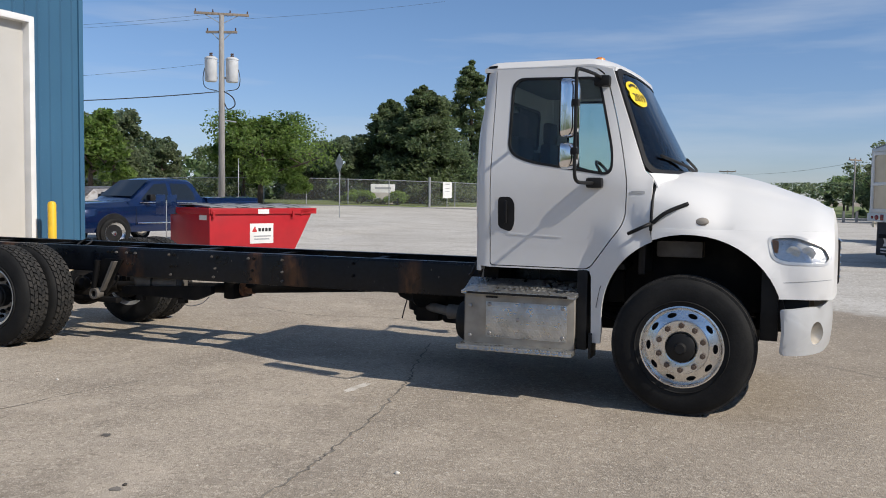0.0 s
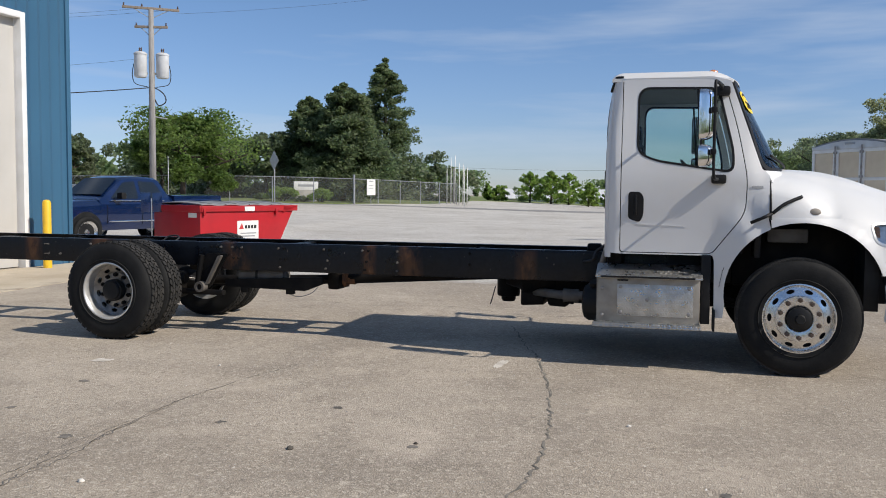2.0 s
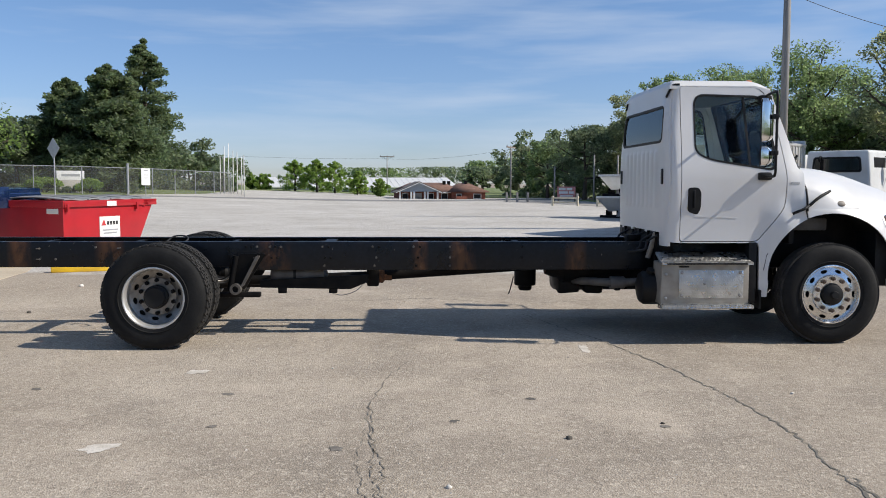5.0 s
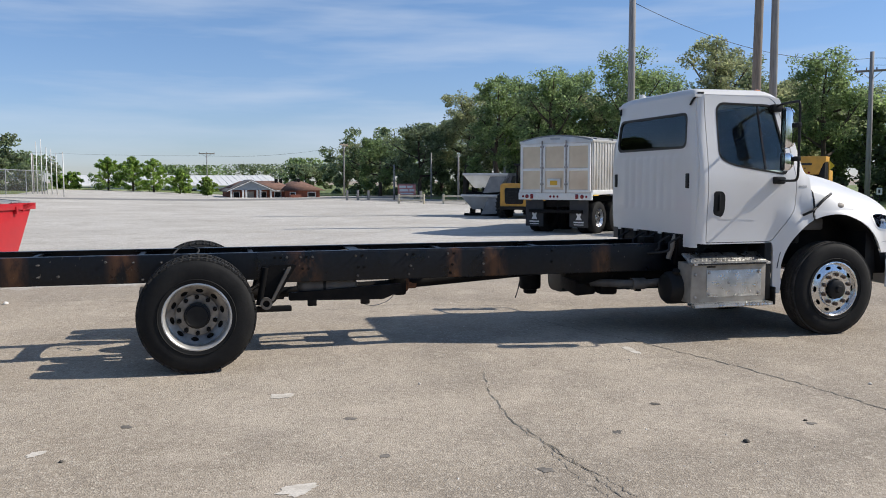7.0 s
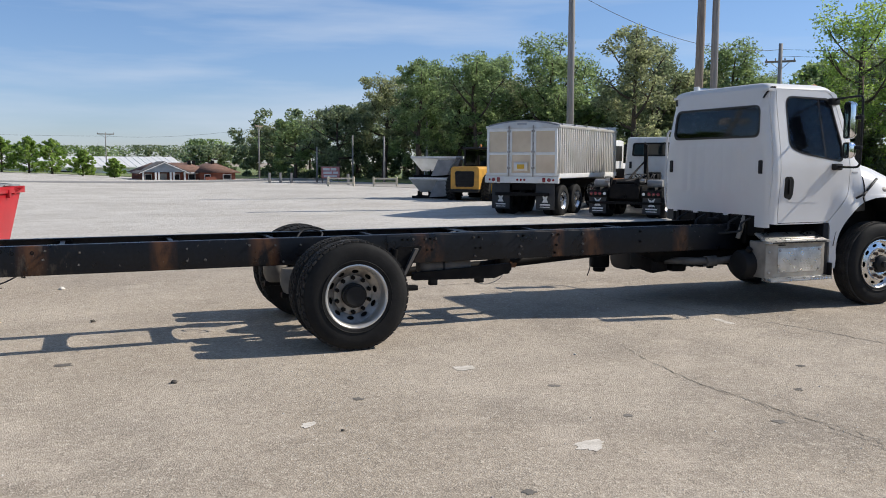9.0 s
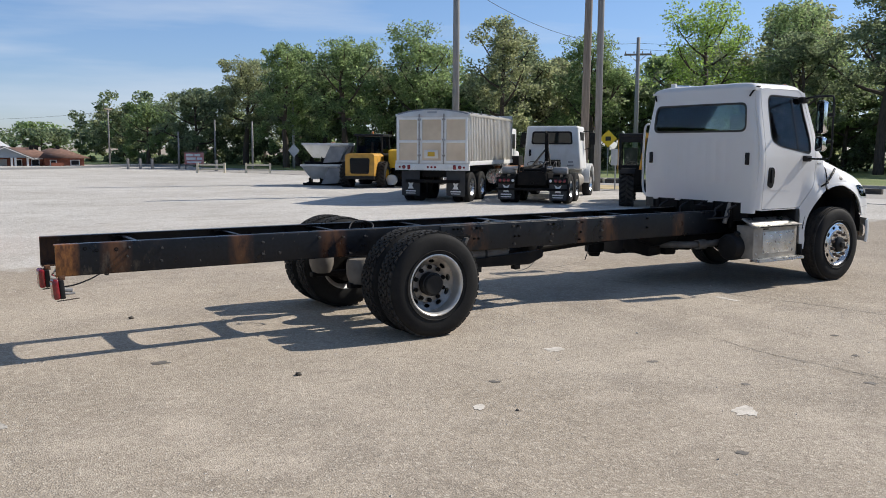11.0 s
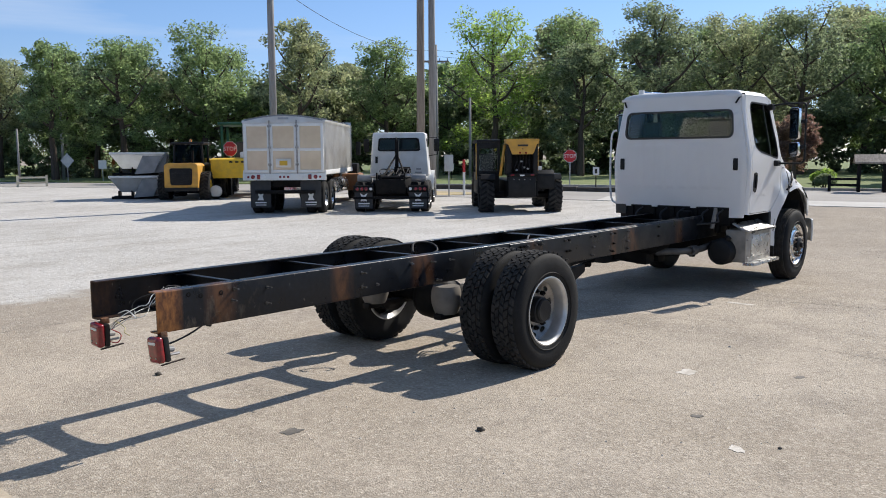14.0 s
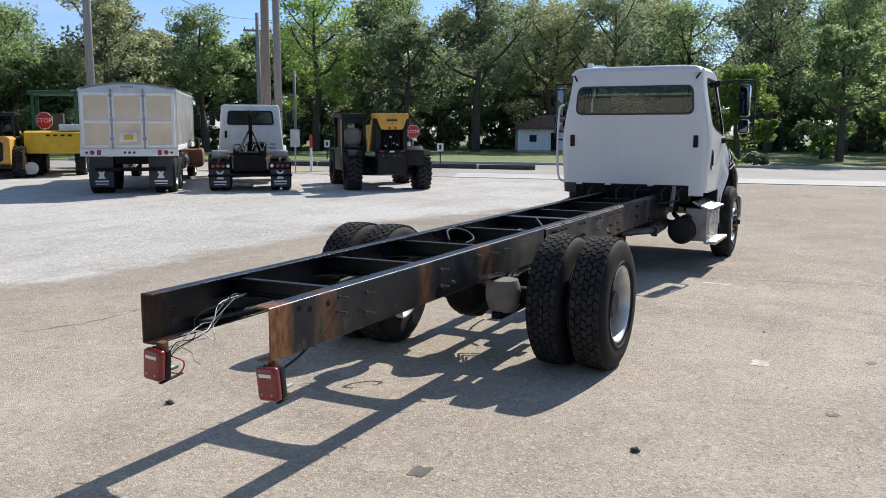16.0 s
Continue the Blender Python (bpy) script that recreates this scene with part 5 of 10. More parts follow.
year = lettering("year_numerals", "2019", 0.112, PRINT_BLACK, cab, Matrix.Identity(4))
for v in year.data.vertices:
    v.co = screen(STK_Y + 0.008 + v.co.x, STK_Z - 0.014 + v.co.y * 0.80, -0.012 - v.co.z)
for y in (-0.45, 0.25):
    p = [screen(y + 0.35, 1.86, -0.04), screen(y + 0.1, 1.89, -0.04), screen(y - 0.32, 1.96, -0.03)]
    part("wiper", tube(bmesh.new(), curve_pts([p[0], p[1], p[2]]), 0.012, 6), BLACK, cab)
def cowl(u, v):
    y = 0.935 * (2 * u - 1)
    a = screen(y, 1.815, -0.004)[0]
    b = max(HX0 + 0.03, a + 0.03)
    zh = 1.02 + (hood_mid(b) - 1.02) * (1 - (y / hood_half(b)) ** 2) ** (1 / hood_p(b))
    return (a + (b - a) * v, y, 1.822 + (zh + 0.002 - 1.822) * v ** 1.4)


part("cowl_panel", thicken(grid(30, 6, cowl), (0, 0, -0.02)), WHITE, cab)

# cab floor, firewall, interior
part("cab_floor", boxed(X_BACK + 0.06, 6.40, -0.95, 0.95, 1.085, 1.13), BLACK, cab)
part("firewall", boxed(6.50, 6.56, -0.93, 0.93, 1.05, 1.75, 0.02), BLACK, cab)
part("headliner", thicken(grid(8, 8, lambda u, v: (5.27 + 0.95 * u, -0.80 + 1.6 * v, 2.600)), (0, 0, -0.015)), LINER, cab)
part("back_lining", boxed(X_BACK + 0.045, X_BACK + 0.065, -0.90, 0.90, 1.15, 2.06), LINER, cab)
part("dashboard", extrude(rounded([(6.10, 1.55), (6.18, 1.78), (6.50, 1.82), (6.55, 1.30), (6.25, 1.30)], 0.05), "y", -0.92, 0.92, 0.02), BLACK, cab, "dark dashboard")
part("steering_wheel", lathe(bmesh.new(), [(0.215, -0.014), (0.229, 0.0), (0.215, 0.014), (0.201, 0.0)], 32, "x", (0, 0, 0), close=True), BLACK, cab).matrix_basis = pose(5.98, 0.50, 1.80, 0, -38, 0)
part("steering_column", rodded((6.0, 0.50, 1.78), (6.25, 0.50, 1.55), 0.04), BLACK, cab)
for y in (-0.52, 0.50):
    st = boxed(5.45, 5.92, y - 0.25, y + 0.25, 1.50, 1.64, 0.05)
    box(st, 5.34, 5.46, y - 0.24, y + 0.24, 1.58, 2.13, 0.05, pose(0, 0, 0))
    box(st, 5.34, 5.43, y - 0.14, y + 0.14, 2.12, 2.33, 0.04)
    box(st, 5.50, 5.88, y - 0.15, y + 0.15, 1.12, 1.52, 0.03)
    part("seat", st, SEAT, cab, "dark cloth seat with headrest")

# -- hood and fenders: one shell that falls to both sides --
def hood_top(u, v):
    x = HX0 + (HX1 - HX0) * (1 - (1 - u) ** 1.3)
    q = 2 * v - 1
    zc, yside = hood_mid(x), hood_y(x, min(Z_SPLIT, hood_mid(x) - 0.02))
    zs = min(Z_SPLIT, zc - 0.02)
    a = abs(q) * 1.0
    # walk along the section from the middle to the split line
    y = yside * a
    kk = (1 - min(1.0, y / hood_half(x)) ** 2.0) ** (1 / hood_p(x))
    z = 1.02 + (zc - 1.02) * kk
    # shallow raised spine down the middle
    z += 0.018 * smooth01(0.62, 0.50, a) * smooth01(HX0, HX0 + 0.1, x) * smooth01(7.75, 7.3, x)
    return (x, y * (1 if q > 0 else -1), max(z, zs) if a > 0.98 else z)


hood = new("hood")
hood.parent = truck
hood.matrix_basis = pose(6.650, 0, 0.918) @ Matrix.Diagonal((1.075, 1, 1.02, 1)) @ pose(-HX0, 0, -0.918)
tagged(hood, "white sloping hood with round wheel arches")
part("hood_top", thicken(grid(36, 56, hood_top), (0, 0, -0.02)), WHITE, hood)
HEAD = rounded([(7.385, 1.365), (7.42, 1.200), (7.50, 1.165), (7.775, 1.160), (7.806, 1.212), (7.765, 1.306), (7.57, 1.376)], [0.05, 0.05, 0.05, 0.04, 0.03, 0.06, 0.06], 5)
HEAD_IN = rounded([(7.405, 1.345), (7.438, 1.212), (7.51, 1.185), (7.760, 1.178), (7.786, 1.214), (7.748, 1.292), (7.563, 1.358)], [0.04, 0.04, 0.04, 0.03, 0.03, 0.05, 0.05], 5)
fender_outline = [(HX0, Z_SPLIT)] + [p for p in arch_pts(113, 18) if p[0] > HX0 - 0.01] + [(7.475, 0.918), (HX1, 0.918), (HX1 + 0.0, Z_SPLIT)]
FX = [6.7 + 0.06 * k for k in range(19)]
FZ = [0.92 + 0.05 * k for k in range(10)]


def hood_side(s, out=0.0):
    def place(x, z):
        lip = 0.022 * smooth01(ARCH_R + 0.10, ARCH_R, math.hypot(x - ARCH_X, (z - ARCH_Z) / 0.985))
        return (x, s * (hood_y(x, z) + lip + out), z)
    return place


for s in (-1, 1):
    hs = hood_side(s)
    part("fender", panel(fender_outline, [HEAD], hs, (0, -s * 0.02, 0), FX, FZ), WHITE, hood)
    lampb = part("headlamp", panel(HEAD, [HEAD_IN], hood_side(s, 0.004), (0, -s * 0.04, 0), FX, FZ), RIM, hood, "chrome-rimmed clear headlamp")
    part("reflector", panel(HEAD_IN, (), hood_side(s, -0.022), (0, -s * 0.01, 0), FX, FZ), LAMP_BOWL, lampb)
    part("lens", panel(HEAD_IN, (), hood_side(s, -0.002), (0, -s * 0.004, 0), FX, FZ), LENS, lampb)
    part("turn_signal", panel(rounded([(7.418, 1.335), (7.435, 1.25), (7.462, 1.24), (7.462, 1.33)], 0.012), (), hood_side(s, -0.015), (0, -s * 0.01, 0), FX, FZ), AMBER_SHADED, lampb, "amber turn signal")
    for rx in (7.555, 7.650):
        c = hs(rx, 1.25)
        part("bulb_bowl", lathe(bmesh.new(), [(0.0, 0.03), (0.025, 0.026), (0.042, 0.0), (0.046, -0.004)], 20, "y", (0, 0, 0)), LAMP_BOWL, lampb).matrix_basis = Matrix.Translation((c[0], c[1] - s * 0.020, c[2])) @ Matrix.Diagonal((1, -s, 1, 1))
    c = hs(6.958, 1.462)
    part("side_lamp", lathe(bmesh.new(), [(0.0, 0.012), (0.02, 0.012), (0.035, 0.004), (0.04, -0.01)], 20, "y", (0, 0, 0)), TAN_TANK, hood, "small oval side lamp").matrix_basis = Matrix.Translation(c) @ pose(0, 0, 0, s * 38, 0, 0) @ Matrix.Diagonal((1.25, s, 0.85, 1))
    part("fender_seam", panel([(7.50, 1.034), (7.80, 1.060), (7.80, 1.064), (7.50, 1.038)], (), hood_side(s, 0.002), (0, -s * 0.006, 0), FX, FZ), PRINT_GREY, hood, "thin grey seam line")
    pts = [(HX0 - 0.002, s * (hood_y(HX0, z) + 0.004), z) for z in (1.775, 1.70, 1.6, 1.5, 1.42, 1.38)]
    part("hood_seam", tube(bmesh.new(), pts, 0.011, 6), BLACK, hood, "black rubber hood seam")
    a, b = hs(6.60, 1.40), hs(6.84, 1.545)
    latch = [(6.46, s * 1.12, 1.355), (6.56, s * 1.15, 1.405), (6.62, s * (hood_y(6.64, 1.43) + 0.03), 1.435)]
    part("hood_latch", tube(bmesh.new(), latch, 0.014, 8), BLACK, hood, "black rubber hood latch")
    latch = [(6.63, s * (hood_y(6.64, 1.44) + 0.025), 1.44), (6.72, s * (hood_y(6.72, 1.52) + 0.022), 1.52), (6.86, s * (hood_y(6.86, 1.585) + 0.015), 1.587)]
    part("hood_latch", tube(bmesh.new(), curve_pts(latch), 0.015, 8, None), BLACK, hood, "black rubber hood latch")
    # inside of the wheel arch
    liner = [(ARCH_X + (ARCH_R + 0.015) * math.cos(radians(a)), ARCH_Z + (ARCH_R + 0.015) * 0.985 * math.sin(radians(a))) for a in range(-5, 190, 13)]
    bm = bmesh.new()
    rows = [[bm.verts.new((x, s * y, z)) for x, z in liner] for y in (1.035, 0.58)]
    for i in range(len(liner) - 1):
        bm.faces.new((rows[0][i], rows[0][i + 1], rows[1][i + 1], rows[1][i]))
    part("arch_liner", thicken(bm, (0, 0, 0.012)), BLACK, hood)
    part("splash_shield", boxed(7.36, 7.475, *sorted((s * 0.36, s * 0.985)), 0.60, 1.22, 0.006), BLACK, hood)
    part("engine_side", boxed(6.35, 7.40, *sorted((s * 0.45, s * 0.58)), 0.75, 1.40, 0.03), DARK, hood)
    part("air_box", boxed(6.62, 6.95, *sorted((s * 0.62, s * 0.80)), 1.17, 1.30, 0.02), TANK_DARK, hood, "dark box inside the wheel arch")
    part("mud_guard", boxed(6.180, 6.200, *sorted((s * 0.86, s * 1.06)), 0.36, 0.56, 0.004), BLACK, truck, "black mud guard behind the front wheel")
    part("step_backing", boxed(6.07, 6.155, *sorted((s * 0.70, s * 1.02)), 0.42, 1.06, 0.01), BLACK, truck)

# front of the hood, grille
def nose(u, v):
    z = 0.92 + v * (hood_mid(HX1) - 0.922)
    q = 2 * u - 1
    return (HX1 - 0.004 + 0.055 * (1 - abs(q) ** 2.5) * (1 - 0.7 * v**6), q * hood_y(HX1, z), z)


part("nose_panel", thicken(grid(24, 24, nose), (-0.02, 0, 0)), WHITE, hood)
gr = part("grille", boxed(7.83, 7.872, -0.42, 0.42, 0.99, 1.33, 0.02), BLACK, hood, "black grille")
for k in range(6):
    part("grille_bar", boxed(7.868, 7.878, -0.40, 0.40, 1.03 + 0.055 * k, 1.05 + 0.055 * k, 0.004), CHROME, gr)

# black block added behind the bumper, in place of the slit's dark shade
part("bumper_backing", boxed(7.46, 7.78, -0.95, 0.95, 0.66, 0.915, 0.02), BLACK, truck)
# bumper with round fog lamp openings
def bumper_place(s):
    def place(u, v):
        # u runs from the middle round the corner to the side
        if u < 0.62:
            x, y = 7.87 - 0.05 * (u / 0.62) ** 2, u
        else:
            a = min(1.0, (u - 0.62) / 0.62)
            x, y = 7.82 - 0.31 * a**1.5, 0.62 + 0.53 * (1 - (1 - a) ** 1.9)
        bulge = 0.02 * math.sin(math.pi * (v - 0.505) / 0.35)
        return (x + bulge * 0.8, s * (y + bulge * 0.4), v)
    return place


for s in (-1, 1):
    bumper = part("bumper", panel(rounded([(0.0, 0.51), (1.24, 0.51), (1.24, 0.842), (1.0, 0.858), (0.0, 0.858)], [0, 0.05, 0.03, 0.02, 0]), [oval(0.885, 0.665, 0.085, 0.085, 20)], bumper_place(s), (-0.02, -s * 0.012, 0), [0.1 * k for k in range(1, 13)], [0.55, 0.6, 0.65, 0.7, 0.75, 0.8, 0.84]), BUMPER, truck, "silver-white bumper")
    bumper.matrix_basis = pose(0.090, 0, 0.008)
    c = bumper_place(s)(0.885, 0.665)
    part("fog_lamp", lathe(bmesh.new(), [(0.0, -0.035), (0.045, -0.03), (0.085, 0.0), (0.09, -0.04)], 24, "x", (0, 0, 0)), ALU_DIRTY, bumper).matrix_basis = Matrix.Translation((c[0] - 0.02, c[1] + (-s) * 0.015, c[2])) @ pose(0, 0, 0, 0, 0, s * 48)

# -- side steps: box with tread plates --
for s in (-1, 1):
    stp = new("side_step")
    stp.parent = truck
    stp.matrix_basis = pose(0.020, 0, 0.006) @ Matrix.Diagonal((1, 1.045, 1, 1))
    tagged(stp, "aluminium side step box with tread plates")
    y0, y1 = sorted((s * 0.74, s * 1.010))
    part("step_box", boxed(5.115, 6.045, y0, y1, 0.405, 0.845, 0.008), ALU_DIRTY, stp, "dull aluminium box")
    # thin plate that makes the rear face browner and darker than the box
    part("end_plate", boxed(5.107, 5.1145, *sorted((s * 0.75, s * 1.005)), 0.412, 0.838, 0.002), TAN_TANK, stp, "brown end plate")
    part("box_door", boxed(5.30, 5.985, *sorted((s * 1.010, s * 1.016)), 0.470, 0.765, 0.003), PLATE_PALE, stp, "worn tread plate door")
    part("upper_tread", extrude([(s * 0.83, 0.945), (s * 0.995, 0.862), (s * 1.075, 0.850), (s * 1.075, 0.825), (s * 0.985, 0.832), (s * 0.82, 0.93)], "x", 5.10, 6.065, 0.004), PLATE, stp, "sloping tread plate")
    part("lower_tread", boxed(5.085, 6.055, *sorted((s * 0.985, s * 1.135)), 0.372, 0.412, 0.006), PLATE, stp, "lower tread plate")
    part("tread_edge", boxed(5.15, 6.0, *sorted((s * 1.075, s * 1.0775)), 0.828, 0.846), BLACK, stp)
    for rx, rz in ((5.16, 0.47), (5.16, 0.72), (5.33, 0.50), (5.33, 0.74), (5.575, 0.625), (5.95, 0.50), (5.95, 0.74)):
        part("rivet", lathe(bmesh.new(), [(0.018, 0.0), (0.015, 0.006), (0.0, 0.009)], 12, "y", (0, 0, 0)), STEEL, stp).matrix_basis = Matrix.Translation((rx, s * 1.017, rz)) @ Matrix.Diagonal((1, s, 1, 1))
    part("box_latch", boxed(5.30, 5.40, *sorted((s * 1.012, s * 1.026)), 0.795, 0.81, 0.003), BLACK, stp)

# -- mirrors on looped arms --
def mirror_shell(s, z0, z1):
    """A bulged housing, open depth behind the glass and domed to the front."""
    bm, rings = bmesh.new(), []
    for x, inset in ((5.944, 0.004), (5.950, 0.0), (5.985, 0.0), (6.015, 0.003), (6.045, 0.011), (6.068, 0.023), (6.085, 0.038), (6.094, 0.052), (6.097, 0.064)):
        ya, yb, za, zb = 1.298 + inset, 1.455 - inset, z0 + inset, z1 - inset
        ring = rounded([(ya, za), (yb, za), (yb, zb), (ya, zb)], min(0.046, (yb - ya) * 0.45), 6)
        rings.append([bm.verts.new((x, s * y, z)) for y, z in ring])
    for ra, rb in zip(rings, rings[1:]):
        for k in range(len(ra)):
            bm.faces.new((ra[k - 1], ra[k], rb[k], rb[k - 1]))
    bm.faces.new(rings[-1])
    bm.faces.new(rings[0][::-1])
    bmesh.ops.recalc_face_normals(bm, faces=bm.faces[:])
    for f in bm.faces:
        f.smooth = len(f.verts) == 4
    return bm


for s in (-1, 1):
    mir = new("mirror")
    mir.parent = truck
    mir.matrix_basis = pose(0.025, 0, -0.030) @ Matrix.Diagonal((1, 1, 1.033, 1))
    tagged(mir, "chrome twin mirror on a black looped arm")
    arm = [(6.19, s * 0.95, 2.515), (6.17, s * 1.10, 2.535), (6.12, s * 1.40, 2.535), (6.11, s * 1.455, 2.51), (6.11, s * 1.462, 2.40), (6.11, s * 1.462, 2.1), (6.11, s * 1.462, 1.82), (6.115, s * 1.44, 1.745), (6.13, s * 1.36, 1.722), (6.17, s * 1.05, 1.725)]
    part("arm", tube(bmesh.new(), curve_pts(arm, 5), 0.0135, 10), BLACK, mir)
    part("top_bracket", boxed(6.13, 6.26, *sorted((s * 0.90, s * 0.99)), 2.46, 2.545, 0.025), BLACK, mir)
    part("low_bracket", boxed(6.11, 6.24, *sorted((s * 1.005, s * 1.10)), 1.685, 1.765, 0.022), BLACK, mir)
    for z0, z1, nm in ((2.050, 2.475, "main_head"), (1.822, 2.012, "convex_head")):
        hd = part(nm, mirror_shell(s, z0, z1), CHROME, mir, "chrome mirror housing")
        hd.matrix_basis = pose(6.085, s * 1.455, 0, 0, 0, s * 20) @ Matrix.Diagonal((0.74, 0.94, 1, 1)) @ pose(-6.10, -s * 1.46, 0)
        part("glass", boxed(5.938, 5.950, *sorted((s * 1.312, s * 1.442)), z0 + 0.022, z1 - 0.022, 0.004), MIRROR, hd, "mirror glass")
        part("glass_rim", panel(rounded([(s * 1.300, z0 + 0.006), (s * 1.453, z0 + 0.006), (s * 1.453, z1 - 0.006), (s * 1.300, z1 - 0.006)], 0.035), [rounded([(s * 1.313, z0 + 0.024), (s * 1.440, z0 + 0.024), (s * 1.440, z1 - 0.024), (s * 1.313, z1 - 0.024)], 0.025)], lambda y, z: (5.934, y, z), (0.010, 0, 0)), BLACK, hd)
        for zc in ((z0 + z1) / 2 + 0.03,):
            part("clamp", boxed(6.08, 6.13, *sorted((s * 1.40, s * 1.48)), zc - 0.025, zc + 0.025, 0.012), BLACK, mir)

# badge on the cowl side: unreadable, shown as a bar
for s in (-1, 1):
    part("badge", panel([(6.455, 1.665), (6.555, 1.665), (6.555, 1.685), (6.455, 1.685)], (), lambda x, z: (x, cab_side(s)(x, z)[1] + s * 0.004, z), (0, -s * 0.006, 0)), PRINT_GREY, cab, "small grey badge")
# left grab handle behind the door
part("grab_rail", tube(bmesh.new(), curve_pts([(5.30, 1.03, 2.25), (5.28, 1.10, 2.18), (5.28, 1.12, 1.7), (5.28, 1.10, 1.25), (5.32, 1.02, 1.15)]), 0.016, 8), WHITE, truck, "white grab rail")


# ---- parked vehicles and machines ----
def plain_wheel(parent, x, y, r, w, out, rim_mat=ALU_DIRTY, rim=0.56, tyre_mat=RUBBER):
    wh = new("wheel")
    wh.parent = parent
    wh.matrix_basis = pose(x, y, r - 0.012) @ Matrix.Diagonal((1, -out, 1, 1))
    bm = lathe(bmesh.new(), [(r * rim, 0.03), (r * (rim + 0.04), 0.0), (r * 0.86, -0.008), (r * 0.97, 0.02), (r, w * 0.2), (r, w * 0.8), (r * 0.97, w - 0.02), (r * 0.86, w), (r * rim, w - 0.02)], 36, close=True)
    part("tyre", bm, tyre_mat, wh)
    part("rim", lathe(bmesh.new(), [(0.0, 0.06), (r * 0.16, 0.05), (r * 0.20, 0.10), (r * 0.40, 0.11), (r * (rim - 0.06), 0.05), (r * (rim + 0.01), 0.012), (r * (rim + 0.01), 0.06), (0, 0.16)], 30), rim_mat, wh)
    return wh


def lug_tyre(parent, x, y, r, w, out, rim_mat):
    """A big machine tyre with slanted lugs."""
    wh = plain_wheel(parent, x, y, r, w, out, rim_mat, 0.5)
    bm = bmesh.new()
    for k in range(22):
        a = 2 * math.pi * k / 22
        for sgn in (-1, 1):
            m = Matrix.Rotation(-a + (0.0 if sgn > 0 else math.pi / 22), 4, "Y") @ Matrix.Translation((0, w / 2 + sgn * w * 0.23, r)) @ Matrix.Rotation(sgn * 0.6, 4, "Z")
            box(bm, -0.035, 0.035, -w * 0.30, w * 0.30, -0.02, 0.035, 0.0, m)
    part("tread", bm, TREAD, wh, kind="stuff")
    return wh


def bar_rows(parent, rows, at_x, mat, side=1):
    """Unreadable print, as plain bars: rows of y0, y1, z0, z1 on the plane x."""
    for y0, y1, z0, z1 in rows:
        part("print_bar", boxed(at_x - 0.003, at_x + 0.001, y0, y1, z0, z1), mat, parent)


def mud_flap(parent, x, y, z0, z1, w):
    fl = part("mud_flap", boxed(x - 0.012, x, y - w / 2, y + w / 2, z0, z1, 0.004), MUD_FLAP, parent, "black mud flap with a white emblem")
    emb = extrude([(-0.10, 0.0), (0.10, 0.0), (0.05, 0.10), (0.11, 0.24), (0.0, 0.17), (-0.11, 0.24), (-0.05, 0.10)], "x", x - 0.0165, x - 0.0125)
    for v in emb.verts:
        v.co.y += y
        v.co.z += z0 + 0.22
    part("emblem", emb, SIGN_WHITE, fl)
    bar_rows(fl, [(y - 0.17, y + 0.17, z0 + 0.13, z0 + 0.17), (y - 0.16, y + 0.16, z0 + 0.065, z0 + 0.09)], x - 0.0135, SIGN_WHITE)


# -- aluminium dump body on a tandem truck --
TX, TY, TT = 10.16, 14.88, 38.5
dump = thing("dump_truck", "white tandem truck with a ribbed aluminium grain box", "truck", (TX, TY, gz(TX, TY)), TT)
dump.matrix_world = dump.matrix_world @ Matrix.Scale(1.002, 4)
HW, ZB, ZT, LEN = 1.22, 1.24, 2.72, 5.6
body = part("floor_frame", boxed(0.0, LEN, -HW, HW, ZB - 0.05, ZB + 0.04, 0.01), TRAILER_ALU, dump)
for s in (-1, 1):
    part("side_wall", boxed(0.03, LEN, *sorted((s * HW, s * (HW - 0.04))), ZB + 0.04, ZT, 0.006), TRAILER_ALU, dump)
    part("top_rail", boxed(0.0, LEN, *sorted((s * (HW + 0.035), s * (HW - 0.06))), ZT, ZT + 0.08, 0.015), TRAILER_ALU, dump)
    part("low_rail", boxed(0.0, LEN, *sorted((s * (HW + 0.035), s * (HW - 0.03))), ZB - 0.06, ZB + 0.08, 0.012), SIGN_WHITE, dump)
    for k in range(30):
        x = 0.10 + k * (LEN - 0.2) / 29
        part("wall_rib", boxed(x - 0.028, x + 0.028, *sorted((s * HW, s * (HW + 0.028))), ZB + 0.08, ZT, 0.008), TRAILER_ALU, dump)
    for k in range(5):
        x = 0.25 + k * 1.1
        part("tarp_hook", boxed(x - 0.02, x + 0.02, *sorted((s * (HW + 0.03), s * (HW - 0.1))), ZT + 0.08, ZT + 0.13, 0.005), STEEL, dump)
part("front_wall", boxed(LEN - 0.05, LEN, -HW, HW, ZB, ZT + 0.2, 0.01), TRAILER_ALU, dump)
# bowed head board above the doors and rolled tarp
bow = [(-HW, ZT - 0.02)] + [(-HW + 2 * HW * k / 16, ZT + 0.03 + 0.17 * math.sin(math.pi * k / 16) ** 0.8) for k in range(17)] + [(HW, ZT - 0.02)]
part("head_board", extrude(bow, "x", -0.02, 0.05, 0.005), TRAILER_ALU, dump, "bowed dull aluminium head board")
part("maker_plate", boxed(-0.026, -0.02, -0.16, 0.16, ZT + 0.10, ZT + 0.16, 0.003), PRINT_GREY, dump)
tarp = extrude([(-HW - 0.02, ZT + 0.05)] + [(-HW + 2 * HW * k / 16, ZT + 0.09 + 0.16 * math.sin(math.pi * k / 16) ** 0.8) for k in range(17)] + [(HW + 0.02, ZT + 0.05)], "x", 0.05, LEN + 0.05)
part("tarp", tarp, GREY_LID, dump, "grey roll tarp over the box")
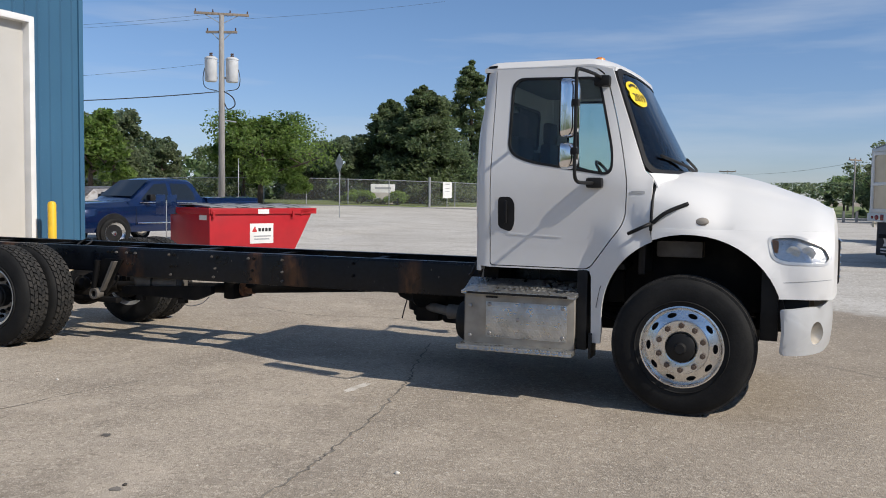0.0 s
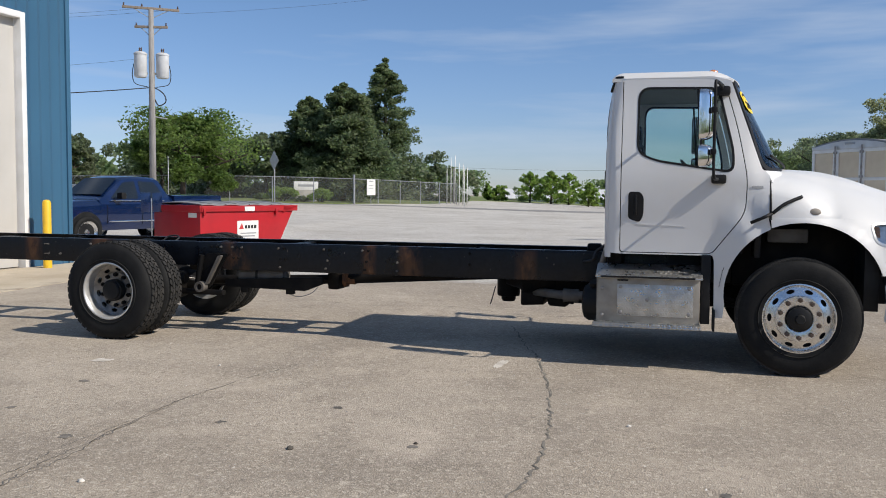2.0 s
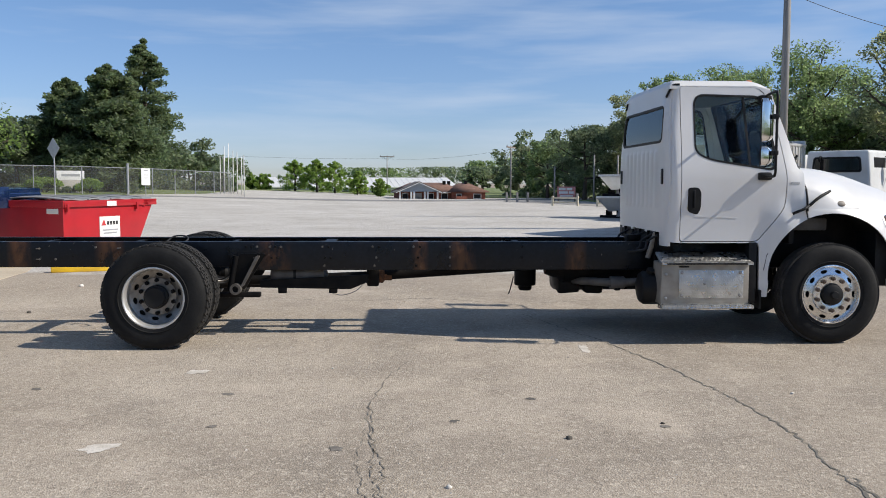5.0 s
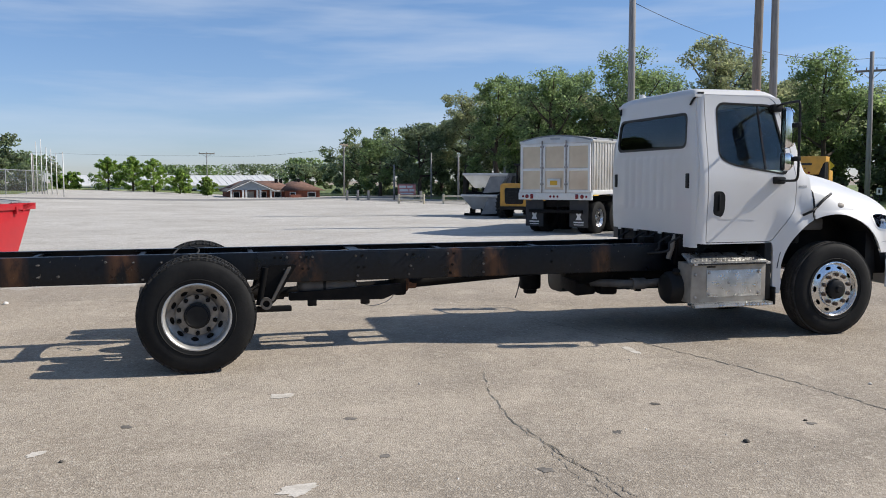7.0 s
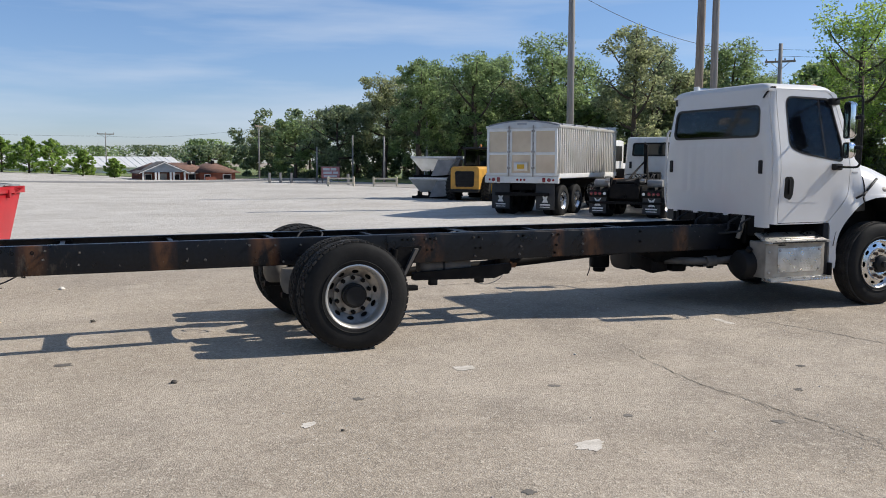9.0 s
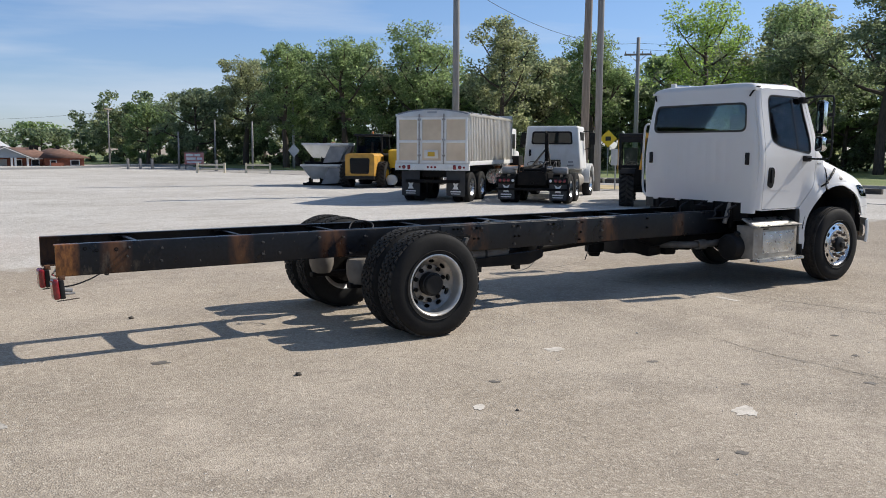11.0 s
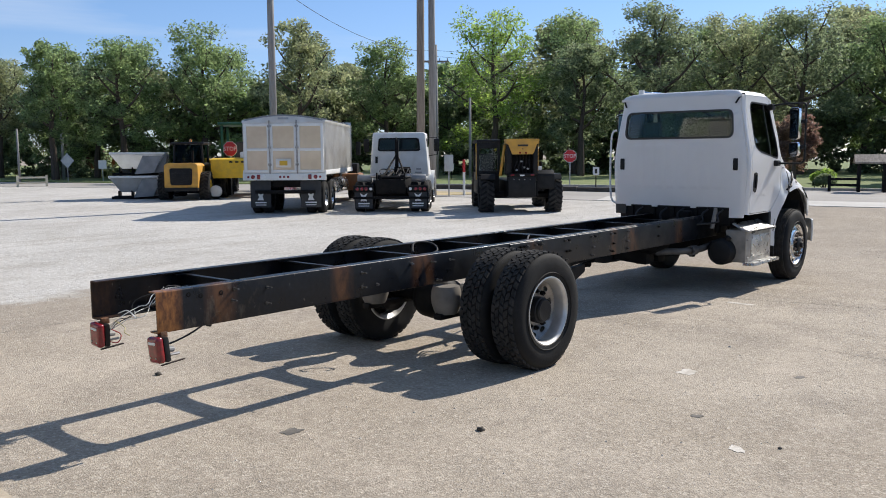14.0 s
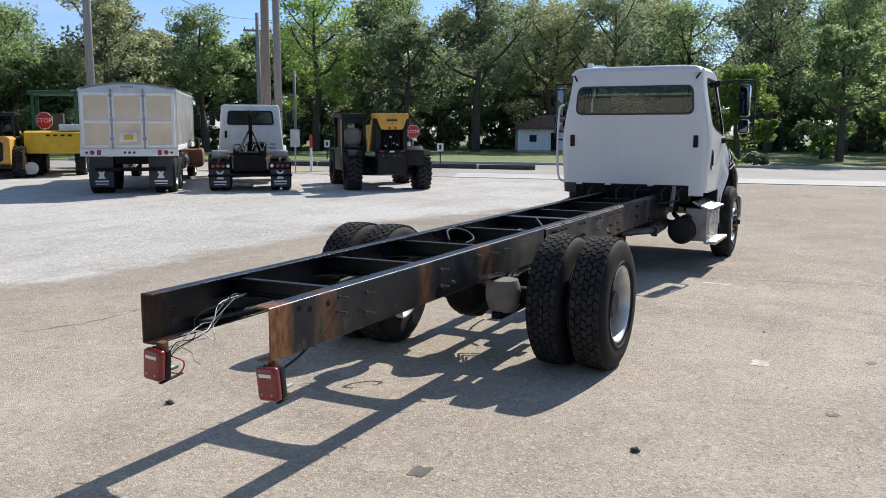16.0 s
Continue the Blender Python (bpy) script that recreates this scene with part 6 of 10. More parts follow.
# rear doors: three leaves with two panes each
for k, (y0, y1) in enumerate(((0.43, 1.18), (-0.38, 0.40), (-1.18, -0.41))):
    leaf = new("tail_door")
    leaf.parent = dump
    tagged(leaf, "aluminium tail door with two panels")
    zs = (ZB + 0.05, (ZB + ZT) / 2 - 0.05, ZT - 0.06)
    for z in zs:
        part("door_rail", boxed(-0.045, 0.0, y0, y1, z - 0.040, z + 0.040, 0.008), SIGN_WHITE, leaf)
    for y in (y0 + 0.03, y1 - 0.03):
        part("door_stile", boxed(-0.048, 0.0, y - 0.04, y + 0.04, zs[0] - 0.035, zs[2] + 0.035, 0.008), SIGN_WHITE, leaf)
    for a, b in zip(zs, zs[1:]):
        part("door_panel", boxed(-0.014, 0.0, y0, y1, a, b), PANEL_GROUND_TINT, leaf, "polished aluminium panel with a painted tan reflection")
for y in (0.42, -0.40):
    part("lock_bar", rodded((-0.065, y, ZB - 0.02), (-0.065, y, ZT + 0.08), 0.022), STEEL, dump)
    for z in (ZB + 0.25, ZB + 0.75, ZT - 0.1):
        part("bar_guide", boxed(-0.085, -0.04, y - 0.05, y + 0.05, z - 0.03, z + 0.03, 0.008), STEEL, dump)
chute = part("grain_chute", boxed(-0.07, -0.045, -0.22, 0.24, ZB + 0.16, ZB + 0.42, 0.01), TRAILER_ALU, dump)
part("chute_plate", boxed(-0.078, -0.068, -0.11, 0.13, ZB + 0.22, ZB + 0.36, 0.003), YELLOW, chute, "small yellow plate")
part("rear_sill", boxed(-0.06, 0.02, -HW - 0.03, HW + 0.03, ZB - 0.22, ZB - 0.02, 0.012), SIGN_WHITE, dump, "white rear sill with lamps")
for y, r, mt in ((1.08, 0.035, RED_LENS), (0.94, 0.06, RED_LENS), (0.60, 0.06, SIGN_WHITE), (0.12, 0.035, RED_LENS), (0.0, 0.035, RED_LENS), (-0.12, 0.035, RED_LENS), (-0.60, 0.06, SIGN_WHITE), (-0.94, 0.06, RED_LENS), (-1.08, 0.035, RED_LENS)):
    part("rear_lamp", lathe(bmesh.new(), [(r, 0.0), (r, -0.012), (r * 0.7, -0.02), (0, -0.02)], 18, "x", (-0.06, y, ZB - 0.12)), mt, dump)
for y in (0.77, -0.77):
    part("rear_lamp", boxed(-0.075, -0.06, y - 0.05, y + 0.05, ZB - 0.19, ZB - 0.05, 0.01), RED_LENS, dump)
part("tow_bar", boxed(-0.02, 0.10, -0.9, 0.9, 0.62, 0.72, 0.01), DARK, dump)
part("hoist_frame", boxed(0.2, LEN + 1.6, -0.43, 0.43, 0.80, 1.08, 0.02), DARK, dump)
for y in (0.76, -0.76):
    mud_flap(dump, 0.10, y, 0.20, 1.00, 0.62)
for x in (0.75, 1.95):
    for s in (-1, 1):
        plain_wheel(dump, x, s * 1.12, 0.49, 0.26, s, ALU)
        plain_wheel(dump, x, s * 0.80, 0.49, 0.26, s, DARK)
part("cab_body", boxed(LEN + 0.25, LEN + 1.75, -0.98, 0.98, 1.0, 2.50, 0.10), WHITE_OLD, dump, "white cab ahead of the box")
part("hood", boxed(LEN + 1.7, LEN + 2.9, -0.85, 0.85, 0.85, 1.65, 0.16), WHITE_OLD, dump)
for s in (-1, 1):
    plain_wheel(dump, LEN + 2.2, s * 1.08, 0.49, 0.27, s, ALU)
    part("side_window", boxed(LEN + 0.75, LEN + 1.5, *sorted((s * 0.975, s * 0.985)), 1.72, 2.28, 0.004), BLACK, dump)
    part("mirror", boxed(LEN + 1.5, LEN + 1.58, *sorted((s * 1.18, s * 1.36)), 1.75, 2.25, 0.03), BLACK, dump)
    part("fuel_tank", rodded((LEN - 1.2, s * 0.83, 0.72), (LEN + 0.1, s * 0.83, 0.72), 0.27, seg=24), ALU, dump)
part("exhaust_stack", rodded((LEN + 0.15, -0.8, 1.0), (LEN + 0.15, -0.8, 2.75), 0.06, seg=14), CHROME, dump)

# -- white truck with a bare hoist frame --
HX, HY, HT = 12.58, 12.81, 38.5
hoist = thing("hoist_truck", "white truck with a bare black hoist frame and mud flaps", "truck", (HX, HY, gz(HX, HY)), HT)
hoist.matrix_world = hoist.matrix_world @ Matrix.Scale(1.039, 4)
part("frame_left", boxed(-0.05, 5.4, 0.30, 0.42, 0.72, 0.95, 0.01), DARK, hoist)
part("frame_right", boxed(-0.05, 5.4, -0.42, -0.30, 0.72, 0.95, 0.01), DARK, hoist)
part("tail_beam", boxed(-0.10, 0.06, -1.12, 1.12, 0.40, 0.47, 0.01), DARK, hoist)
part("rear_cross_plate", extrude(rounded([(-0.44, 0.56), (0.44, 0.56), (0.44, 0.86), (0.30, 0.98), (-0.30, 0.98), (-0.44, 0.86)], 0.04), "x", -0.06, 0.0, 0.01), DARK, hoist)
part("under_frame", boxed(0.3, 2.6, -0.44, 0.44, 0.44, 0.74, 0.03), DARK, hoist)
part("rear_axle", rodded((1.1, -0.8, 0.46), (1.1, 0.8, 0.46), 0.11, seg=14), DARK, hoist)
part("tow_eye", lathe(bmesh.new(), [(0.03, -0.05), (0.06, -0.05), (0.06, 0.05), (0.03, 0.05)], 18, "x", (-0.06, 0.0, 0.62), close=True), DARK, hoist)
for s in (-1, 1):
    part("hoist_rail", extrude(rounded([(-0.02, 0.97), (0.06, 1.10), (2.5, 1.14), (2.5, 0.99)], 0.02), "y", *sorted((s * 0.28, s * 0.38)), 0.008), DARK, hoist)
    part("hinge_lug", extrude(rounded([(-0.10, 0.92), (0.14, 0.92), (0.10, 1.16), (-0.04, 1.18)], 0.03), "y", *sorted((s * 0.39, s * 0.43))), DARK, hoist)
    part("roller", rodded((0.02, s * 0.44, 1.08), (0.02, s * 0.60, 1.08), 0.055, seg=16), STEEL, hoist)
    part("cylinder", rodded((0.5, s * 0.17, 1.02), (1.9, s * 0.14, 1.12), 0.055, seg=14), DARK, hoist)
    part("cylinder_rod", rodded((1.9, s * 0.14, 1.12), (2.2, s * 0.13, 1.15), 0.03, seg=12), STEEL, hoist)
    part("mast_brace", rodded((1.3, s * 0.30, 1.10), (2.08, s * 0.05, 1.62), 0.03, seg=8), DARK, hoist)
for x in (0.10, 0.75, 1.5, 2.3):
    part("cross_tube", rodded((x, -0.44, 1.02), (x, 0.44, 1.02), 0.045, seg=12), DARK, hoist)
part("hook_mast", boxed(2.05, 2.18, -0.055, 0.055, 1.0, 2.16, 0.02), DARK, hoist, "black lifting mast")
part("mast_hook", tube(bmesh.new(), curve_pts([(2.08, 0.0, 2.14), (1.98, 0.0, 2.22), (1.90, 0.0, 2.16), (1.93, 0.0, 2.08)]), 0.025, 8), DARK, hoist)
part("valve_block", boxed(1.75, 1.98, -0.46, -0.22, 1.12, 1.26, 0.02), DARK, hoist)
part("oil_reservoir", rodded((2.35, -0.40, 1.18), (2.35, 0.10, 1.18), 0.13, seg=18), DARK, hoist)
for k in range(7):
    y = -0.48 + 0.15 * k
    part("hose", tube(bmesh.new(), curve_pts([(1.3 + 0.05 * (k % 3), y, 1.08), (1.55, y + 0.06 * (-1) ** k, 1.22 + 0.03 * (k % 2)), (1.9, y * 0.8, 1.24), (2.25, y * 0.7, 1.12)]), 0.016, 8), WIRE, hoist)
for y in (0.80, -0.80):
    mud_flap(hoist, -0.03, y, 0.12, 0.78, 0.52)
    part("lamp_box", boxed(-0.09, 0.04, y - 0.30, y + 0.30, 0.60, 0.80, 0.015), DARK, hoist)
    for k in range(3):
        part("tail_lamp", lathe(bmesh.new(), [(0.05, 0), (0.05, -0.012), (0.03, -0.02), (0, -0.02)], 16, "x", (-0.09, y - 0.14 + 0.13 * k + (0.06 if y > 0 else -0.06), 0.70)), RED_LENS, hoist)
    part("reverse_lamp", lathe(bmesh.new(), [(0.045, 0), (0.045, -0.012), (0, -0.02)], 16, "x", (-0.09, y - 0.22 if y > 0 else y + 0.22, 0.70)), SIGN_WHITE, hoist)
    part("round_fender", lathe(bmesh.new(), [(0.0, -0.22), (0.10, -0.22), (0.115, -0.19), (0.115, 0.19), (0.10, 0.22), (0.0, 0.22)], 22, "y", (0.35, y, 1.0)), GREY_LID, hoist)
for x in (0.55, 1.65):
    for s in (-1, 1):
        plain_wheel(hoist, x, s * 1.10, 0.46, 0.25, s, ALU)
        plain_wheel(hoist, x, s * 0.80, 0.46, 0.25, s, DARK)
hc = new("cab")
hc.parent = hoist
tagged(hc, "white day cab")


def tapered(x0, x1, hw0, hw1, z0, z1, bevel):
    bm = boxed(x0, x1, -1, 1, z0, z1)
    for v in bm.verts:
        v.co.y *= hw0 if v.co.z < (z0 + z1) / 2 else hw1
    bmesh.ops.bevel(bm, geom=bm.edges[:], offset=bevel, segments=4, affect="EDGES", profile=0.6)
    return bm


part("cab_body", tapered(2.95, 4.25, 0.98, 0.86, 0.98, 2.42, 0.09), WHITE_OLD, hc)
part("rear_window", extrude(rounded([(-0.66, 1.85), (0.66, 1.85), (0.62, 2.20), (-0.62, 2.20)], 0.08), "x", 2.93, 2.99), GLASS_DARK, hc, "wide dark rear window")
part("window_seal", panel(rounded([(-0.70, 1.81), (0.70, 1.81), (0.66, 2.24), (-0.66, 2.24)], 0.09), [rounded([(-0.65, 1.86), (0.65, 1.86), (0.61, 2.19), (-0.61, 2.19)], 0.07)], lambda y, z: (2.925, y, z), (0.03, 0, 0)), BLACK, hc)
part("back_vent", boxed(2.93, 2.96, 0.70, 0.78, 1.42, 1.64, 0.01), BLACK, hc)
part("badge", boxed(2.93, 2.955, -0.72, -0.56, 1.20, 1.26, 0.004), PRINT_GREY, hc)
part("badge", boxed(2.93, 2.955, -0.74, -0.52, 1.09, 1.14, 0.004), PRINT_GREY, hc)
part("hood", tapered(4.15, 5.55, 0.90, 0.62, 0.80, 1.62, 0.16), WHITE_OLD, hoist)
for s in (-1, 1):
    plain_wheel(hoist, 4.75, s * 1.06, 0.47, 0.26, s, ALU)
    part("fender", extrude([(4.75 + 0.60 * math.cos(radians(a)), 0.56 + 0.60 * math.sin(radians(a))) for a in range(-5, 186, 10)] + [(4.75 + 0.52 * math.cos(radians(a)), 0.56 + 0.52 * math.sin(radians(a))) for a in range(185, -6, -10)], "y", *sorted((s * 0.80, s * 1.08)), 0.01), WHITE_OLD, hoist)
    part("side_window", boxed(3.25, 4.0, *sorted((s * 0.855, s * 0.90)), 1.70, 2.22, 0.01), BLACK, hc)
    part("mirror_arm", tube(bmesh.new(), [(4.0, s * 0.85, 2.25), (4.0, s * 1.20, 2.27), (4.0, s * 1.22, 1.7), (4.0, s * 0.9, 1.65)], 0.018, 6), BLACK, hoist)
    part("mirror_head", boxed(3.95, 4.03, *sorted((s * 1.10, s * 1.28)), 1.80, 2.22, 0.03), BLACK, hoist)
    part("step_tank", rodded((3.0, s * 0.72, 0.62), (4.0, s * 0.72, 0.62), 0.22, seg=20), ALU_DIRTY, hoist)

# -- telescopic handler seen from behind --
KX, KY, KT = 14.75, 9.42, 43.0
tele = thing("telehandler", "black and yellow telescopic handler with big lugged tyres", "machine", (KX, KY, gz(KX, KY)), KT)
part("chassis", boxed(0.0, 3.9, -0.46, 0.46, 0.50, 0.98, 0.04), DARK, tele)
weight = part("counterweight", boxed(-0.10, 0.30, -0.375, 0.445, 0.485, 1.10, 0.03), BLACK, tele, "black counterweight")
part("lip", boxed(-0.12, 0.30, -0.385, 0.455, 1.095, 1.20, 0.02), DARK, weight)
for k in range(4):
    part("bolt", rodded((-0.108, -0.20 + 0.16 * k, 1.02), (-0.09, -0.20 + 0.16 * k, 1.02), 0.014, seg=8), STEEL, weight)
part("number_bar", boxed(-0.126, -0.119, -0.03, 0.10, 1.12, 1.165, 0.002), SIGN_WHITE, weight)
for y in (0.33, -0.27):
    part("rear_lamp", boxed(-0.128, -0.115, y - 0.055, y + 0.055, 1.125, 1.175, 0.006), RED_LENS, weight)
# engine side with its louvred hood over the wheel
eng = part("engine_cover", extrude(rounded([(0.15, 0.72), (0.15, 1.16), (0.35, 1.30), (1.95, 1.22), (2.1, 0.72)], 0.06), "y", -0.98, -0.44, 0.03), BLACK, tele, "black engine cover")
for k in range(6):
    part("louvre", boxed(0.35 + 0.22 * k, 0.47 + 0.22 * k, -0.90, -0.52, 1.285 - 0.011 * k, 1.305 - 0.011 * k, 0.004), DARK, eng)
part("work_lamp", boxed(0.20, 0.28, -0.60, -0.49, 1.29, 1.41, 0.02), SIGN_WHITE, tele, "pale work lamp")
part("exhaust_stack", rodded((1.2, -0.72, 1.25), (1.2, -0.72, 1.52), 0.05, seg=12), DARK, tele)
# glazed cab on the other side
cabk = new("cab")
cabk.parent = tele
tagged(cabk, "black glazed operator cab")
CB0, CB1, CY0, CY1 = 0.90, 2.30, 0.60, 1.31
for x, y in ((CB0, CY0 + 0.03), (CB0, CY1 - 0.04), (CB1, CY0 + 0.03), (CB1, CY1 - 0.04)):
    part("post", boxed(x - 0.035, x + 0.035, y - 0.035, y + 0.035, 1.10, 2.16, 0.012), BLACK, cabk)
part("cab_roof", boxed(CB0 - 0.06, CB1 + 0.10, CY0 - 0.02, CY1 + 0.01, 2.12, 2.225, 0.035), BLACK, cabk)
part("cab_base", boxed(CB0 - 0.02, CB1 + 0.05, CY0 + 0.01, CY1 - 0.02, 0.55, 1.22, 0.05), BLACK, cabk)
part("sill", boxed(CB0 - 0.03, CB0 + 0.03, CY0, CY1, 1.20, 1.26, 0.01), BLACK, cabk)
part("lintel", boxed(CB0 - 0.03, CB0 + 0.03, CY0, CY1, 1.95, 2.13, 0.01), BLACK, cabk)
for a in ((CB0, CB0 + 0.006, CY0 + 0.06, CY1 - 0.07, 1.26, 1.95), (CB1, CB1 + 0.006, CY0 + 0.06, CY1 - 0.07, 1.22, 2.12), (CB0 + 0.04, CB1 - 0.04, CY1 - 0.045, CY1 - 0.04, 1.22, 2.12), (CB0 + 0.04, CB1 - 0.04, CY0 + 0.035, CY0 + 0.04, 1.22, 2.12)):
    part("pane", boxed(*a), GLASS, cabk).visible_shadow = False
part("operator_seat", extrude(rounded([(1.28, 1.22), (1.20, 1.78), (1.30, 1.80), (1.42, 1.36), (1.72, 1.34), (1.72, 1.22)], 0.04), "y", 0.76, 1.16, 0.03), SEAT, cabk)
part("steering_wheel", lathe(bmesh.new(), [(0.175, -0.012), (0.187, 0.0), (0.175, 0.012), (0.163, 0.0)], 20, "x", (0, 0, 0), close=True), BLACK, cabk).matrix_basis = pose(2.02, 0.95, 1.55, 0, -40, 0)
part("grab_bar", rodded((CB0 - 0.05, CY1 + 0.02, 1.0), (CB0 - 0.05, CY1 + 0.02, 2.05), 0.014, seg=8), YELLOW_DEEP, cabk)
# boom pivot: a yellow head between two black cheeks
boom = new("boom")
boom.parent = tele
tagged(boom, "yellow lifting boom between black cheeks")
cheek = rounded([(0.0, 1.15), (-0.04, 1.80), (0.02, 2.10), (0.42, 2.14), (0.62, 1.70), (0.72, 1.15)], 0.05)
for y0, y1 in ((0.345, 0.475), (-0.445, -0.315)):
    part("cheek", extrude(cheek, "y", y0, y1, 0.012), BLACK, boom)
part("boom_head", extrude([(0.505, 2.222), (0.505, 2.085), (0.440, 2.060), (0.345, 1.800), (0.300, 1.765), (-0.270, 1.765), (-0.315, 1.800), (-0.410, 2.060), (-0.475, 2.085), (-0.475, 2.222)], "x", -0.075, 0.50, 0.015), YELLOW_DEEP, boom, "ochre yellow boom head")
bar_rows(boom, [(-0.14, 0.17, 2.00, 2.055), (0.0, 0.035, 1.91, 1.94)], -0.077, PRINT_BLACK)
for y in (0.10, -0.08):
    part("pin", rodded((-0.085, y, 1.81), (-0.06, y, 1.81), 0.03, seg=12), RED_LENS, boom)
# dark solid block stands in for the shade between the cheeks
part("boom_gap", boxed(0.22, 0.55, -0.315, 0.345, 1.15, 1.80, 0.02), DARK, boom)
part("boom_arm", boxed(0.45, 3.3, -0.20, 0.22, 1.50, 1.90, 0.04), YELLOW_DEEP, boom)
part("lift_ram", rodded((0.06, 0.12, 1.20), (0.16, 0.10, 1.78), 0.04, seg=12), DARK, boom)
for k in range(5):
    y = -0.24 + 0.11 * k
    part("hose", tube(bmesh.new(), curve_pts([(0.10, y, 1.18), (0.02, y + 0.04, 1.38), (0.06, y * 0.8, 1.60), (0.16, y, 1.78)]), 0.017, 6), BLACK, boom)
for y, z in ((-0.16, 1.33), (-0.06, 1.37), (0.18, 1.29), (0.04, 1.55)):
    part("fitting", boxed(0.03, 0.08, y - 0.035, y + 0.035, z - 0.02, z + 0.03, 0.012), GALV, boom)
part("side_strut", tube(bmesh.new(), [(0.32, 0.64, 1.13), (0.34, 0.56, 1.70), (0.36, 0.50, 2.06)], 0.045, 8), YELLOW_DEEP, boom, "ochre yellow strut beside the cab")
part("side_strut", rodded((0.30, -0.49, 1.20), (0.32, -0.49, 2.06), 0.022, seg=8), YELLOW_DEEP, boom)
for x in (0.75, 3.30):
    for s in (-1, 1):
        lug_tyre(tele, x, s * 1.245, 0.545, 0.42, s, DARK)
        part("fender", extrude(rounded([(x - 0.50, 1.02), (x - 0.35, 1.17), (x + 0.40, 1.17), (x + 0.55, 1.00), (x + 0.53, 0.98), (x + 0.39, 1.145), (x - 0.34, 1.145), (x - 0.48, 1.00)], 0.01), "y", *sorted((s * 0.80, s * 1.22))), BLACK, tele)
    part("axle", rodded((x, -0.9, 0.53), (x, 0.9, 0.53), 0.10, seg=14), DARK, tele)

# -- wheel loader seen from behind --
LX, LY, LT = 11.76, 22.91, 45.0
load = thing("wheel_loader", "yellow wheel loader with a black radiator grille", "machine", (LX, LY, gz(LX, LY)), LT)
load.matrix_world = load.matrix_world @ Matrix.Scale(0.936, 4)
part("engine_hood", extrude(rounded([(-0.66, 0.50), (0.66, 0.50), (0.66, 1.42), (0.55, 1.50), (-0.55, 1.50), (-0.66, 1.42)], 0.05), "x", 0.0, 1.5, 0.03), YELLOW_DEEP, load, "yellow engine hood")
gr = part("grille", extrude(rounded([(-0.42, 0.62), (0.42, 0.62), (0.45, 1.30), (-0.45, 1.30)], 0.10), "x", -0.03, 0.02, 0.008), BLACK, load, "black grille")
for k in range(9):
    part("grille_slat", boxed(-0.04, -0.028, -0.40, 0.40, 0.68 + 0.066 * k, 0.70 + 0.066 * k, 0.003), BLACK, gr)
part("bumper", boxed(-0.08, 0.3, -0.66, 0.66, 0.38, 0.52, 0.02), BLACK, load)
for x, y in ((1.5, -0.6), (1.5, 0.6), (2.7, -0.6), (2.7, 0.6)):
    part("cab_post", rodded((x, y, 1.2), (x, y * 0.92, 2.28), 0.045, seg=8), BLACK, load)
part("cab_roof", boxed(1.35, 2.9, -0.68, 0.68, 2.26, 2.36, 0.04), BLACK, load)
part("cab_tub", boxed(1.45, 2.8, -0.66, 0.66, 0.9, 1.50, 0.05), BLACK, load)
for a in ((1.5, 1.505, -0.56, 0.56, 1.5, 2.25), (1.5, 2.7, -0.575, -0.57, 1.5, 2.25), (1.5, 2.7, 0.57, 0.575, 1.5, 2.25)):
    part("pane", boxed(*a), GLASS_DARK, load)
part("front_frame", boxed(2.6, 4.4, -0.40, 0.40, 0.5, 1.2, 0.05), YELLOW, load)
part("lift_arm", tube(bmesh.new(), [(2.9, -0.55, 1.6), (3.8, -0.55, 1.5), (4.8, -0.55, 0.7)], 0.10, 8), YELLOW, load)
part("lift_arm", tube(bmesh.new(), [(2.9, 0.55, 1.6), (3.8, 0.55, 1.5), (4.8, 0.55, 0.7)], 0.10, 8), YELLOW, load)
part("bucket", extrude(rounded([(4.6, 0.1), (5.5, 0.08), (5.1, 0.5), (4.9, 0.95), (4.6, 0.9)], 0.05), "y", -1.1, 1.1, 0.01), DARK, load)
part("exhaust", rodded((0.9, -0.3, 1.5), (0.9, -0.3, 2.0), 0.05), DARK, load)
part("beacon", lathe(bmesh.new(), [(0.06, 2.36), (0.05, 2.48), (0.0, 2.5)], 14, "z", (2.0, 0, 0)), AMBER, load)
for x in (0.85, 3.5):
    for s in (-1, 1):
        lug_tyre(load, x, s * 1.02, 0.56, 0.42, s, YELLOW)

# -- two hopper spreader bodies stacked on skids --
SX, SY_, ST = 11.57, 25.56, -38.0


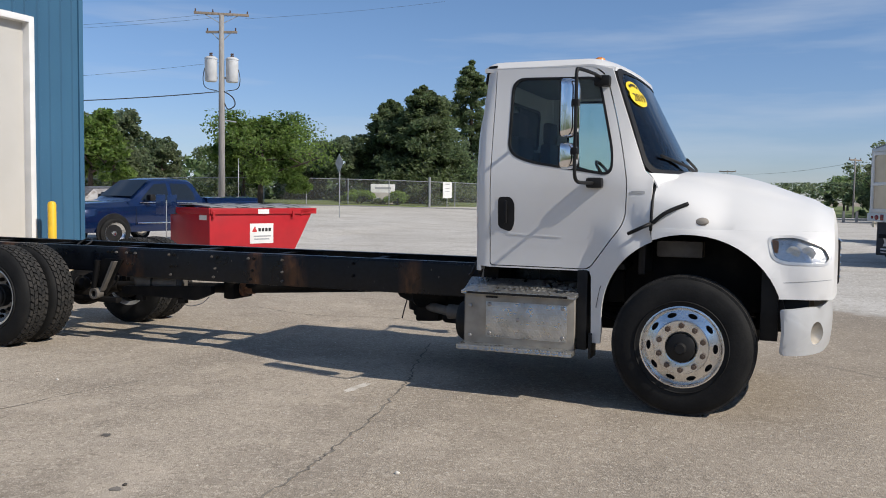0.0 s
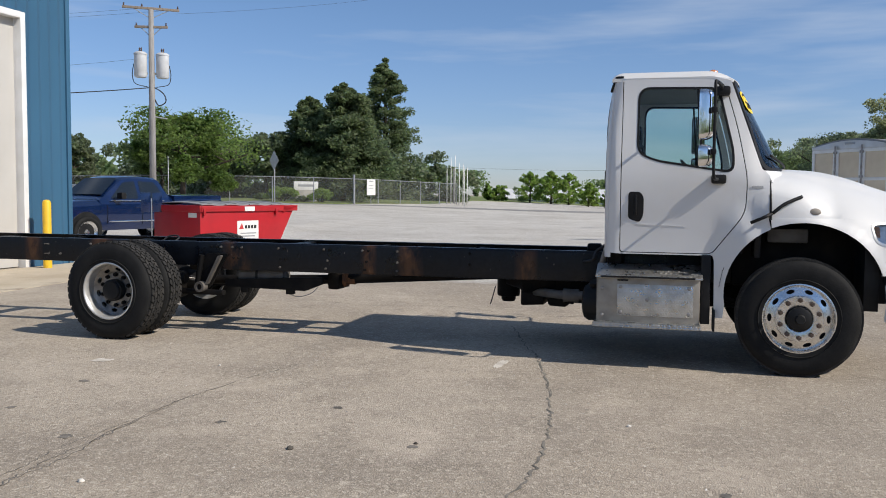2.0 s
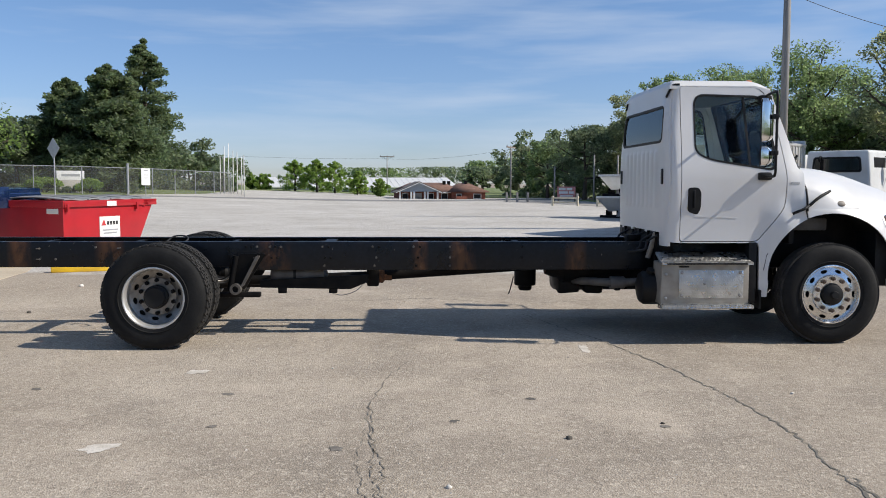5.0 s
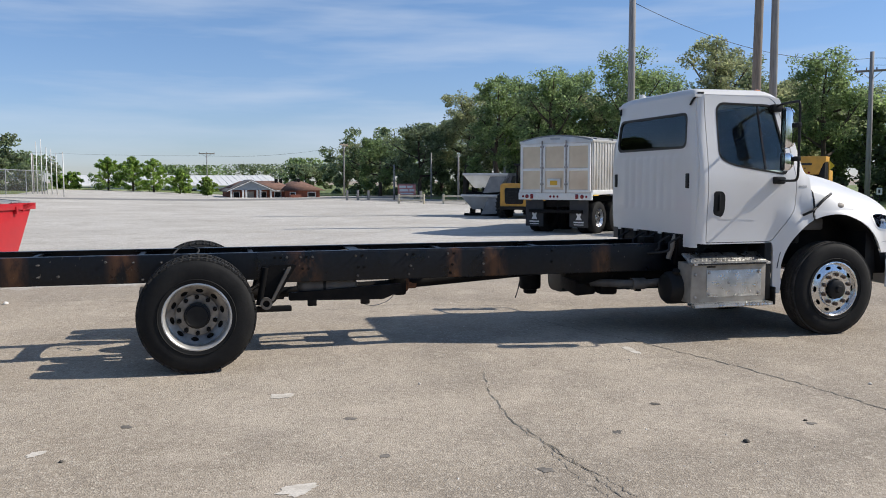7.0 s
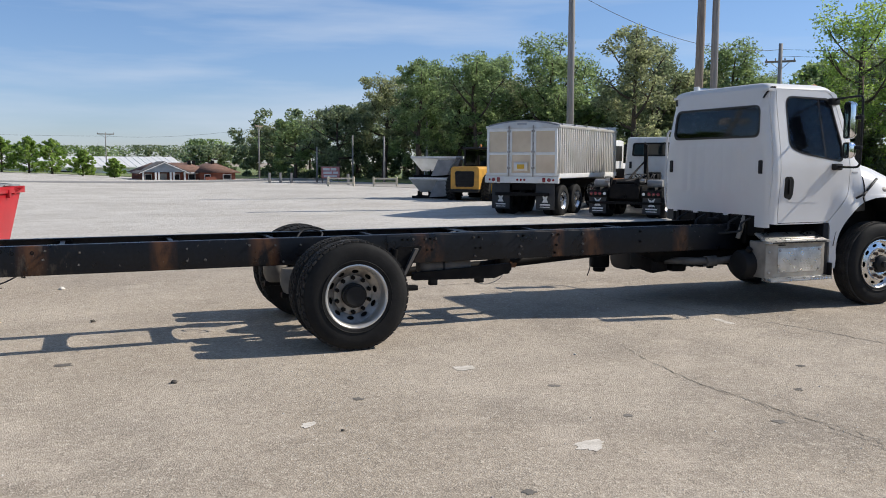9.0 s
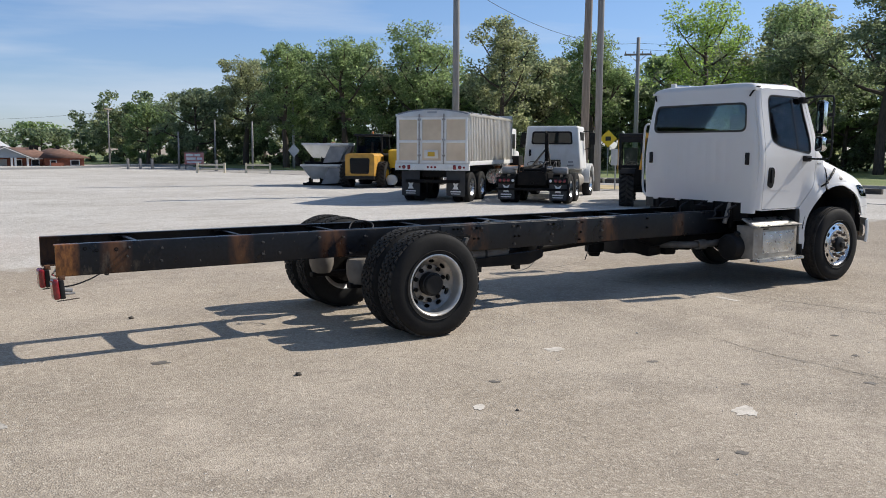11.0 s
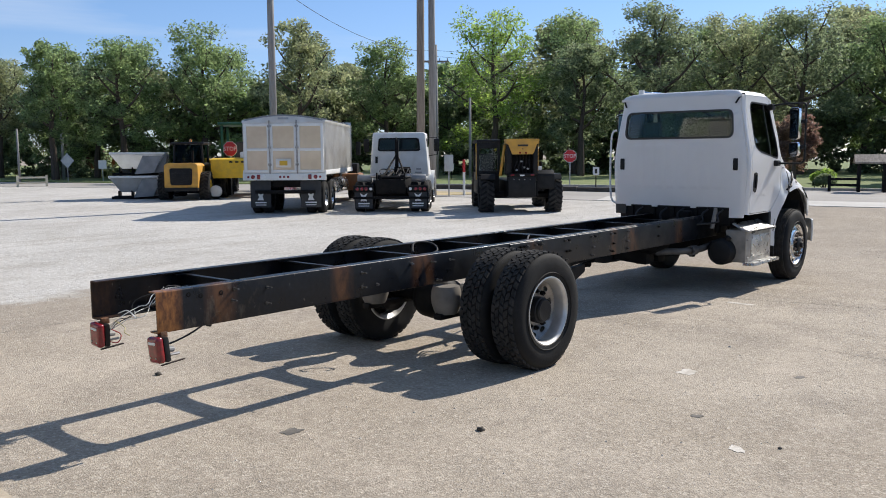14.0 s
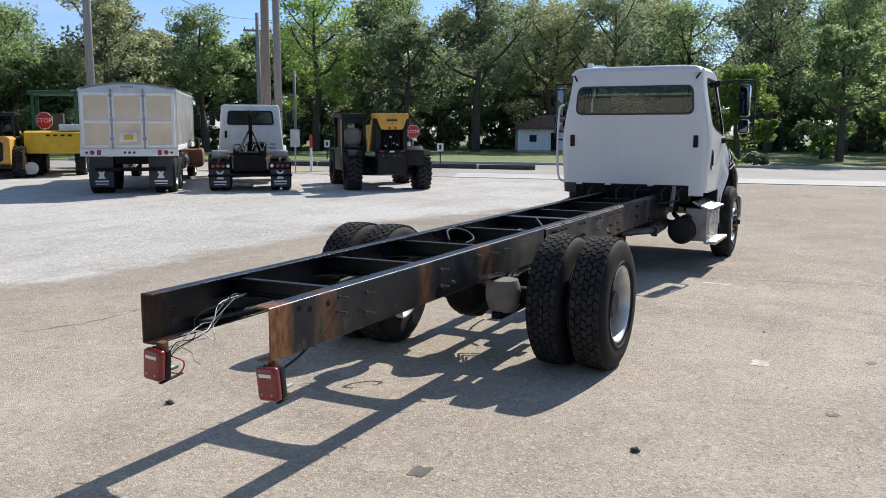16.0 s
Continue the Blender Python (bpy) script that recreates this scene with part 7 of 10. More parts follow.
def hopper(name, x, y, z, tilt, label):
    h = thing(name, label, "spreader", (x, y, z), ST)
    h.matrix_world = h.matrix_world @ Matrix.Scale(1.074, 4)
    L0, L1, W0, W1, H = 0.92, 0.60, 0.62, 0.22, 0.76
    bm = bmesh.new()
    low = [bm.verts.new(c) for c in ((-L1, -W1, 0.25), (L1, -W1, 0.25), (L1, W1, 0.25), (-L1, W1, 0.25))]
    top = [bm.verts.new(c) for c in ((-L0, -W0, H), (L0, -W0, H), (L0, W0, H), (-L0, W0, H))]
    bm.faces.new(low[::-1])
    for i in range(4):
        bm.faces.new((low[i - 1], low[i], top[i], top[i - 1]))
    bmesh.ops.solidify(bm, geom=bm.faces[:], thickness=0.02)
    part("hopper", bm, WHITE_OLD, h)
    for s in (-1, 1):
        part("rim_rail", boxed(-L0 - 0.03, L0 + 0.03, s * W0 - 0.03, s * W0 + 0.03, H, H + 0.08, 0.01), WHITE_OLD, h)
        part("rim_rail", boxed(s * L0 - 0.03, s * L0 + 0.03, -W0, W0, H, H + 0.08, 0.01), WHITE_OLD, h)
        part("skid", boxed(-L0, L0, s * 0.30 - 0.04, s * 0.30 + 0.04, 0.0, 0.10, 0.01), DARK, h)
        part("end_plate", extrude([(-0.12, 0.06), (0.55, 0.10), (0.86, 0.74), (0.20, 0.76)], "y", *sorted((s * 0.56, s * 0.58))), GREY_LID, h, "worn grey end plate")
    for k in range(4):
        part("stay", boxed(-0.7 + 0.45 * k, -0.66 + 0.45 * k, -W1 - 0.05, W1 + 0.05, 0.08, 0.30, 0.005), DARK, h)
    part("spinner_chute", extrude([(L1 - 0.1, 0.05), (L1 + 0.20, 0.02), (L0 + 0.10, 0.72), (L0 - 0.16, 0.76)], "y", -0.32, 0.32, 0.01), GREY_LID, h)
    return h


hopper("hopper_spreader", SX, SY_, gz(SX, SY_) + 0.0, 0, "white hopper spreader body standing on skids")
hopper("hopper_spreader", SX + 0.1, SY_ + 0.05, gz(SX, SY_) + 0.90, 0, "white hopper spreader body stacked on another")

# -- yellow trailer sprayer with a green tractor behind --
QX, QY, QT = 13.93, 22.41, 46.0
spr = thing("yellow_trailer", "yellow flatbed trailer with black tyres", "trailer", (QX, QY, gz(QX, QY)), QT)
spr.matrix_world = spr.matrix_world @ Matrix.Scale(1.049, 4)
part("deck", extrude(rounded([(0.0, 0.75), (0.0, 1.45), (0.5, 1.50), (3.0, 1.5), (3.0, 0.9), (0.8, 0.9)], 0.04), "y", -0.95, 0.95, 0.02), YELLOW_BRIGHT, spr, "bright yellow body")
for k in range(4):
    part("deck_slot", boxed(-0.012, 0.01, -0.5 + 0.22 * k, -0.38 + 0.22 * k, 1.32, 1.38, 0.004), BLACK, spr)
part("tool_box", boxed(0.2, 0.9, -0.85, -0.1, 1.5, 1.72, 0.03), SIGN_WHITE, spr)
for s in (-1, 1):
    lug_tyre(spr, 0.9, s * 0.85, 0.42, 0.32, s, SIGN_WHITE)
    lug_tyre(spr, 2.4, s * 0.85, 0.42, 0.32, s, SIGN_WHITE)
part("spare_drum", lathe(bmesh.new(), [(0, 0), (0.20, 0.0), (0.22, 0.03), (0.22, 0.2), (0, 0.22)], 22, "x", (-0.4, 0.75, 0.28)), SIGN_WHITE, spr)
part("jack_leg", boxed(-0.42, -0.30, 0.62, 0.88, 0.0, 0.10, 0.01), DARK, spr)
trac = thing("green_tractor", "green tractor with a tall framed cab", "tractor", (QX + 1.8, QY + 2.2, gz(QX + 1.8, QY + 2.2)), QT)
trac.matrix_world = trac.matrix_world @ Matrix.Scale(1.049, 4)
for x, y in ((0.0, -0.7), (0.0, 0.7), (1.5, -0.7), (1.5, 0.7)):
    part("cab_post", boxed(x - 0.05, x + 0.05, y - 0.05, y + 0.05, 0.8, 2.75, 0.01), GREEN_PAINT, trac)
part("cab_roof", boxed(-0.15, 1.65, -0.85, 0.85, 2.75, 2.88, 0.05), GREEN_PAINT, trac)
part("rear_hitch", boxed(-0.4, 0.2, -0.5, 0.5, 0.7, 1.3, 0.05), GREEN_PAINT, trac)
part("seat", boxed(0.5, 0.9, -0.25, 0.25, 1.3, 2.1, 0.06), SEAT, trac)
part("hood", boxed(1.5, 3.2, -0.45, 0.45, 0.8, 1.6, 0.08), GREEN_PAINT, trac)
for s in (-1, 1):
    lug_tyre(trac, 0.5, s * 1.05, 0.75, 0.45, s, YELLOW_BRIGHT)
    lug_tyre(trac, 2.8, s * 0.9, 0.50, 0.35, s, YELLOW_BRIGHT)

# -- pile of orange forestry gear between the trucks --
logs = thing("skid_steer", "rusty orange skid machine parked behind the trucks", "machine", (15.30, 17.73, gz(15.30, 17.73)), 40)
part("body", boxed(0, 1.8, -0.50, 0.50, 0.4, 1.02, 0.12), ORANGE, logs)
part("guard", boxed(0.5, 1.3, -0.38, 0.38, 1.0, 1.38, 0.05), BLACK, logs)
for s in (-1, 1):
    plain_wheel(logs, 0.4, s * 0.98, 0.42, 0.3, s, ORANGE)
    plain_wheel(logs, 1.6, s * 0.98, 0.42, 0.3, s, ORANGE)

# -- blue pickup --
PX, PY = -10.17, 9.09
pick = thing("pickup", "dark blue extended-cab pickup parked behind the building", "car", (PX, PY, 0.14), -102.0)
pick.matrix_world = pick.matrix_world @ Matrix.Diagonal((1.075, 1, 1, 1))


def car_loft(stations, ny=7):
    """A car body lofted over stations of x, z_low, z_belt, z_top, half width, half width on top."""
    def section(a):
        x, zl, zb, zt, w, wt = a
        side = [(w * 0.93, zl), (w * 0.985, zl + (zb - zl) * 0.2), (w * 1.0, zl + (zb - zl) * 0.6), (w * 0.985, zb - 0.03), (w * 0.955, zb)]
        up = [(w * 0.955 + (wt - w * 0.955) * q, zb + (zt - zb) * q) for q in (0.35, 0.7, 0.93)]
        lid = [(wt * q, zt + 0.03 * (1 - q * q)) for q in (0.9, 0.6, 0.3, 0.0)]
        return [(x, y, z) for y, z in side + up + lid]
    bm = bmesh.new()
    rows = []
    for a in stations:
        half = section(a)
        full = [(x, -y, z) for x, y, z in half] + [(x, y, z) for x, y, z in half[::-1][1:]]
        rows.append([bm.verts.new(c) for c in full])
    for q, w in zip(rows, rows[1:]):
        for k in range(len(q) - 1):
            bm.faces.new((q[k], q[k + 1], w[k + 1], w[k]))
    bm.faces.new(rows[0])
    bm.faces.new(rows[-1][::-1])
    bmesh.ops.recalc_face_normals(bm, faces=bm.faces)
    return bm


part("front_body", car_loft([(-0.02, 0.55, 0.95, 1.02, 0.80, 0.60), (-0.06, 0.45, 1.00, 1.10, 0.90, 0.66), (-0.20, 0.42, 1.04, 1.15, 0.965, 0.70), (-0.60, 0.42, 1.08, 1.19, 0.985, 0.72), (-1.30, 0.42, 1.12, 1.23, 0.985, 0.76), (-1.56, 0.42, 1.14, 1.24, 0.985, 0.80)]), BLUE_PAINT, pick, "blue hood and fenders")
CABZ = [(-1.50, 1.24, 0.84), (-1.66, 1.30, 0.80), (-1.95, 1.55, 0.75), (-2.28, 1.80, 0.70), (-2.50, 1.865, 0.69), (-3.10, 1.88, 0.69), (-3.50, 1.86, 0.68), (-3.62, 1.80, 0.68), (-3.88, 1.40, 0.74), (-3.98, 1.30, 0.80)]
part("cab_body", car_loft([(x, 0.42, 1.15, z, 0.985, w) for x, z, w in CABZ]), BLUE_PAINT, pick, "blue cab")
bed = part("bed", car_loft([(-3.97, 0.48, 1.24, 1.36, 0.98, 0.93), (-5.80, 0.48, 1.26, 1.38, 0.98, 0.93), (-5.86, 0.55, 1.24, 1.36, 0.95, 0.91)]), BLUE_PAINT, pick, "blue load bed")


def glass_side(x, z):
    lo = [c for c in CABZ if c[0] >= x][-1]
    hi = [c for c in CABZ if c[0] < x][0]
    q = (lo[0] - x) / (lo[0] - hi[0])
    zt, wt = lo[1] + (hi[1] - lo[1]) * q, lo[2] + (hi[2] - lo[2]) * q
    k = min(1.0, (z - 1.15) / max(zt - 1.15, 0.05))
    return 0.941 + (wt - 0.941) * k


for s in (-1, 1):
    for pts in ([(1.86, 1.27), (2.08, 1.47), (2.36, 1.72), (2.74, 1.76), (2.74, 1.27)], [(2.86, 1.29), (2.86, 1.76), (3.42, 1.74), (3.58, 1.50), (3.60, 1.29)]):
        part("window_trim", panel(rounded([(-x * 1.0, z) for x, z in pts], 0.04), (), lambda x, z: (x, s * (glass_side(x, z) + 0.004), z), (0, -s * 0.012, 0), [-2.0, -2.2, -2.4, -2.6, -3.0, -3.2, -3.45], [1.4, 1.5, 1.6, 1.7]), GLASS_TINT, pick, "dark side window")
    part("door_gap", boxed(-2.806, -2.794, *sorted((s * 0.978, s * 0.988)), 0.55, 1.12), BLACK, pick)
    part("door_gap", boxed(-1.665, -1.655, *sorted((s * 0.978, s * 0.988)), 0.60, 1.10), BLACK, pick)
    part("side_moulding", boxed(-3.7, -1.7, *sorted((s * 0.975, s * 0.995)), 0.64, 0.675, 0.008), CHROME, pick)
    part("belt_moulding", boxed(-3.6, -1.8, *sorted((s * 0.930, s * 0.955)), 1.205, 1.225, 0.004), CHROME, pick)
    part("door_handle", boxed(-2.74, -2.56, *sorted((s * 0.965, s * 1.00)), 1.02, 1.06, 0.008), BLUE_PAINT, pick)
    mr = part("mirror", boxed(-2.10, -1.94, *sorted((s * 1.00, s * 1.20)), 1.26, 1.44, 0.04), BLACK, pick, "black door mirror")
    part("mirror_glass", boxed(-2.112, -2.10, *sorted((s * 1.02, s * 1.18)), 1.28, 1.42, 0.004), MIRROR, mr)
    part("head_lamp", boxed(-0.22, -0.005, *sorted((s * 0.62, s * 0.93)), 0.86, 1.04, 0.03), LAMP_BOWL, pick, "bright headlamp")
    for x in (-1.02, -4.80):
        plain_wheel(pick, x, s * 1.06, 0.41, 0.26, s, ALU, 0.70)
        part("arch", lathe(bmesh.new(), [(0.0, -0.008), (0.47, -0.008), (0.48, 0.0), (0.47, 0.008), (0.0, 0.008)], 32, "y", (x, s * 0.98, 0.45)), BLACK, pick)
part("windscreen", panel([(-0.72, 0.05), (0.72, 0.05), (0.62, 0.95), (-0.62, 0.95)], (), lambda u, v: (-1.66 - 0.62 * v, u, 1.335 + 0.505 * v + 0.02 * (1 - u * u)), (0.0, 0, 0.010), [-0.4, 0, 0.4], ()), GLASS_TINT, pick, "dark windscreen")
part("front_bumper", boxed(-0.25, 0.10, -0.97, 0.97, 0.42, 0.62, 0.05), CHROME, pick, "chrome front bumper")
part("grille", boxed(-0.10, 0.01, -0.60, 0.60, 0.68, 1.00, 0.02), BLACK, pick)
part("grille_bar", boxed(-0.02, 0.025, -0.60, 0.60, 0.82, 0.88, 0.01), CHROME, pick)
sp = thing("sign_stand", "dark blue sign panel on a thin post", "sign", (-6.20, 8.71, gz(-6.20, 8.71)), 45)
part("post", rodded((0, 0, -0.05), (0, 0, 1.45), 0.014), GALV, sp)
for y in (-0.13, 0.13):
    part("plate", boxed(y - 0.11, y + 0.11, -0.012, 0.012, 1.12, 1.58, 0.01), BLUE_PAINT, sp)
suv = thing("grey_car", "grey car parked behind the pickup", "car", (-12.87, 10.50, gz(-12.87, 10.50)), -98)
part("body", car_loft([(-0.0, 0.45, 0.85, 0.92, 0.85, 0.6), (-0.2, 0.4, 0.9, 1.0, 0.9, 0.7), (-1.2, 0.4, 0.95, 1.05, 0.9, 0.75), (-1.9, 0.4, 1.0, 1.60, 0.9, 0.64), (-3.8, 0.4, 1.0, 1.66, 0.9, 0.64), (-4.3, 0.4, 1.0, 1.1, 0.9, 0.7)]), STEEL, suv)
for s in (-1, 1):
    part("side_window", panel(rounded([(-1.95, 1.12), (-2.15, 1.48), (-3.6, 1.52), (-3.8, 1.12)], 0.04), (), lambda x, z: (x, s * (0.86 - 0.22 * (z - 1.0) / 0.63 + 0.012), z), (0, -s * 0.02, 0)), GLASS_TINT, suv)
    for x in (-0.85, -3.5):
        plain_wheel(suv, x, s * 0.93, 0.34, 0.22, s, ALU_DIRTY, 0.62)

# -- red skip --
DX, DY, DT = -4.735, 8.43, 70.0
skip = thing("dumpster", "red steel dumpster with grey plastic lids", "dumpster", (DX, DY, gz(DX, DY)), DT)
W, D, H = 3.05, 1.70, 1.28
prof = [(0.0, 0.10), (2.35, 0.10), (W, H), (0.0, H)]
shell = part("body", extrude(prof, "y", 0.0, D, 0.008), RED_PAINT, skip)
part("rim", boxed(-0.04, W + 0.05, -0.05, 0.02, H - 0.13, H + 0.01, 0.012), RED_PAINT, skip)
part("rim", boxed(-0.04, W + 0.05, D - 0.02, D + 0.05, H - 0.13, H + 0.01, 0.012), RED_PAINT, skip)
part("rim", boxed(-0.05, 0.02, -0.05, D + 0.05, H - 0.13, H + 0.012, 0.012), RED_PAINT, skip)
part("rim_peak", extrude([(W - 0.45, H - 0.16), (W + 0.05, H - 0.02), (W + 0.05, H + 0.01), (W - 0.45, H + 0.01)], "y", -0.05, D + 0.05, 0.004), RED_PAINT, skip)
for k in range(4):
    x0 = 0.02 + 0.74 * k
    lid = part("lid", thicken(grid(6, 8, lambda u, v, x0=x0: (x0 + 0.70 * u, -0.02 + (D + 0.04) * v, H + 0.02 + 0.05 * math.sin(math.pi * v) + 0.012 * math.sin(6.3 * u))), (0, 0, 0.022)), GREY_LID, skip, "grey plastic lid")
    part("lid_ridge", tube(bmesh.new(), curve_pts([(x0 + 0.35, 0.0, H + 0.05), (x0 + 0.35, D / 2, H + 0.10), (x0 + 0.35, D, H + 0.05)]), 0.02, 6), GREY_LID, lid)
for x in (0.08, 2.35):
    part("lift_bracket", boxed(x - 0.03, x + 0.03, -0.075, 0.0, H - 0.22, H - 0.06, 0.008), RED_PAINT, skip)
sg = part("sign_plate", boxed(1.10, 1.78, -0.012, 0.0, 0.44, 0.92, 0.003), SIGN_WHITE, skip, "white company plate")
part("logo_triangle", extrude([(1.15, 0.72), (1.30, 0.72), (1.24, 0.86)], "y", -0.016, -0.012), PRINT_RED, sg)
for k in range(4):
    part("logo_bar", boxed(1.34 + 0.098 * k, 1.41 + 0.098 * k, -0.016, -0.012, 0.73, 0.81), PRINT_BLACK, sg)
part("print_bar", boxed(1.20, 1.70, -0.016, -0.012, 0.60, 0.63), PRINT_GREY, sg)
part("print_bar", boxed(1.22, 1.66, -0.016, -0.012, 0.53, 0.56), PRINT_GREY, sg)
part("sticker", boxed(1.30, 1.62, -0.058, -0.05, H - 0.125, H - 0.015), SIGN_WHITE, skip, "small white sticker")
part("sticker", boxed(-0.006, -0.001, 0.12, 0.42, H - 0.27, H - 0.16), SIGN_WHITE, skip)


# ---- the blue metal building ----
BX = -7.50
shed = thing("shed", "blue ribbed metal building with a tall cream overhead door", "building")
shed.matrix_world = pose(-7.167, 7.072, 0, 0, 0, -1.7) @ pose(-BX, -7.02, 0)


def ribbed_wall(y0, y1, z0, z1, step=0.30):
    """Corrugated siding on the plane x = BX, seen from +x."""
    pts, y = [], y0
    while y < y1 - 1e-6:
        for dy, dx in ((0.0, 0.0), (0.10, 0.0), (0.125, 0.028), (0.175, 0.028), (0.20, 0.0)):
            if y + dy < y1:
                pts.append((BX + dx, y + dy))
        y += step
    pts.append((BX, y1))
    return extrude(pts + [(BX - 0.12, y1), (BX - 0.12, y0)], "z", z0, z1)


DOOR_Y0, DOOR_Y1, DOOR_Z = 1.65, 5.62, 5.12
for a in ((DOOR_Y1 + 0.12, 7.02, 0.0, 7.4), (DOOR_Y0 - 0.12, DOOR_Y1 + 0.12, DOOR_Z + 0.12, 7.4), (-1.5, DOOR_Y0 - 0.12, 0.0, 7.4)):
    part("wall", ribbed_wall(*a), SIDING, shed, "blue ribbed siding")
part("corner_trim", boxed(BX - 0.10, BX + 0.045, 6.93, 7.05, 0.0, 7.4, 0.01), SIDING, shed)
part("north_wall", boxed(-19.0, BX - 0.12, 6.88, 7.02, 0.0, 7.4), SIDING, shed)
part("south_wall", boxed(-19.0, BX - 0.12, -1.5, -1.36, 0.0, 7.4), SIDING, shed)
part("west_wall", boxed(-19.1, -19.0, -1.5, 7.02, 0.0, 7.4), SIDING, shed)
part("roof", extrude([(-19.3, 7.38), (-13.2, 8.5), (BX + 0.25, 7.38), (BX + 0.25, 7.48), (-13.2, 8.62), (-19.3, 7.48)], "y", -1.7, 7.2), GREY_ROOF, shed)
for a in ((BX - 0.20, BX + 0.05, DOOR_Y1, DOOR_Y1 + 0.13, 0.0, DOOR_Z + 0.13), (BX - 0.20, BX + 0.05, DOOR_Y0 - 0.13, DOOR_Y0, 0.0, DOOR_Z + 0.13), (BX - 0.20, BX + 0.055, DOOR_Y0, DOOR_Y1, DOOR_Z, DOOR_Z + 0.13)):
    part("door_trim", boxed(*a, 0.006), TRIM_WHITE, shed, "white door trim")
od = new("overhead_door")
od.parent = shed
tagged(od, "cream sectional overhead door")
for k in range(8):
    z = 0.02 + k * 0.638
    part("door_section", boxed(BX - 0.20, BX - 0.145, DOOR_Y0, DOOR_Y1, z, z + 0.638), DOOR_WHITE, od)
APRON = material("tan_concrete", (0.50, 0.43, 0.325), 0.9, second=(0.40, 0.33, 0.24), scale=0.8, spread=(0.42, 0.66), fine=0.12, fine_scale=40, bump=0.2, bump_scale=40, third=(0.25, 0.205, 0.16), third_scale=1.9, third_spread=(0.62, 0.74))
bol = thing("bollard", "yellow painted steel bollard beside the door", "bollard", (-6.70, 5.77, 0))
part("post", lathe(bmesh.new(), [(0.0, -0.02), (0.085, -0.02), (0.085, 1.36), (0.07, 1.395), (0.035, 1.415), (0.0, 1.42)], 26, "z"), YELLOW_BRIGHT, bol)
tagged(part("apron", panel(rounded([(-7.10, 7.9), (-7.47, -5.0), (-5.0, -5.0), (-4.45, -1.6), (-4.30, 0.9), (-4.50, 4.9), (-4.65, 6.5), (-5.05, 7.7)], 0.3), (), lambda u, v: (u, v, gz(u, v) + 0.008), (0, 0, -0.05)), APRON, kind="structure"), "pale concrete apron before the door", "pavement")
tagged(part("kerb_line", boxed(-7.0, -5.25, 7.24, 7.36, 0.0, 0.10, 0.01), YELLOW_BRIGHT, kind="structure"), "yellow painted kerb", "kerb")
mk = thing("parking_block", "yellow concrete parking block", "kerb", (-3.68, 6.47, 0), 20)
part("block", boxed(-0.5, 0.5, -0.09, 0.09, 0.0, 0.13, 0.03), YELLOW_BRIGHT, mk)


# ---- roads, lawns ----
ASPHALT = material("street_asphalt", (0.20, 0.195, 0.19), 0.9, second=(0.25, 0.245, 0.235), scale=0.5, fine=0.15, fine_scale=30, bump=0.2, bump_scale=40)
PALE_ROAD = material("pale_concrete_road", (0.36, 0.338, 0.31), 0.9, second=(0.31, 0.29, 0.265), scale=0.4, fine=0.1, fine_scale=20, bump=0.15, bump_scale=30)
sheet("road_north", [(-58.54, 20.65), (-39.01, 30.56), (-15.31, 44.50), (-2.38, 52.00), (11.76, 60.99), (51.57, 89.09), (52.14, 97.10), (10.88, 66.58), (-3.25, 56.78), (-16.23, 45.41), (-39.00, 33.89), (-58.59, 24.17)], 0.012, ASPHALT, "grey asphalt street along the yard", "road")
sheet("road_east", [(21.18, 10.40), (23.54, 1.15), (26.78, -12.98), (40.57, -65.28), (51.64, -67.15), (36.65, -6.65), (33.29, 3.43), (29.62, 14.13), (26.95, 21.22), (23.51, 33.43), (20.03, 44.47), (15.63, 59.92), (9.93, 56.70), (14.81, 41.58), (17.61, 29.54), (19.27, 17.47)], 0.014, PALE_ROAD, "pale concrete street with a low kerb", "road")
sheet("lawn_east", [(27.07, 21.34), (29.74, 14.25), (33.41, 3.55), (36.78, -6.54), (51.64, -67.15), (175.00, -80.00), (175.00, 190.00), (42.02, 150.48), (21.17, 67.91), (16.20, 60.02), (20.26, 44.50), (23.74, 33.45)], 0.05, GRASS, "mown green lawn beyond the street", "lawn", 0.12)
sheet("lawn_north", [(-58.59, 24.34), (-39.00, 34.18), (-16.23, 45.83), (-13.57, 59.32), (-16.38, 86.91), (-9.26, 96.72), (-0.27, 86.56), (4.64, 74.51), (11.09, 71.82), (52.24, 98.44), (40.73, 151.35), (50.04, 306.39), (-119.28, 175.18), (-110.54, 19.74)], 0.04, GRASS, "green verge behind the fence", "lawn", 0.1, 4.0)
GUTTER = material("pale_gutter_concrete", (0.52, 0.50, 0.465), 0.9, second=(0.45, 0.43, 0.40), scale=0.6, fine=0.1, fine_scale=20, bump=0.15, bump_scale=30)
sheet("gutter", [(21.08, 10.62), (23.54, 1.15), (26.78, -12.98), (31.45, -30.40), (34.27, -30.63), (29.33, -13.07), (25.99, 1.82), (23.40, 11.46)], 0.020, GUTTER, "pale concrete strip at the yard's mouth", "road")
kerb_root = None
kerb_pts = [(23.63, 33.44), (27.01, 21.28), (29.68, 14.19), (33.35, 3.49), (36.72, -6.59), (42.83, -33.50)]
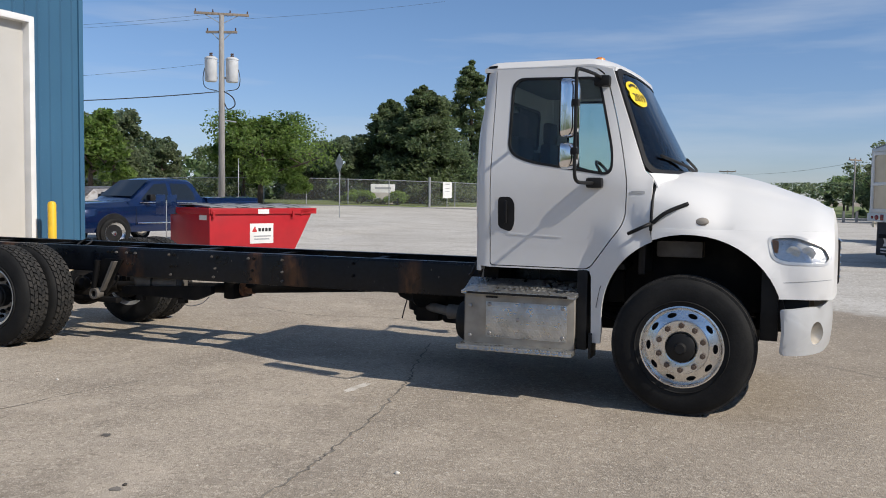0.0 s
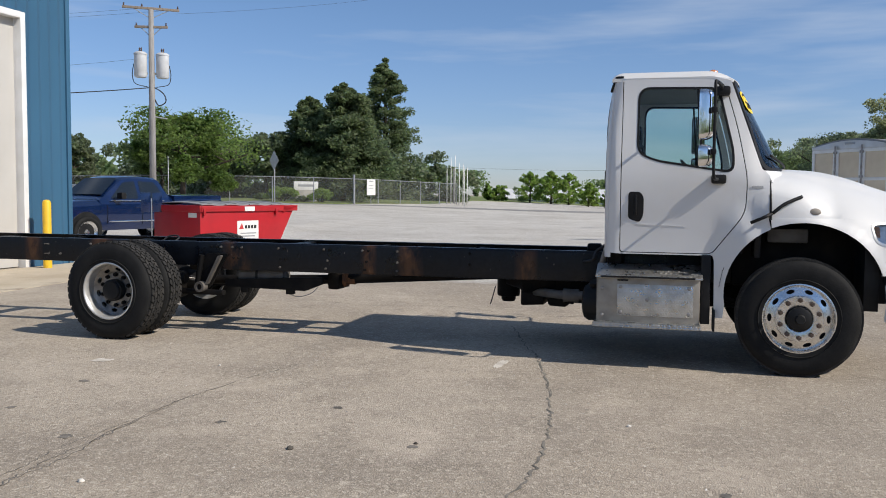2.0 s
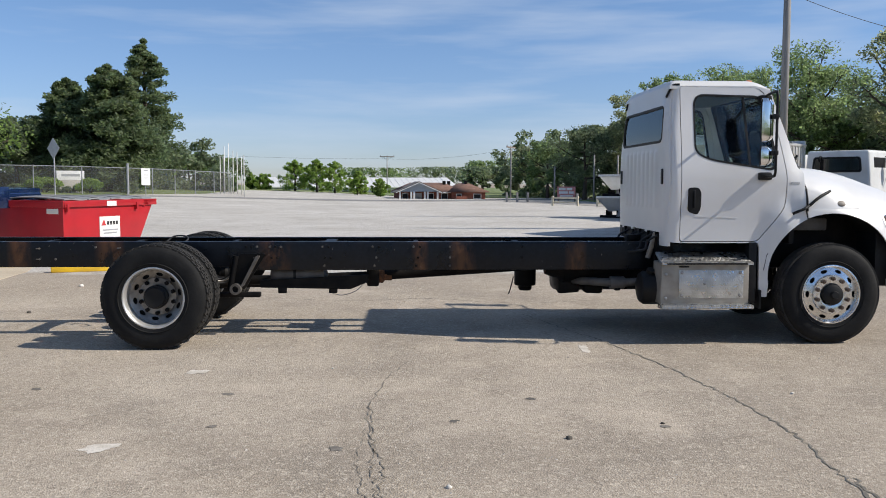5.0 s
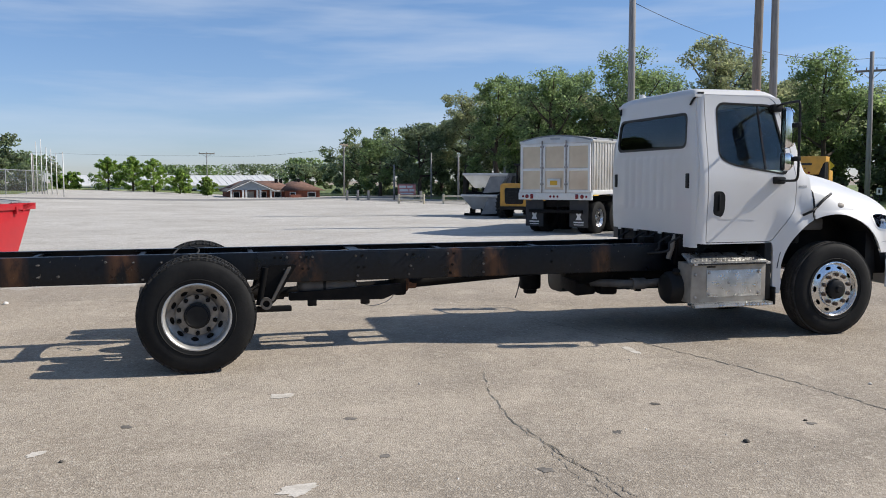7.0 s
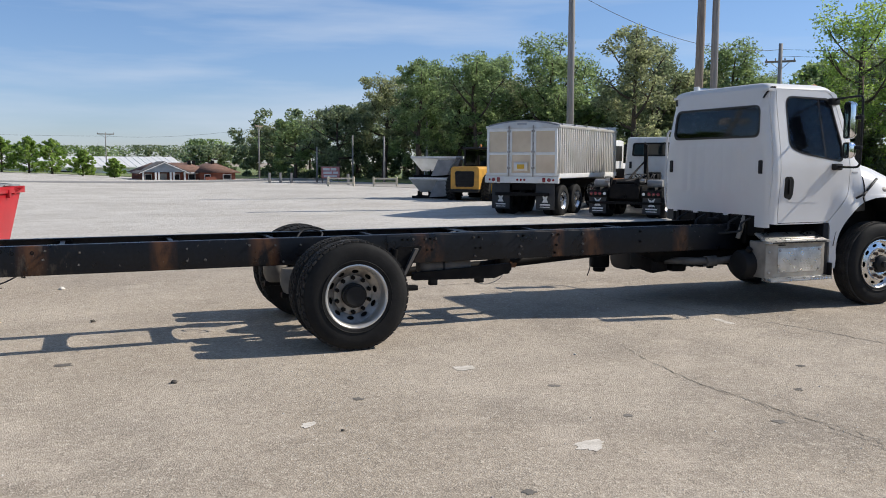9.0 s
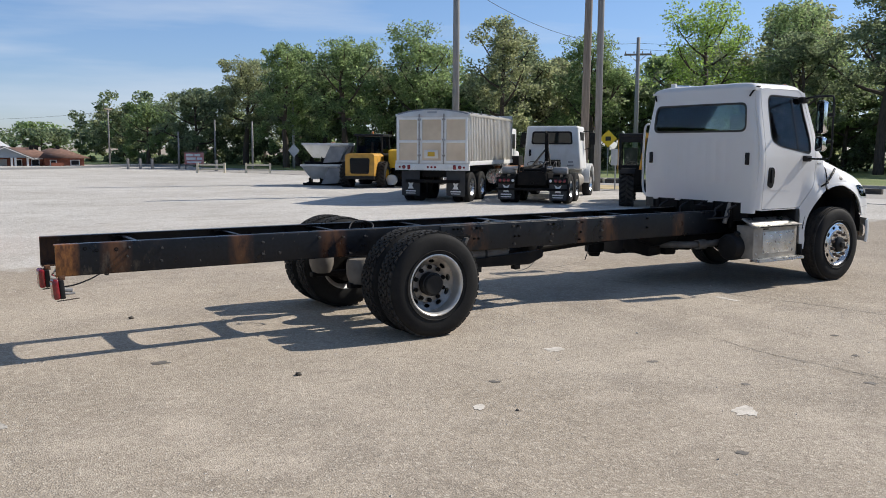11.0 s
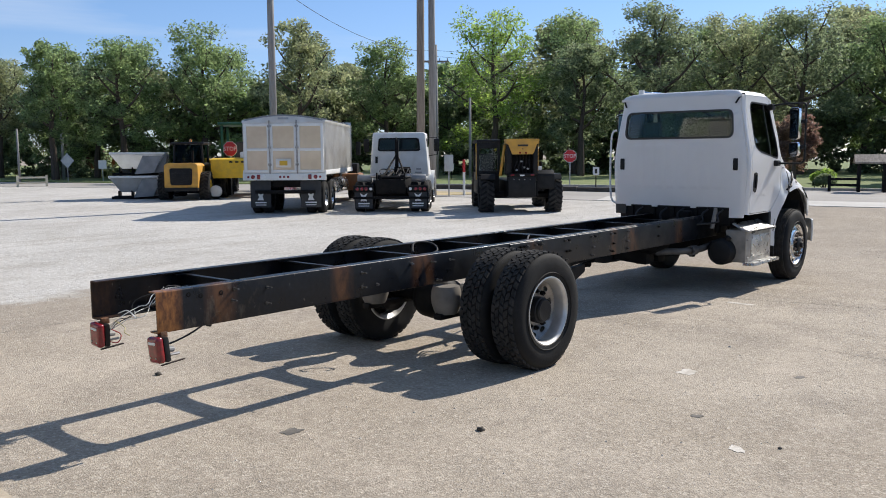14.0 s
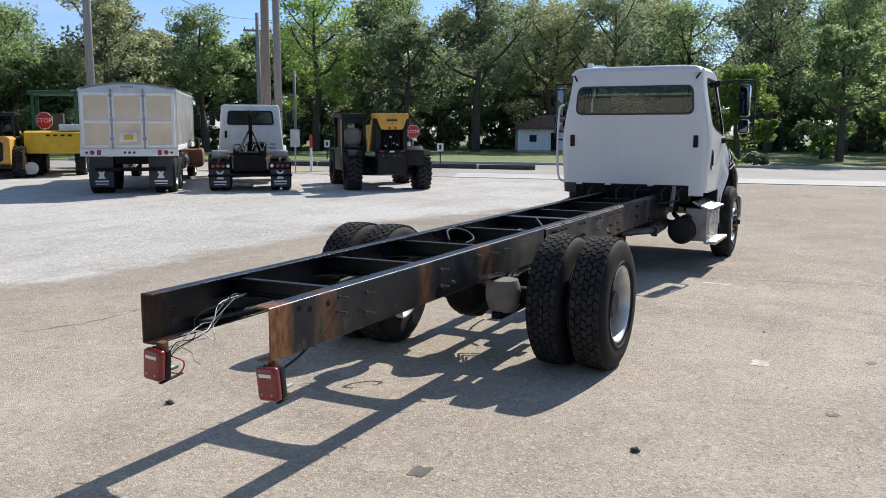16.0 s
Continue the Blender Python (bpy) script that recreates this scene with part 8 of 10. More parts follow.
for (xa, ya), (xb, yb) in zip(kerb_pts, kerb_pts[1:]):
    n = int(math.hypot(xb - xa, yb - ya) / 1.2)
    for k in range(n):
        p, q = k / n, (k + 0.985) / n
        a, b = Vector((xa + (xb - xa) * p, ya + (yb - ya) * p)), Vector((xa + (xb - xa) * q, ya + (yb - ya) * q))
        o = Vector(((b - a).y, -(b - a).x)).normalized() * 0.09
        bm = extrude([tuple(a + o), tuple(b + o), tuple(b - o), tuple(a - o)], "z", 0.0, 0.13)
        for v in bm.verts:
            v.co.z += gz(v.co.x, v.co.y)
        kb = part("kerbstone", bm, CONCRETE, None)
        kerb_root = kb if k == 0 and (xa, ya) == kerb_pts[0] else kerb_root
        if kb is kerb_root:
            kb.name = "kerb"
            tagged(kb, "low concrete kerb along the street", "kerb", kind="structure")
        else:
            kb.parent = kerb_root
tuft_patch = [(20.04, 17.07), (22.47, 15.63), (21.80, 20.37), (18.90, 21.31)]
sheet("verge", tuft_patch, 0.03, DRY_GRASS, "strip of dry grass at the yard's edge", "grass", step=1.0)


# ---- poles and wires ----
def wire(name, a, b, sag, r=0.006, n=18):
    a, b = Vector(a), Vector(b)
    pts = [a.lerp(b, k / n) - Vector((0, 0, sag * 4 * (k / n) * (1 - k / n))) for k in range(n + 1)]
    ob = part(name, tube(bmesh.new(), pts, r, 5), WIRE)
    return tagged(ob, "thin black overhead cable between poles", "cable")


def plain_pole(x, y, h, r, mat, label, lean=(0, 0)):
    p = thing("utility_pole", label, "pole", (x, y, gz(x, y)))
    part("shaft", tube(bmesh.new(), [(0, 0, -0.1), (lean[0] * 0.5, lean[1] * 0.5, h * 0.5), (lean[0], lean[1], h)], r, 14, [r, r * 0.9, r * 0.72]), mat, p)
    return p


def cross_arm(p, z, half, turn, insul=4, r=0.05):
    c, s = math.cos(radians(turn)), math.sin(radians(turn))
    arm = part("cross_arm", boxed(-half, half, -0.05, 0.05, z - 0.06, z + 0.06, 0.01), WOOD_POLE, p)
    arm.matrix_basis = pose(0, 0, 0, 0, 0, turn)
    for k in range(insul):
        u = -half + 0.08 + (2 * half - 0.16) * k / (insul - 1)
        part("insulator", lathe(bmesh.new(), [(0.0, z + 0.06), (0.02, z + 0.06), (0.045, z + 0.12), (0.025, z + 0.15), (0.04, z + 0.19), (0.0, z + 0.21)], 12, "z", (u * c, u * s, 0)), INSULATOR, p)
    for sg in (-1, 1):
        part("brace", rodded((sg * half * 0.6 * c, sg * half * 0.6 * s, z - 0.05), (0, 0, z - 0.5), 0.02, seg=6), GALV, p)


tp = plain_pole(-19.44, 28.62, 10.30, 0.172, GREY_POLE, "weathered wooden utility pole with two transformers")
tp.matrix_world = Matrix.Translation((0, 0, -0.15)) @ tp.matrix_world
cross_arm(tp, 10.35, 1.35, 35, 4)
cross_arm(tp, 9.45, 0.80, 20, 3)
for sg in (-1, 1):
    c, s = math.cos(radians(35)), math.sin(radians(35))
    cx, cy = sg * 0.52 * c, sg * 0.52 * s
    tr = part("transformer", lathe(bmesh.new(), [(0.0, 6.95), (0.26, 6.95), (0.31, 7.02), (0.31, 8.05), (0.33, 8.06), (0.33, 8.12), (0.22, 8.20), (0.0, 8.24)], 26, "z", (cx, cy, 0)), TRANSFORMER, tp, "light grey pole transformer")
    for k in range(2):
        part("bushing", lathe(bmesh.new(), [(0.03, 8.16), (0.05, 8.24), (0.03, 8.30), (0.045, 8.36), (0.0, 8.44)], 10, "z", (cx + 0.1 * (k - 0.5), cy, 0)), INSULATOR, tr)
    part("bracket", boxed(*sorted((cx * 0.3, cx * 0.7)), *sorted((cy * 0.3 - 0.05, cy * 0.7 + 0.05)), 7.1, 7.2), GALV, tr)
    part("drop_wire", tube(bmesh.new(), curve_pts([(cx * 1.6, cy * 1.6, 7.6), (cx * 1.75, cy * 1.75, 7.1), (cx * 1.5, cy * 1.5, 6.65), (cx * 0.4, cy * 0.4, 6.5)]), 0.02, 6), WIRE, tp)
part("service_loop", tube(bmesh.new(), curve_pts([(0.1, 0, 6.5), (0.45, 0.3, 6.2), (0.55, 0.35, 5.8), (0.25, 0.2, 5.6), (0.12, 0.05, 5.9)]), 0.03, 6), WIRE, tp)
part("lamp_arm", rodded((0, 0, 5.05), (0.6, 0.4, 4.95), 0.03), GALV, tp)
wire("cable", (-19.44, 28.60, 6.80), (-37.32, 15.98, 5.84), 0.5, 0.025)
wire("cable", (-19.95, 28.26, 10.62), (-50.97, 6.83, 9.29), 1.2)
wire("cable", (-18.93, 28.98, 10.62), (-50.98, 7.70, 9.30), 1.2)
wire("cable", (-18.50, 29.28, 10.50), (-14.53, 46.40, 14.73), 0.1)
wire("cable", (-19.44, 28.62, 8.28), (-51.03, 7.73, 7.44), 1.4)
gp = plain_pole(-19.98, 30.80, 2.98, 0.027, GALV, "thin grey marker post near the pole")
for x, y, h, arms, turn in ((-0.27, 106.96, 5.08, 1, 0), (-14.05, 68.35, 3.21, 0, 0), (17.19, 57.36, 3.68, 0, 0), (12.22, 70.88, 4.96, 1, 60), (13.60, 54.70, 2.68, 0, 0), (16.92, 48.64, 3.34, 0, 0)):
    q = plain_pole(x, y, h, 0.075, GREY_POLE, "distant grey wooden utility pole")
    if arms:
        cross_arm(q, h - 0.15, 1.0, turn, 3)
wire("cable", (-0.27, 106.96, 5.05), (-40.45, 100.81, 6.41), 0.5, 0.010)
wire("cable", (-0.27, 106.96, 5.05), (12.22, 70.88, 4.93), 0.4, 0.010)
wire("cable", (12.22, 70.88, 4.93), (22.10, 53.63, 5.10), 0.4, 0.008)
lp = plain_pole(22.10, 53.63, 5.15, 0.109, GALV, "slender street lamp pole")
part("lamp_arm", tube(bmesh.new(), curve_pts([(0, 0, 4.6), (0.35, -0.1, 4.85), (0.8, -0.25, 4.9)]), 0.03, 6), GALV, lp)
part("lamp_head", boxed(0.7, 1.05, -0.35, -0.2, 4.84, 4.92, 0.02), GALV, lp)
plain_pole(18.02, 25.23, 13.28, 0.170, GREY_POLE, "tall grey wooden utility pole")
plain_pole(18.25, 16.68, 13.22, 0.164, WOOD_POLE, "tall brown wooden utility pole", (0.25, 0.1))
plain_pole(19.04, 16.75, 13.24, 0.143, GREY_POLE, "tall grey wooden utility pole")
tq = plain_pole(35.72, 31.03, 8.55, 0.156, GREY_POLE, "wooden utility pole with a cross arm")
cross_arm(tq, 7.5, 0.85, -45, 4)
plain_pole(62.89, 5.18, 6.36, 0.106, GREY_POLE, "slim grey pole before the trees")
plain_pole(38.07, 30.11, 5.28, 0.101, GREY_POLE, "slim grey pole before the trees")
wire("cable", (18.02, 25.23, 9.50), (35.72, 31.03, 8.50), 0.9, 0.013)
wire("cable", (18.46, 16.76, 12.55), (17.25, 14.55, 31.05), 0.0, 0.012)
wire("cable", (35.72, 31.03, 8.50), (73.05, 9.87, 9.96), 0.8, 0.010)
wire("cable", (35.72, 31.03, 8.12), (72.86, 7.40, 8.98), 0.8, 0.010)

# ---- signs ----
def octagon(r):
    return [(r * math.cos(radians(22.5 + 45 * k)), r * math.sin(radians(22.5 + 45 * k))) for k in range(8)]


def stop_sign(x, y, zc, r, turn, label):
    z0 = gz(x, y)
    st = thing("stop_sign", label, "sign", (x, y, z0), turn)
    part("post", boxed(-0.025, 0.025, 0.005, 0.04, -0.05, zc - z0 + r * 0.6, 0.004), GALV, st)
    h = zc - z0
    rim_ = part("plate", extrude([(u, v + h) for u, v in octagon(r)], "y", -0.008, 0.0), SIGN_WHITE, st)
    part("red_field", extrude([(u, v + h) for u, v in octagon(r * 0.94)], "y", -0.012, -0.008), STOP_RED, rim_, "red octagon")
    lettering("stop_word", "STOP", r * 0.72, SIGN_WHITE, rim_, pose(0, -0.0135, h, 90, 0, 0))
    return st


stop_sign(27.36, 15.69, 1.79, 0.31, -60, "red stop sign on a metal post at the street")
stop_sign(14.76, 23.97, 2.19, 0.32, -58, "red stop sign carried upright among the machines")


def plate_sign(name, label, x, y, zc, w, h, turn, mat, diamond=False, post=GALV, bars=()):
    z0 = gz(x, y)
    s = thing(name, label, "sign", (x, y, z0), turn)
    part("post", boxed(-0.025, 0.025, 0.006, 0.045, -0.05, zc - z0 + 0.1, 0.004), post, s)
    if diamond:
        pts = rounded([(0, -h / 2), (w / 2, 0), (0, h / 2), (-w / 2, 0)], 0.04, 3)
    else:
        pts = rounded([(-w / 2, -h / 2), (w / 2, -h / 2), (w / 2, h / 2), (-w / 2, h / 2)], 0.02, 2)
    pl = part("plate", extrude([(u, v + zc - z0) for u, v in pts], "y", -0.006, 0.004), mat, s)
    for x0, x1, a, b, m2 in bars:
        part("print_bar", boxed(x0, x1, -0.010, -0.006, zc - z0 + a, zc - z0 + b), m2, pl)
    return s


plate_sign("road_sign", "grey back of a diamond road sign", -14.13, 31.32, 3.28, 0.93, 1.02, -34, SIGN_BACK, True)
plate_sign("road_sign", "grey back of a diamond road sign by the street", 20.02, 48.76, 1.67, 0.81, 0.98, -25, SIGN_BACK, True)
plate_sign("road_sign", "small white sign by the street", 21.78, 47.62, 1.40, 0.49, 0.54, -25, SIGN_WHITE)
plate_sign("road_sign", "yellow diamond warning sign", 30.02, 27.57, 2.47, 0.99, 0.99, -45, SIGN_YELLOW, True, GALV, [(-0.15, 0.15, -0.12, 0.12, PRINT_BLACK)])
plate_sign("road_sign", "white speed sign on a thin post", -30.31, 24.56, 2.87, 0.39, 0.57, 35, SIGN_WHITE, False, GALV, [(-0.1, 0.1, -0.2, 0.0, PRINT_GREY)])
plate_sign("yard_sign", "white sheet fixed to the chain-link fence", -15.07, 48.62, 2.09, 0.98, 1.13, 72, SIGN_WHITE, False, GALV, [(-0.22, 0.22, 0.38, 0.46, PRINT_GREY), (-0.22, 0.22, 0.1, 0.14, PRINT_GREY), (-0.22, 0.22, -0.1, -0.06, PRINT_GREY)])
plate_sign("grey_post_box", "grey utility box on a post", 20.04, 16.77, 1.56, 0.36, 0.66, -52, SIGN_BACK)
wr = thing("marker_post", "white post with a red reflective top", "post", (20.58, 16.43, gz(20.58, 16.43)))
part("post", rodded((0, 0, -0.05), (0, 0, 0.95), 0.05), SIGN_WHITE, wr)
part("red_top", rodded((0, 0, 0.95), (0, 0, 1.45), 0.052), STOP_RED, wr)
for x, y in ((27.18, 14.22), (34.34, 28.59), (30.58, 22.57)):
    plate_sign("lawn_sign", "small white yard sign on a thin stake", x, y, gz(x, y) + 0.85, 0.28, 0.36, -60, SIGN_WHITE, False, DARK, [(-0.05, 0.05, -0.1, 0.1, PRINT_BLACK)])

# red and white notice board with unreadable print
BOARD_RED = material("faded_red_board", (0.50, 0.17, 0.16), 0.7, second=(0.58, 0.30, 0.28), scale=4)
nb = thing("notice_board", "red and white sale board on wooden posts", "sign", (14.20, 53.04, gz(14.20, 53.04)), -15)
nb.matrix_world = nb.matrix_world @ Matrix.Scale(1.072, 4)
for x in (-0.55, 0.55):
    part("post", boxed(x - 0.04, x + 0.04, 0.0, 0.08, 0.0, 1.15), WOOD_POLE, nb)
bd = part("board", boxed(-0.62, 0.62, -0.03, 0.0, 0.32, 1.10, 0.006), BOARD_RED, nb, "faded red board")
for x0, x1, z0, z1 in ((-0.52, -0.05, 0.86, 1.02), (0.02, 0.40, 0.86, 1.02), (-0.50, 0.10, 0.62, 0.78), (0.18, 0.50, 0.62, 0.78), (-0.45, 0.45, 0.42, 0.52)):
    part("print_bar", boxed(x0, x1, -0.036, -0.03, z0, z1), SIGN_WHITE, bd)
part("cap", boxed(-0.8, 0.8, -0.06, 0.10, 1.12, 1.16), WOOD_POLE, nb)


TIMBER_PALE = material("pale_timber", (0.66, 0.60, 0.46), 0.85, second=(0.55, 0.48, 0.36), scale=4, stretch=(0.4, 4, 4))


def rail_bench(x, y, w, turn):
    b = thing("rail_fence_section", "pale timber rail section on two posts", "fence", (x, y, gz(x, y)), turn, "timber rails by the street")
    for sx in (-w / 2, w / 2):
        part("post", boxed(sx - 0.06, sx + 0.06, -0.06, 0.06, -0.05, 0.62, 0.01), TIMBER_PALE, b)
    for z in (0.22, 0.50):
        part("rail", boxed(-w / 2, w / 2, -0.03, 0.03, z - 0.05, z + 0.05, 0.008), TIMBER_PALE, b)
    return b


rail_bench(12.42, 43.87, 1.64, -28)
rail_bench(14.84, 42.26, 1.44, -22)
for x, y in ((9.95, 54.44), (10.70, 54.11), (11.46, 53.88), (13.83, 47.09)):
    p = thing("timber_post", "short weathered timber post", "post", (x, y, gz(x, y)), 0, "posts along the yard edge")
    part("post", boxed(-0.08, 0.08, -0.08, 0.08, -0.05, 0.75, 0.015), GREY_POLE, p)

# ---- chain-link fence ----
MESH = bpy.data.materials.new("chain_link")
MESH.use_nodes = True
mn, ml = MESH.node_tree.nodes, MESH.node_tree.links
mtr, mmx = mn.new("ShaderNodeBsdfTransparent"), mn.new("ShaderNodeMixShader")
mn["Principled BSDF"].inputs["Base Color"].default_value = (0.14, 0.145, 0.145, 1)
mn["Principled BSDF"].inputs["Roughness"].default_value = 0.6
mmx.inputs["Fac"].default_value = 0.22
ml.new(mtr.outputs["BSDF"], mmx.inputs[1])
ml.new(mn["Principled BSDF"].outputs["BSDF"], mmx.inputs[2])
ml.new(mmx.outputs["Shader"], mn["Material Output"].inputs["Surface"])


def chain_fence(pts, h, step, label):
    f = thing("chain_link_fence", label, "fence")
    for (xa, ya), (xb, yb) in zip(pts, pts[1:]):
        n = max(1, round(math.hypot(xb - xa, yb - ya) / step))
        old = None
        for k in range(n + 1):
            x, y = xa + (xb - xa) * k / n, ya + (yb - ya) * k / n
            z = gz(x, y)
            part("post", rodded((x, y, z - 0.05), (x, y, z + h + 0.05), 0.035, seg=8), GALV, f)
            if old:
                part("top_rail", rodded((*old[:2], old[2] + h), (x, y, z + h), 0.025, seg=6), GALV, f)
                bm = bmesh.new()
                d = Vector((yb - ya, xa - xb, 0)).normalized() * 0.01
                q = [Vector((*old[:2], old[2] + 0.05)), Vector((x, y, z + 0.05)), Vector((x, y, z + h)), Vector((*old[:2], old[2] + h))]
                bm.faces.new([bm.verts.new(c) for c in q])
                part("wire_panel", bm, MESH, f)
            old = (x, y, z)
    return f


chain_fence([(-52.83, 23.31), (-32.38, 36.49), (-15.73, 46.94)], 1.75, 3.0, "grey chain-link fence along the street")
chain_fence([(-15.73, 46.94), (-12.07, 61.73)], 1.75, 3.0, "grey chain-link fence running back from the corner")
TIMBER_DARK = material("dark_old_timber", (0.060, 0.050, 0.040), 0.9, second=(0.11, 0.095, 0.075), scale=5, stretch=(0.5, 4, 4), bump=0.2, bump_scale=30)
tie_line = [(22.9, 23.6), (24.5, 18.8), (25.8, 14.4), (26.9, 9.6)]
for (xa, ya), (xb, yb) in zip(tie_line, tie_line[1:]):
    for k in range(2):
        x, y = xa + (xb - xa) * (0.25 + 0.5 * k), ya + (yb - ya) * (0.25 + 0.5 * k)
        tie = thing("timber_beam", "dark old timber lying along the yard edge", "beam", (x, y, gz(x, y)), math.degrees(math.atan2(yb - ya, xb - xa)), "timbers along the yard edge")
        part("beam", boxed(-1.18, 1.18, -0.11, 0.11, -0.03, 0.20, 0.015), TIMBER_DARK, tie)
        part("end_board", boxed(-1.30, -1.185, -0.10, 0.10, -0.03, 0.215, 0.01), TIMBER_PALE, tie)
big = thing("corner_post", "thick galvanised corner post of the fence", "post", (-15.73, 46.94, gz(-15.73, 46.94)))
part("post", rodded((0, 0, -0.05), (0, 0, 2.05), 0.085), GALV, big)
for x, y, h in ((-12.57, 61.64, 3.90), (-12.26, 61.81, 4.11), (-11.93, 61.98, 3.51), (-11.62, 62.09, 3.41), (-12.88, 61.48, 3.00), (-11.28, 62.20, 3.12), (-9.58, 54.22, 3.01)):
    fp = thing("flagpole", "thin white flagpole without a flag", "pole", (x, y, gz(x, y)), 0, "flagpoles by the gate")
    part("shaft", tube(bmesh.new(), [(0, 0, -0.05), (0, 0, h)], 0.04, 8, [0.045, 0.026]), SIGN_WHITE, fp)
    part("ball", lathe(bmesh.new(), [(0.0, h), (0.04, h + 0.035), (0.0, h + 0.07)], 10, "z"), SIGN_WHITE, fp)
sb = thing("sign_board", "white business board on a stone base", "sign", (-19.72, 47.71, gz(-19.72, 47.71)), 42)
part("base", boxed(-0.75, 0.75, -0.2, 0.2, 0.0, 0.85, 0.03), CONCRETE, sb)
part("board", boxed(-0.9, 0.9, -0.12, 0.05, 0.85, 1.45, 0.01), SIGN_WHITE, sb)
part("print_bar", boxed(-0.6, 0.6, -0.126, -0.12, 1.08, 1.24), PRINT_GREY, sb)

# ---- houses ----
def hipped(p, x0, x1, y0, y1, z0, z1, ridge, mat, over=0.35):
    bm = bmesh.new()
    xs, ys = (x0 - over, x1 + over), (y0 - over, y1 + over)
    c = [bm.verts.new((x, y, z0)) for x, y in ((xs[0], ys[0]), (xs[1], ys[0]), (xs[1], ys[1]), (xs[0], ys[1]))]
    ym = (y0 + y1) / 2
    r = [bm.verts.new((x0 + ridge, ym, z1)), bm.verts.new((x1 - ridge, ym, z1))]
    for f in ((c[0], c[1], r[1], r[0]), (c[1], c[2], r[1]), (c[2], c[3], r[0], r[1]), (c[3], c[0], r[0]), (c[3], c[2], c[1], c[0])):
        bm.faces.new(f)
    return part("roof", bm, mat, p)


def add_window(p, x, z, w, h, y, frame_mat=TRIM_WHITE, glass=BLACK):
    wn_ = part("window", boxed(x - w / 2, x + w / 2, y - 0.06, y - 0.02, z - h / 2, z + h / 2, 0.005), frame_mat, p)
    part("pane", boxed(x - w / 2 + 0.06, x + w / 2 - 0.06, y - 0.068, y - 0.055, z - h / 2 + 0.06, z + h / 2 - 0.06), glass, wn_)
    return wn_


bh = thing("brick_house", "long low brick building with a brown roof and a gabled entrance", "house", (1.48, 67.51, gz(4, 66) - 0.12), 6.0)
bh.matrix_world = bh.matrix_world @ Matrix.Scale(1.058, 4)
part("wall", boxed(0.25, 7.6, 0.0, 5.0, -0.2, 0.72), BRICK, bh)
hipped(bh, 0.25, 5.6, 0.0, 5.0, 0.70, 1.50, 1.2, SHINGLE, 0.4)
part("wing_wall", boxed(4.7, 7.6, -0.55, 0.0, -0.2, 0.68), BRICK, bh)
hipped(bh, 4.6, 7.7, -0.55, 4.4, 0.68, 1.46, 1.1, SHINGLE, 0.35)
part("gable_wall", extrude([(0.15, 0.74), (3.55, 0.74), (1.85, 1.50)], "y", -0.75, -0.6), SIDING_BLUE, bh, "blue-grey boarded gable")
for sg in (-1, 1):
    part("gable_roof", extrude([(1.85, 1.50), (1.85, 1.60), (1.85 + sg * 2.05, 0.70), (1.85 + sg * 2.05, 0.62)], "y", -1.0, 2.4), GREY_ROOF, bh)
    part("rake_board", extrude([(1.85, 1.47), (1.85, 1.53), (1.85 + sg * 1.95, 0.68), (1.85 + sg * 1.95, 0.62)], "y", -1.04, -1.0), TRIM_WHITE, bh)
for x in (0.25, 1.2, 1.45, 2.35, 2.6, 3.45):
    part("porch_post", boxed(x - 0.07, x + 0.07, -0.80, -0.66, -0.2, 0.74), TRIM_WHITE, bh)
part("door", boxed(1.62, 2.18, -0.04, 0.02, -0.1, 0.62), DOOR_WHITE, bh)
for x, w in ((0.75, 0.55), (2.95, 0.55), (4.15, 0.6)):
    add_window(bh, x, 0.34, w, 0.55, 0.0)
for x, w in ((5.3, 0.5), (6.9, 0.7)):
    add_window(bh, x, 0.34, w, 0.45, -0.55)
part("eave_board", boxed(3.6, 4.6, -0.42, -0.38, 0.62, 0.72), TRIM_WHITE, bh)
for x, y in ((4.4, 2.0), (4.9, 2.6), (6.3, 1.8)):
    part("roof_vent", boxed(x - 0.13, x + 0.13, y - 0.13, y + 0.13, 1.1, 1.66, 0.02), DARK, bh)
part("low_wall", boxed(5.0, 5.9, -1.1, -0.95, -0.1, 0.35), BRICK, bh)


def shed_building(x, y, w, d, h, roof_h, turn, label, windows):
    b = thing("warehouse", label, "building", (x, y, gz(x, y) - 0.1), turn)
    part("wall", boxed(0, w, 0, d, 0, h), TRIM_WHITE, b)
    part("roof", extrude([(-0.3, h - 0.05), (w + 0.3, h - 0.05), (w + 0.3, h + 0.1), (w - 0.5, h + roof_h), (0.5, h + roof_h), (-0.3, h + 0.1)], "y", -0.3, d + 0.3), SIGN_WHITE, b)
    for k in range(windows):
        u = (k + 0.5) / windows * w
        add_window(b, u, h * 0.5, w / windows * 0.45, h * 0.45, 0.0, SIGN_BACK)
    return b


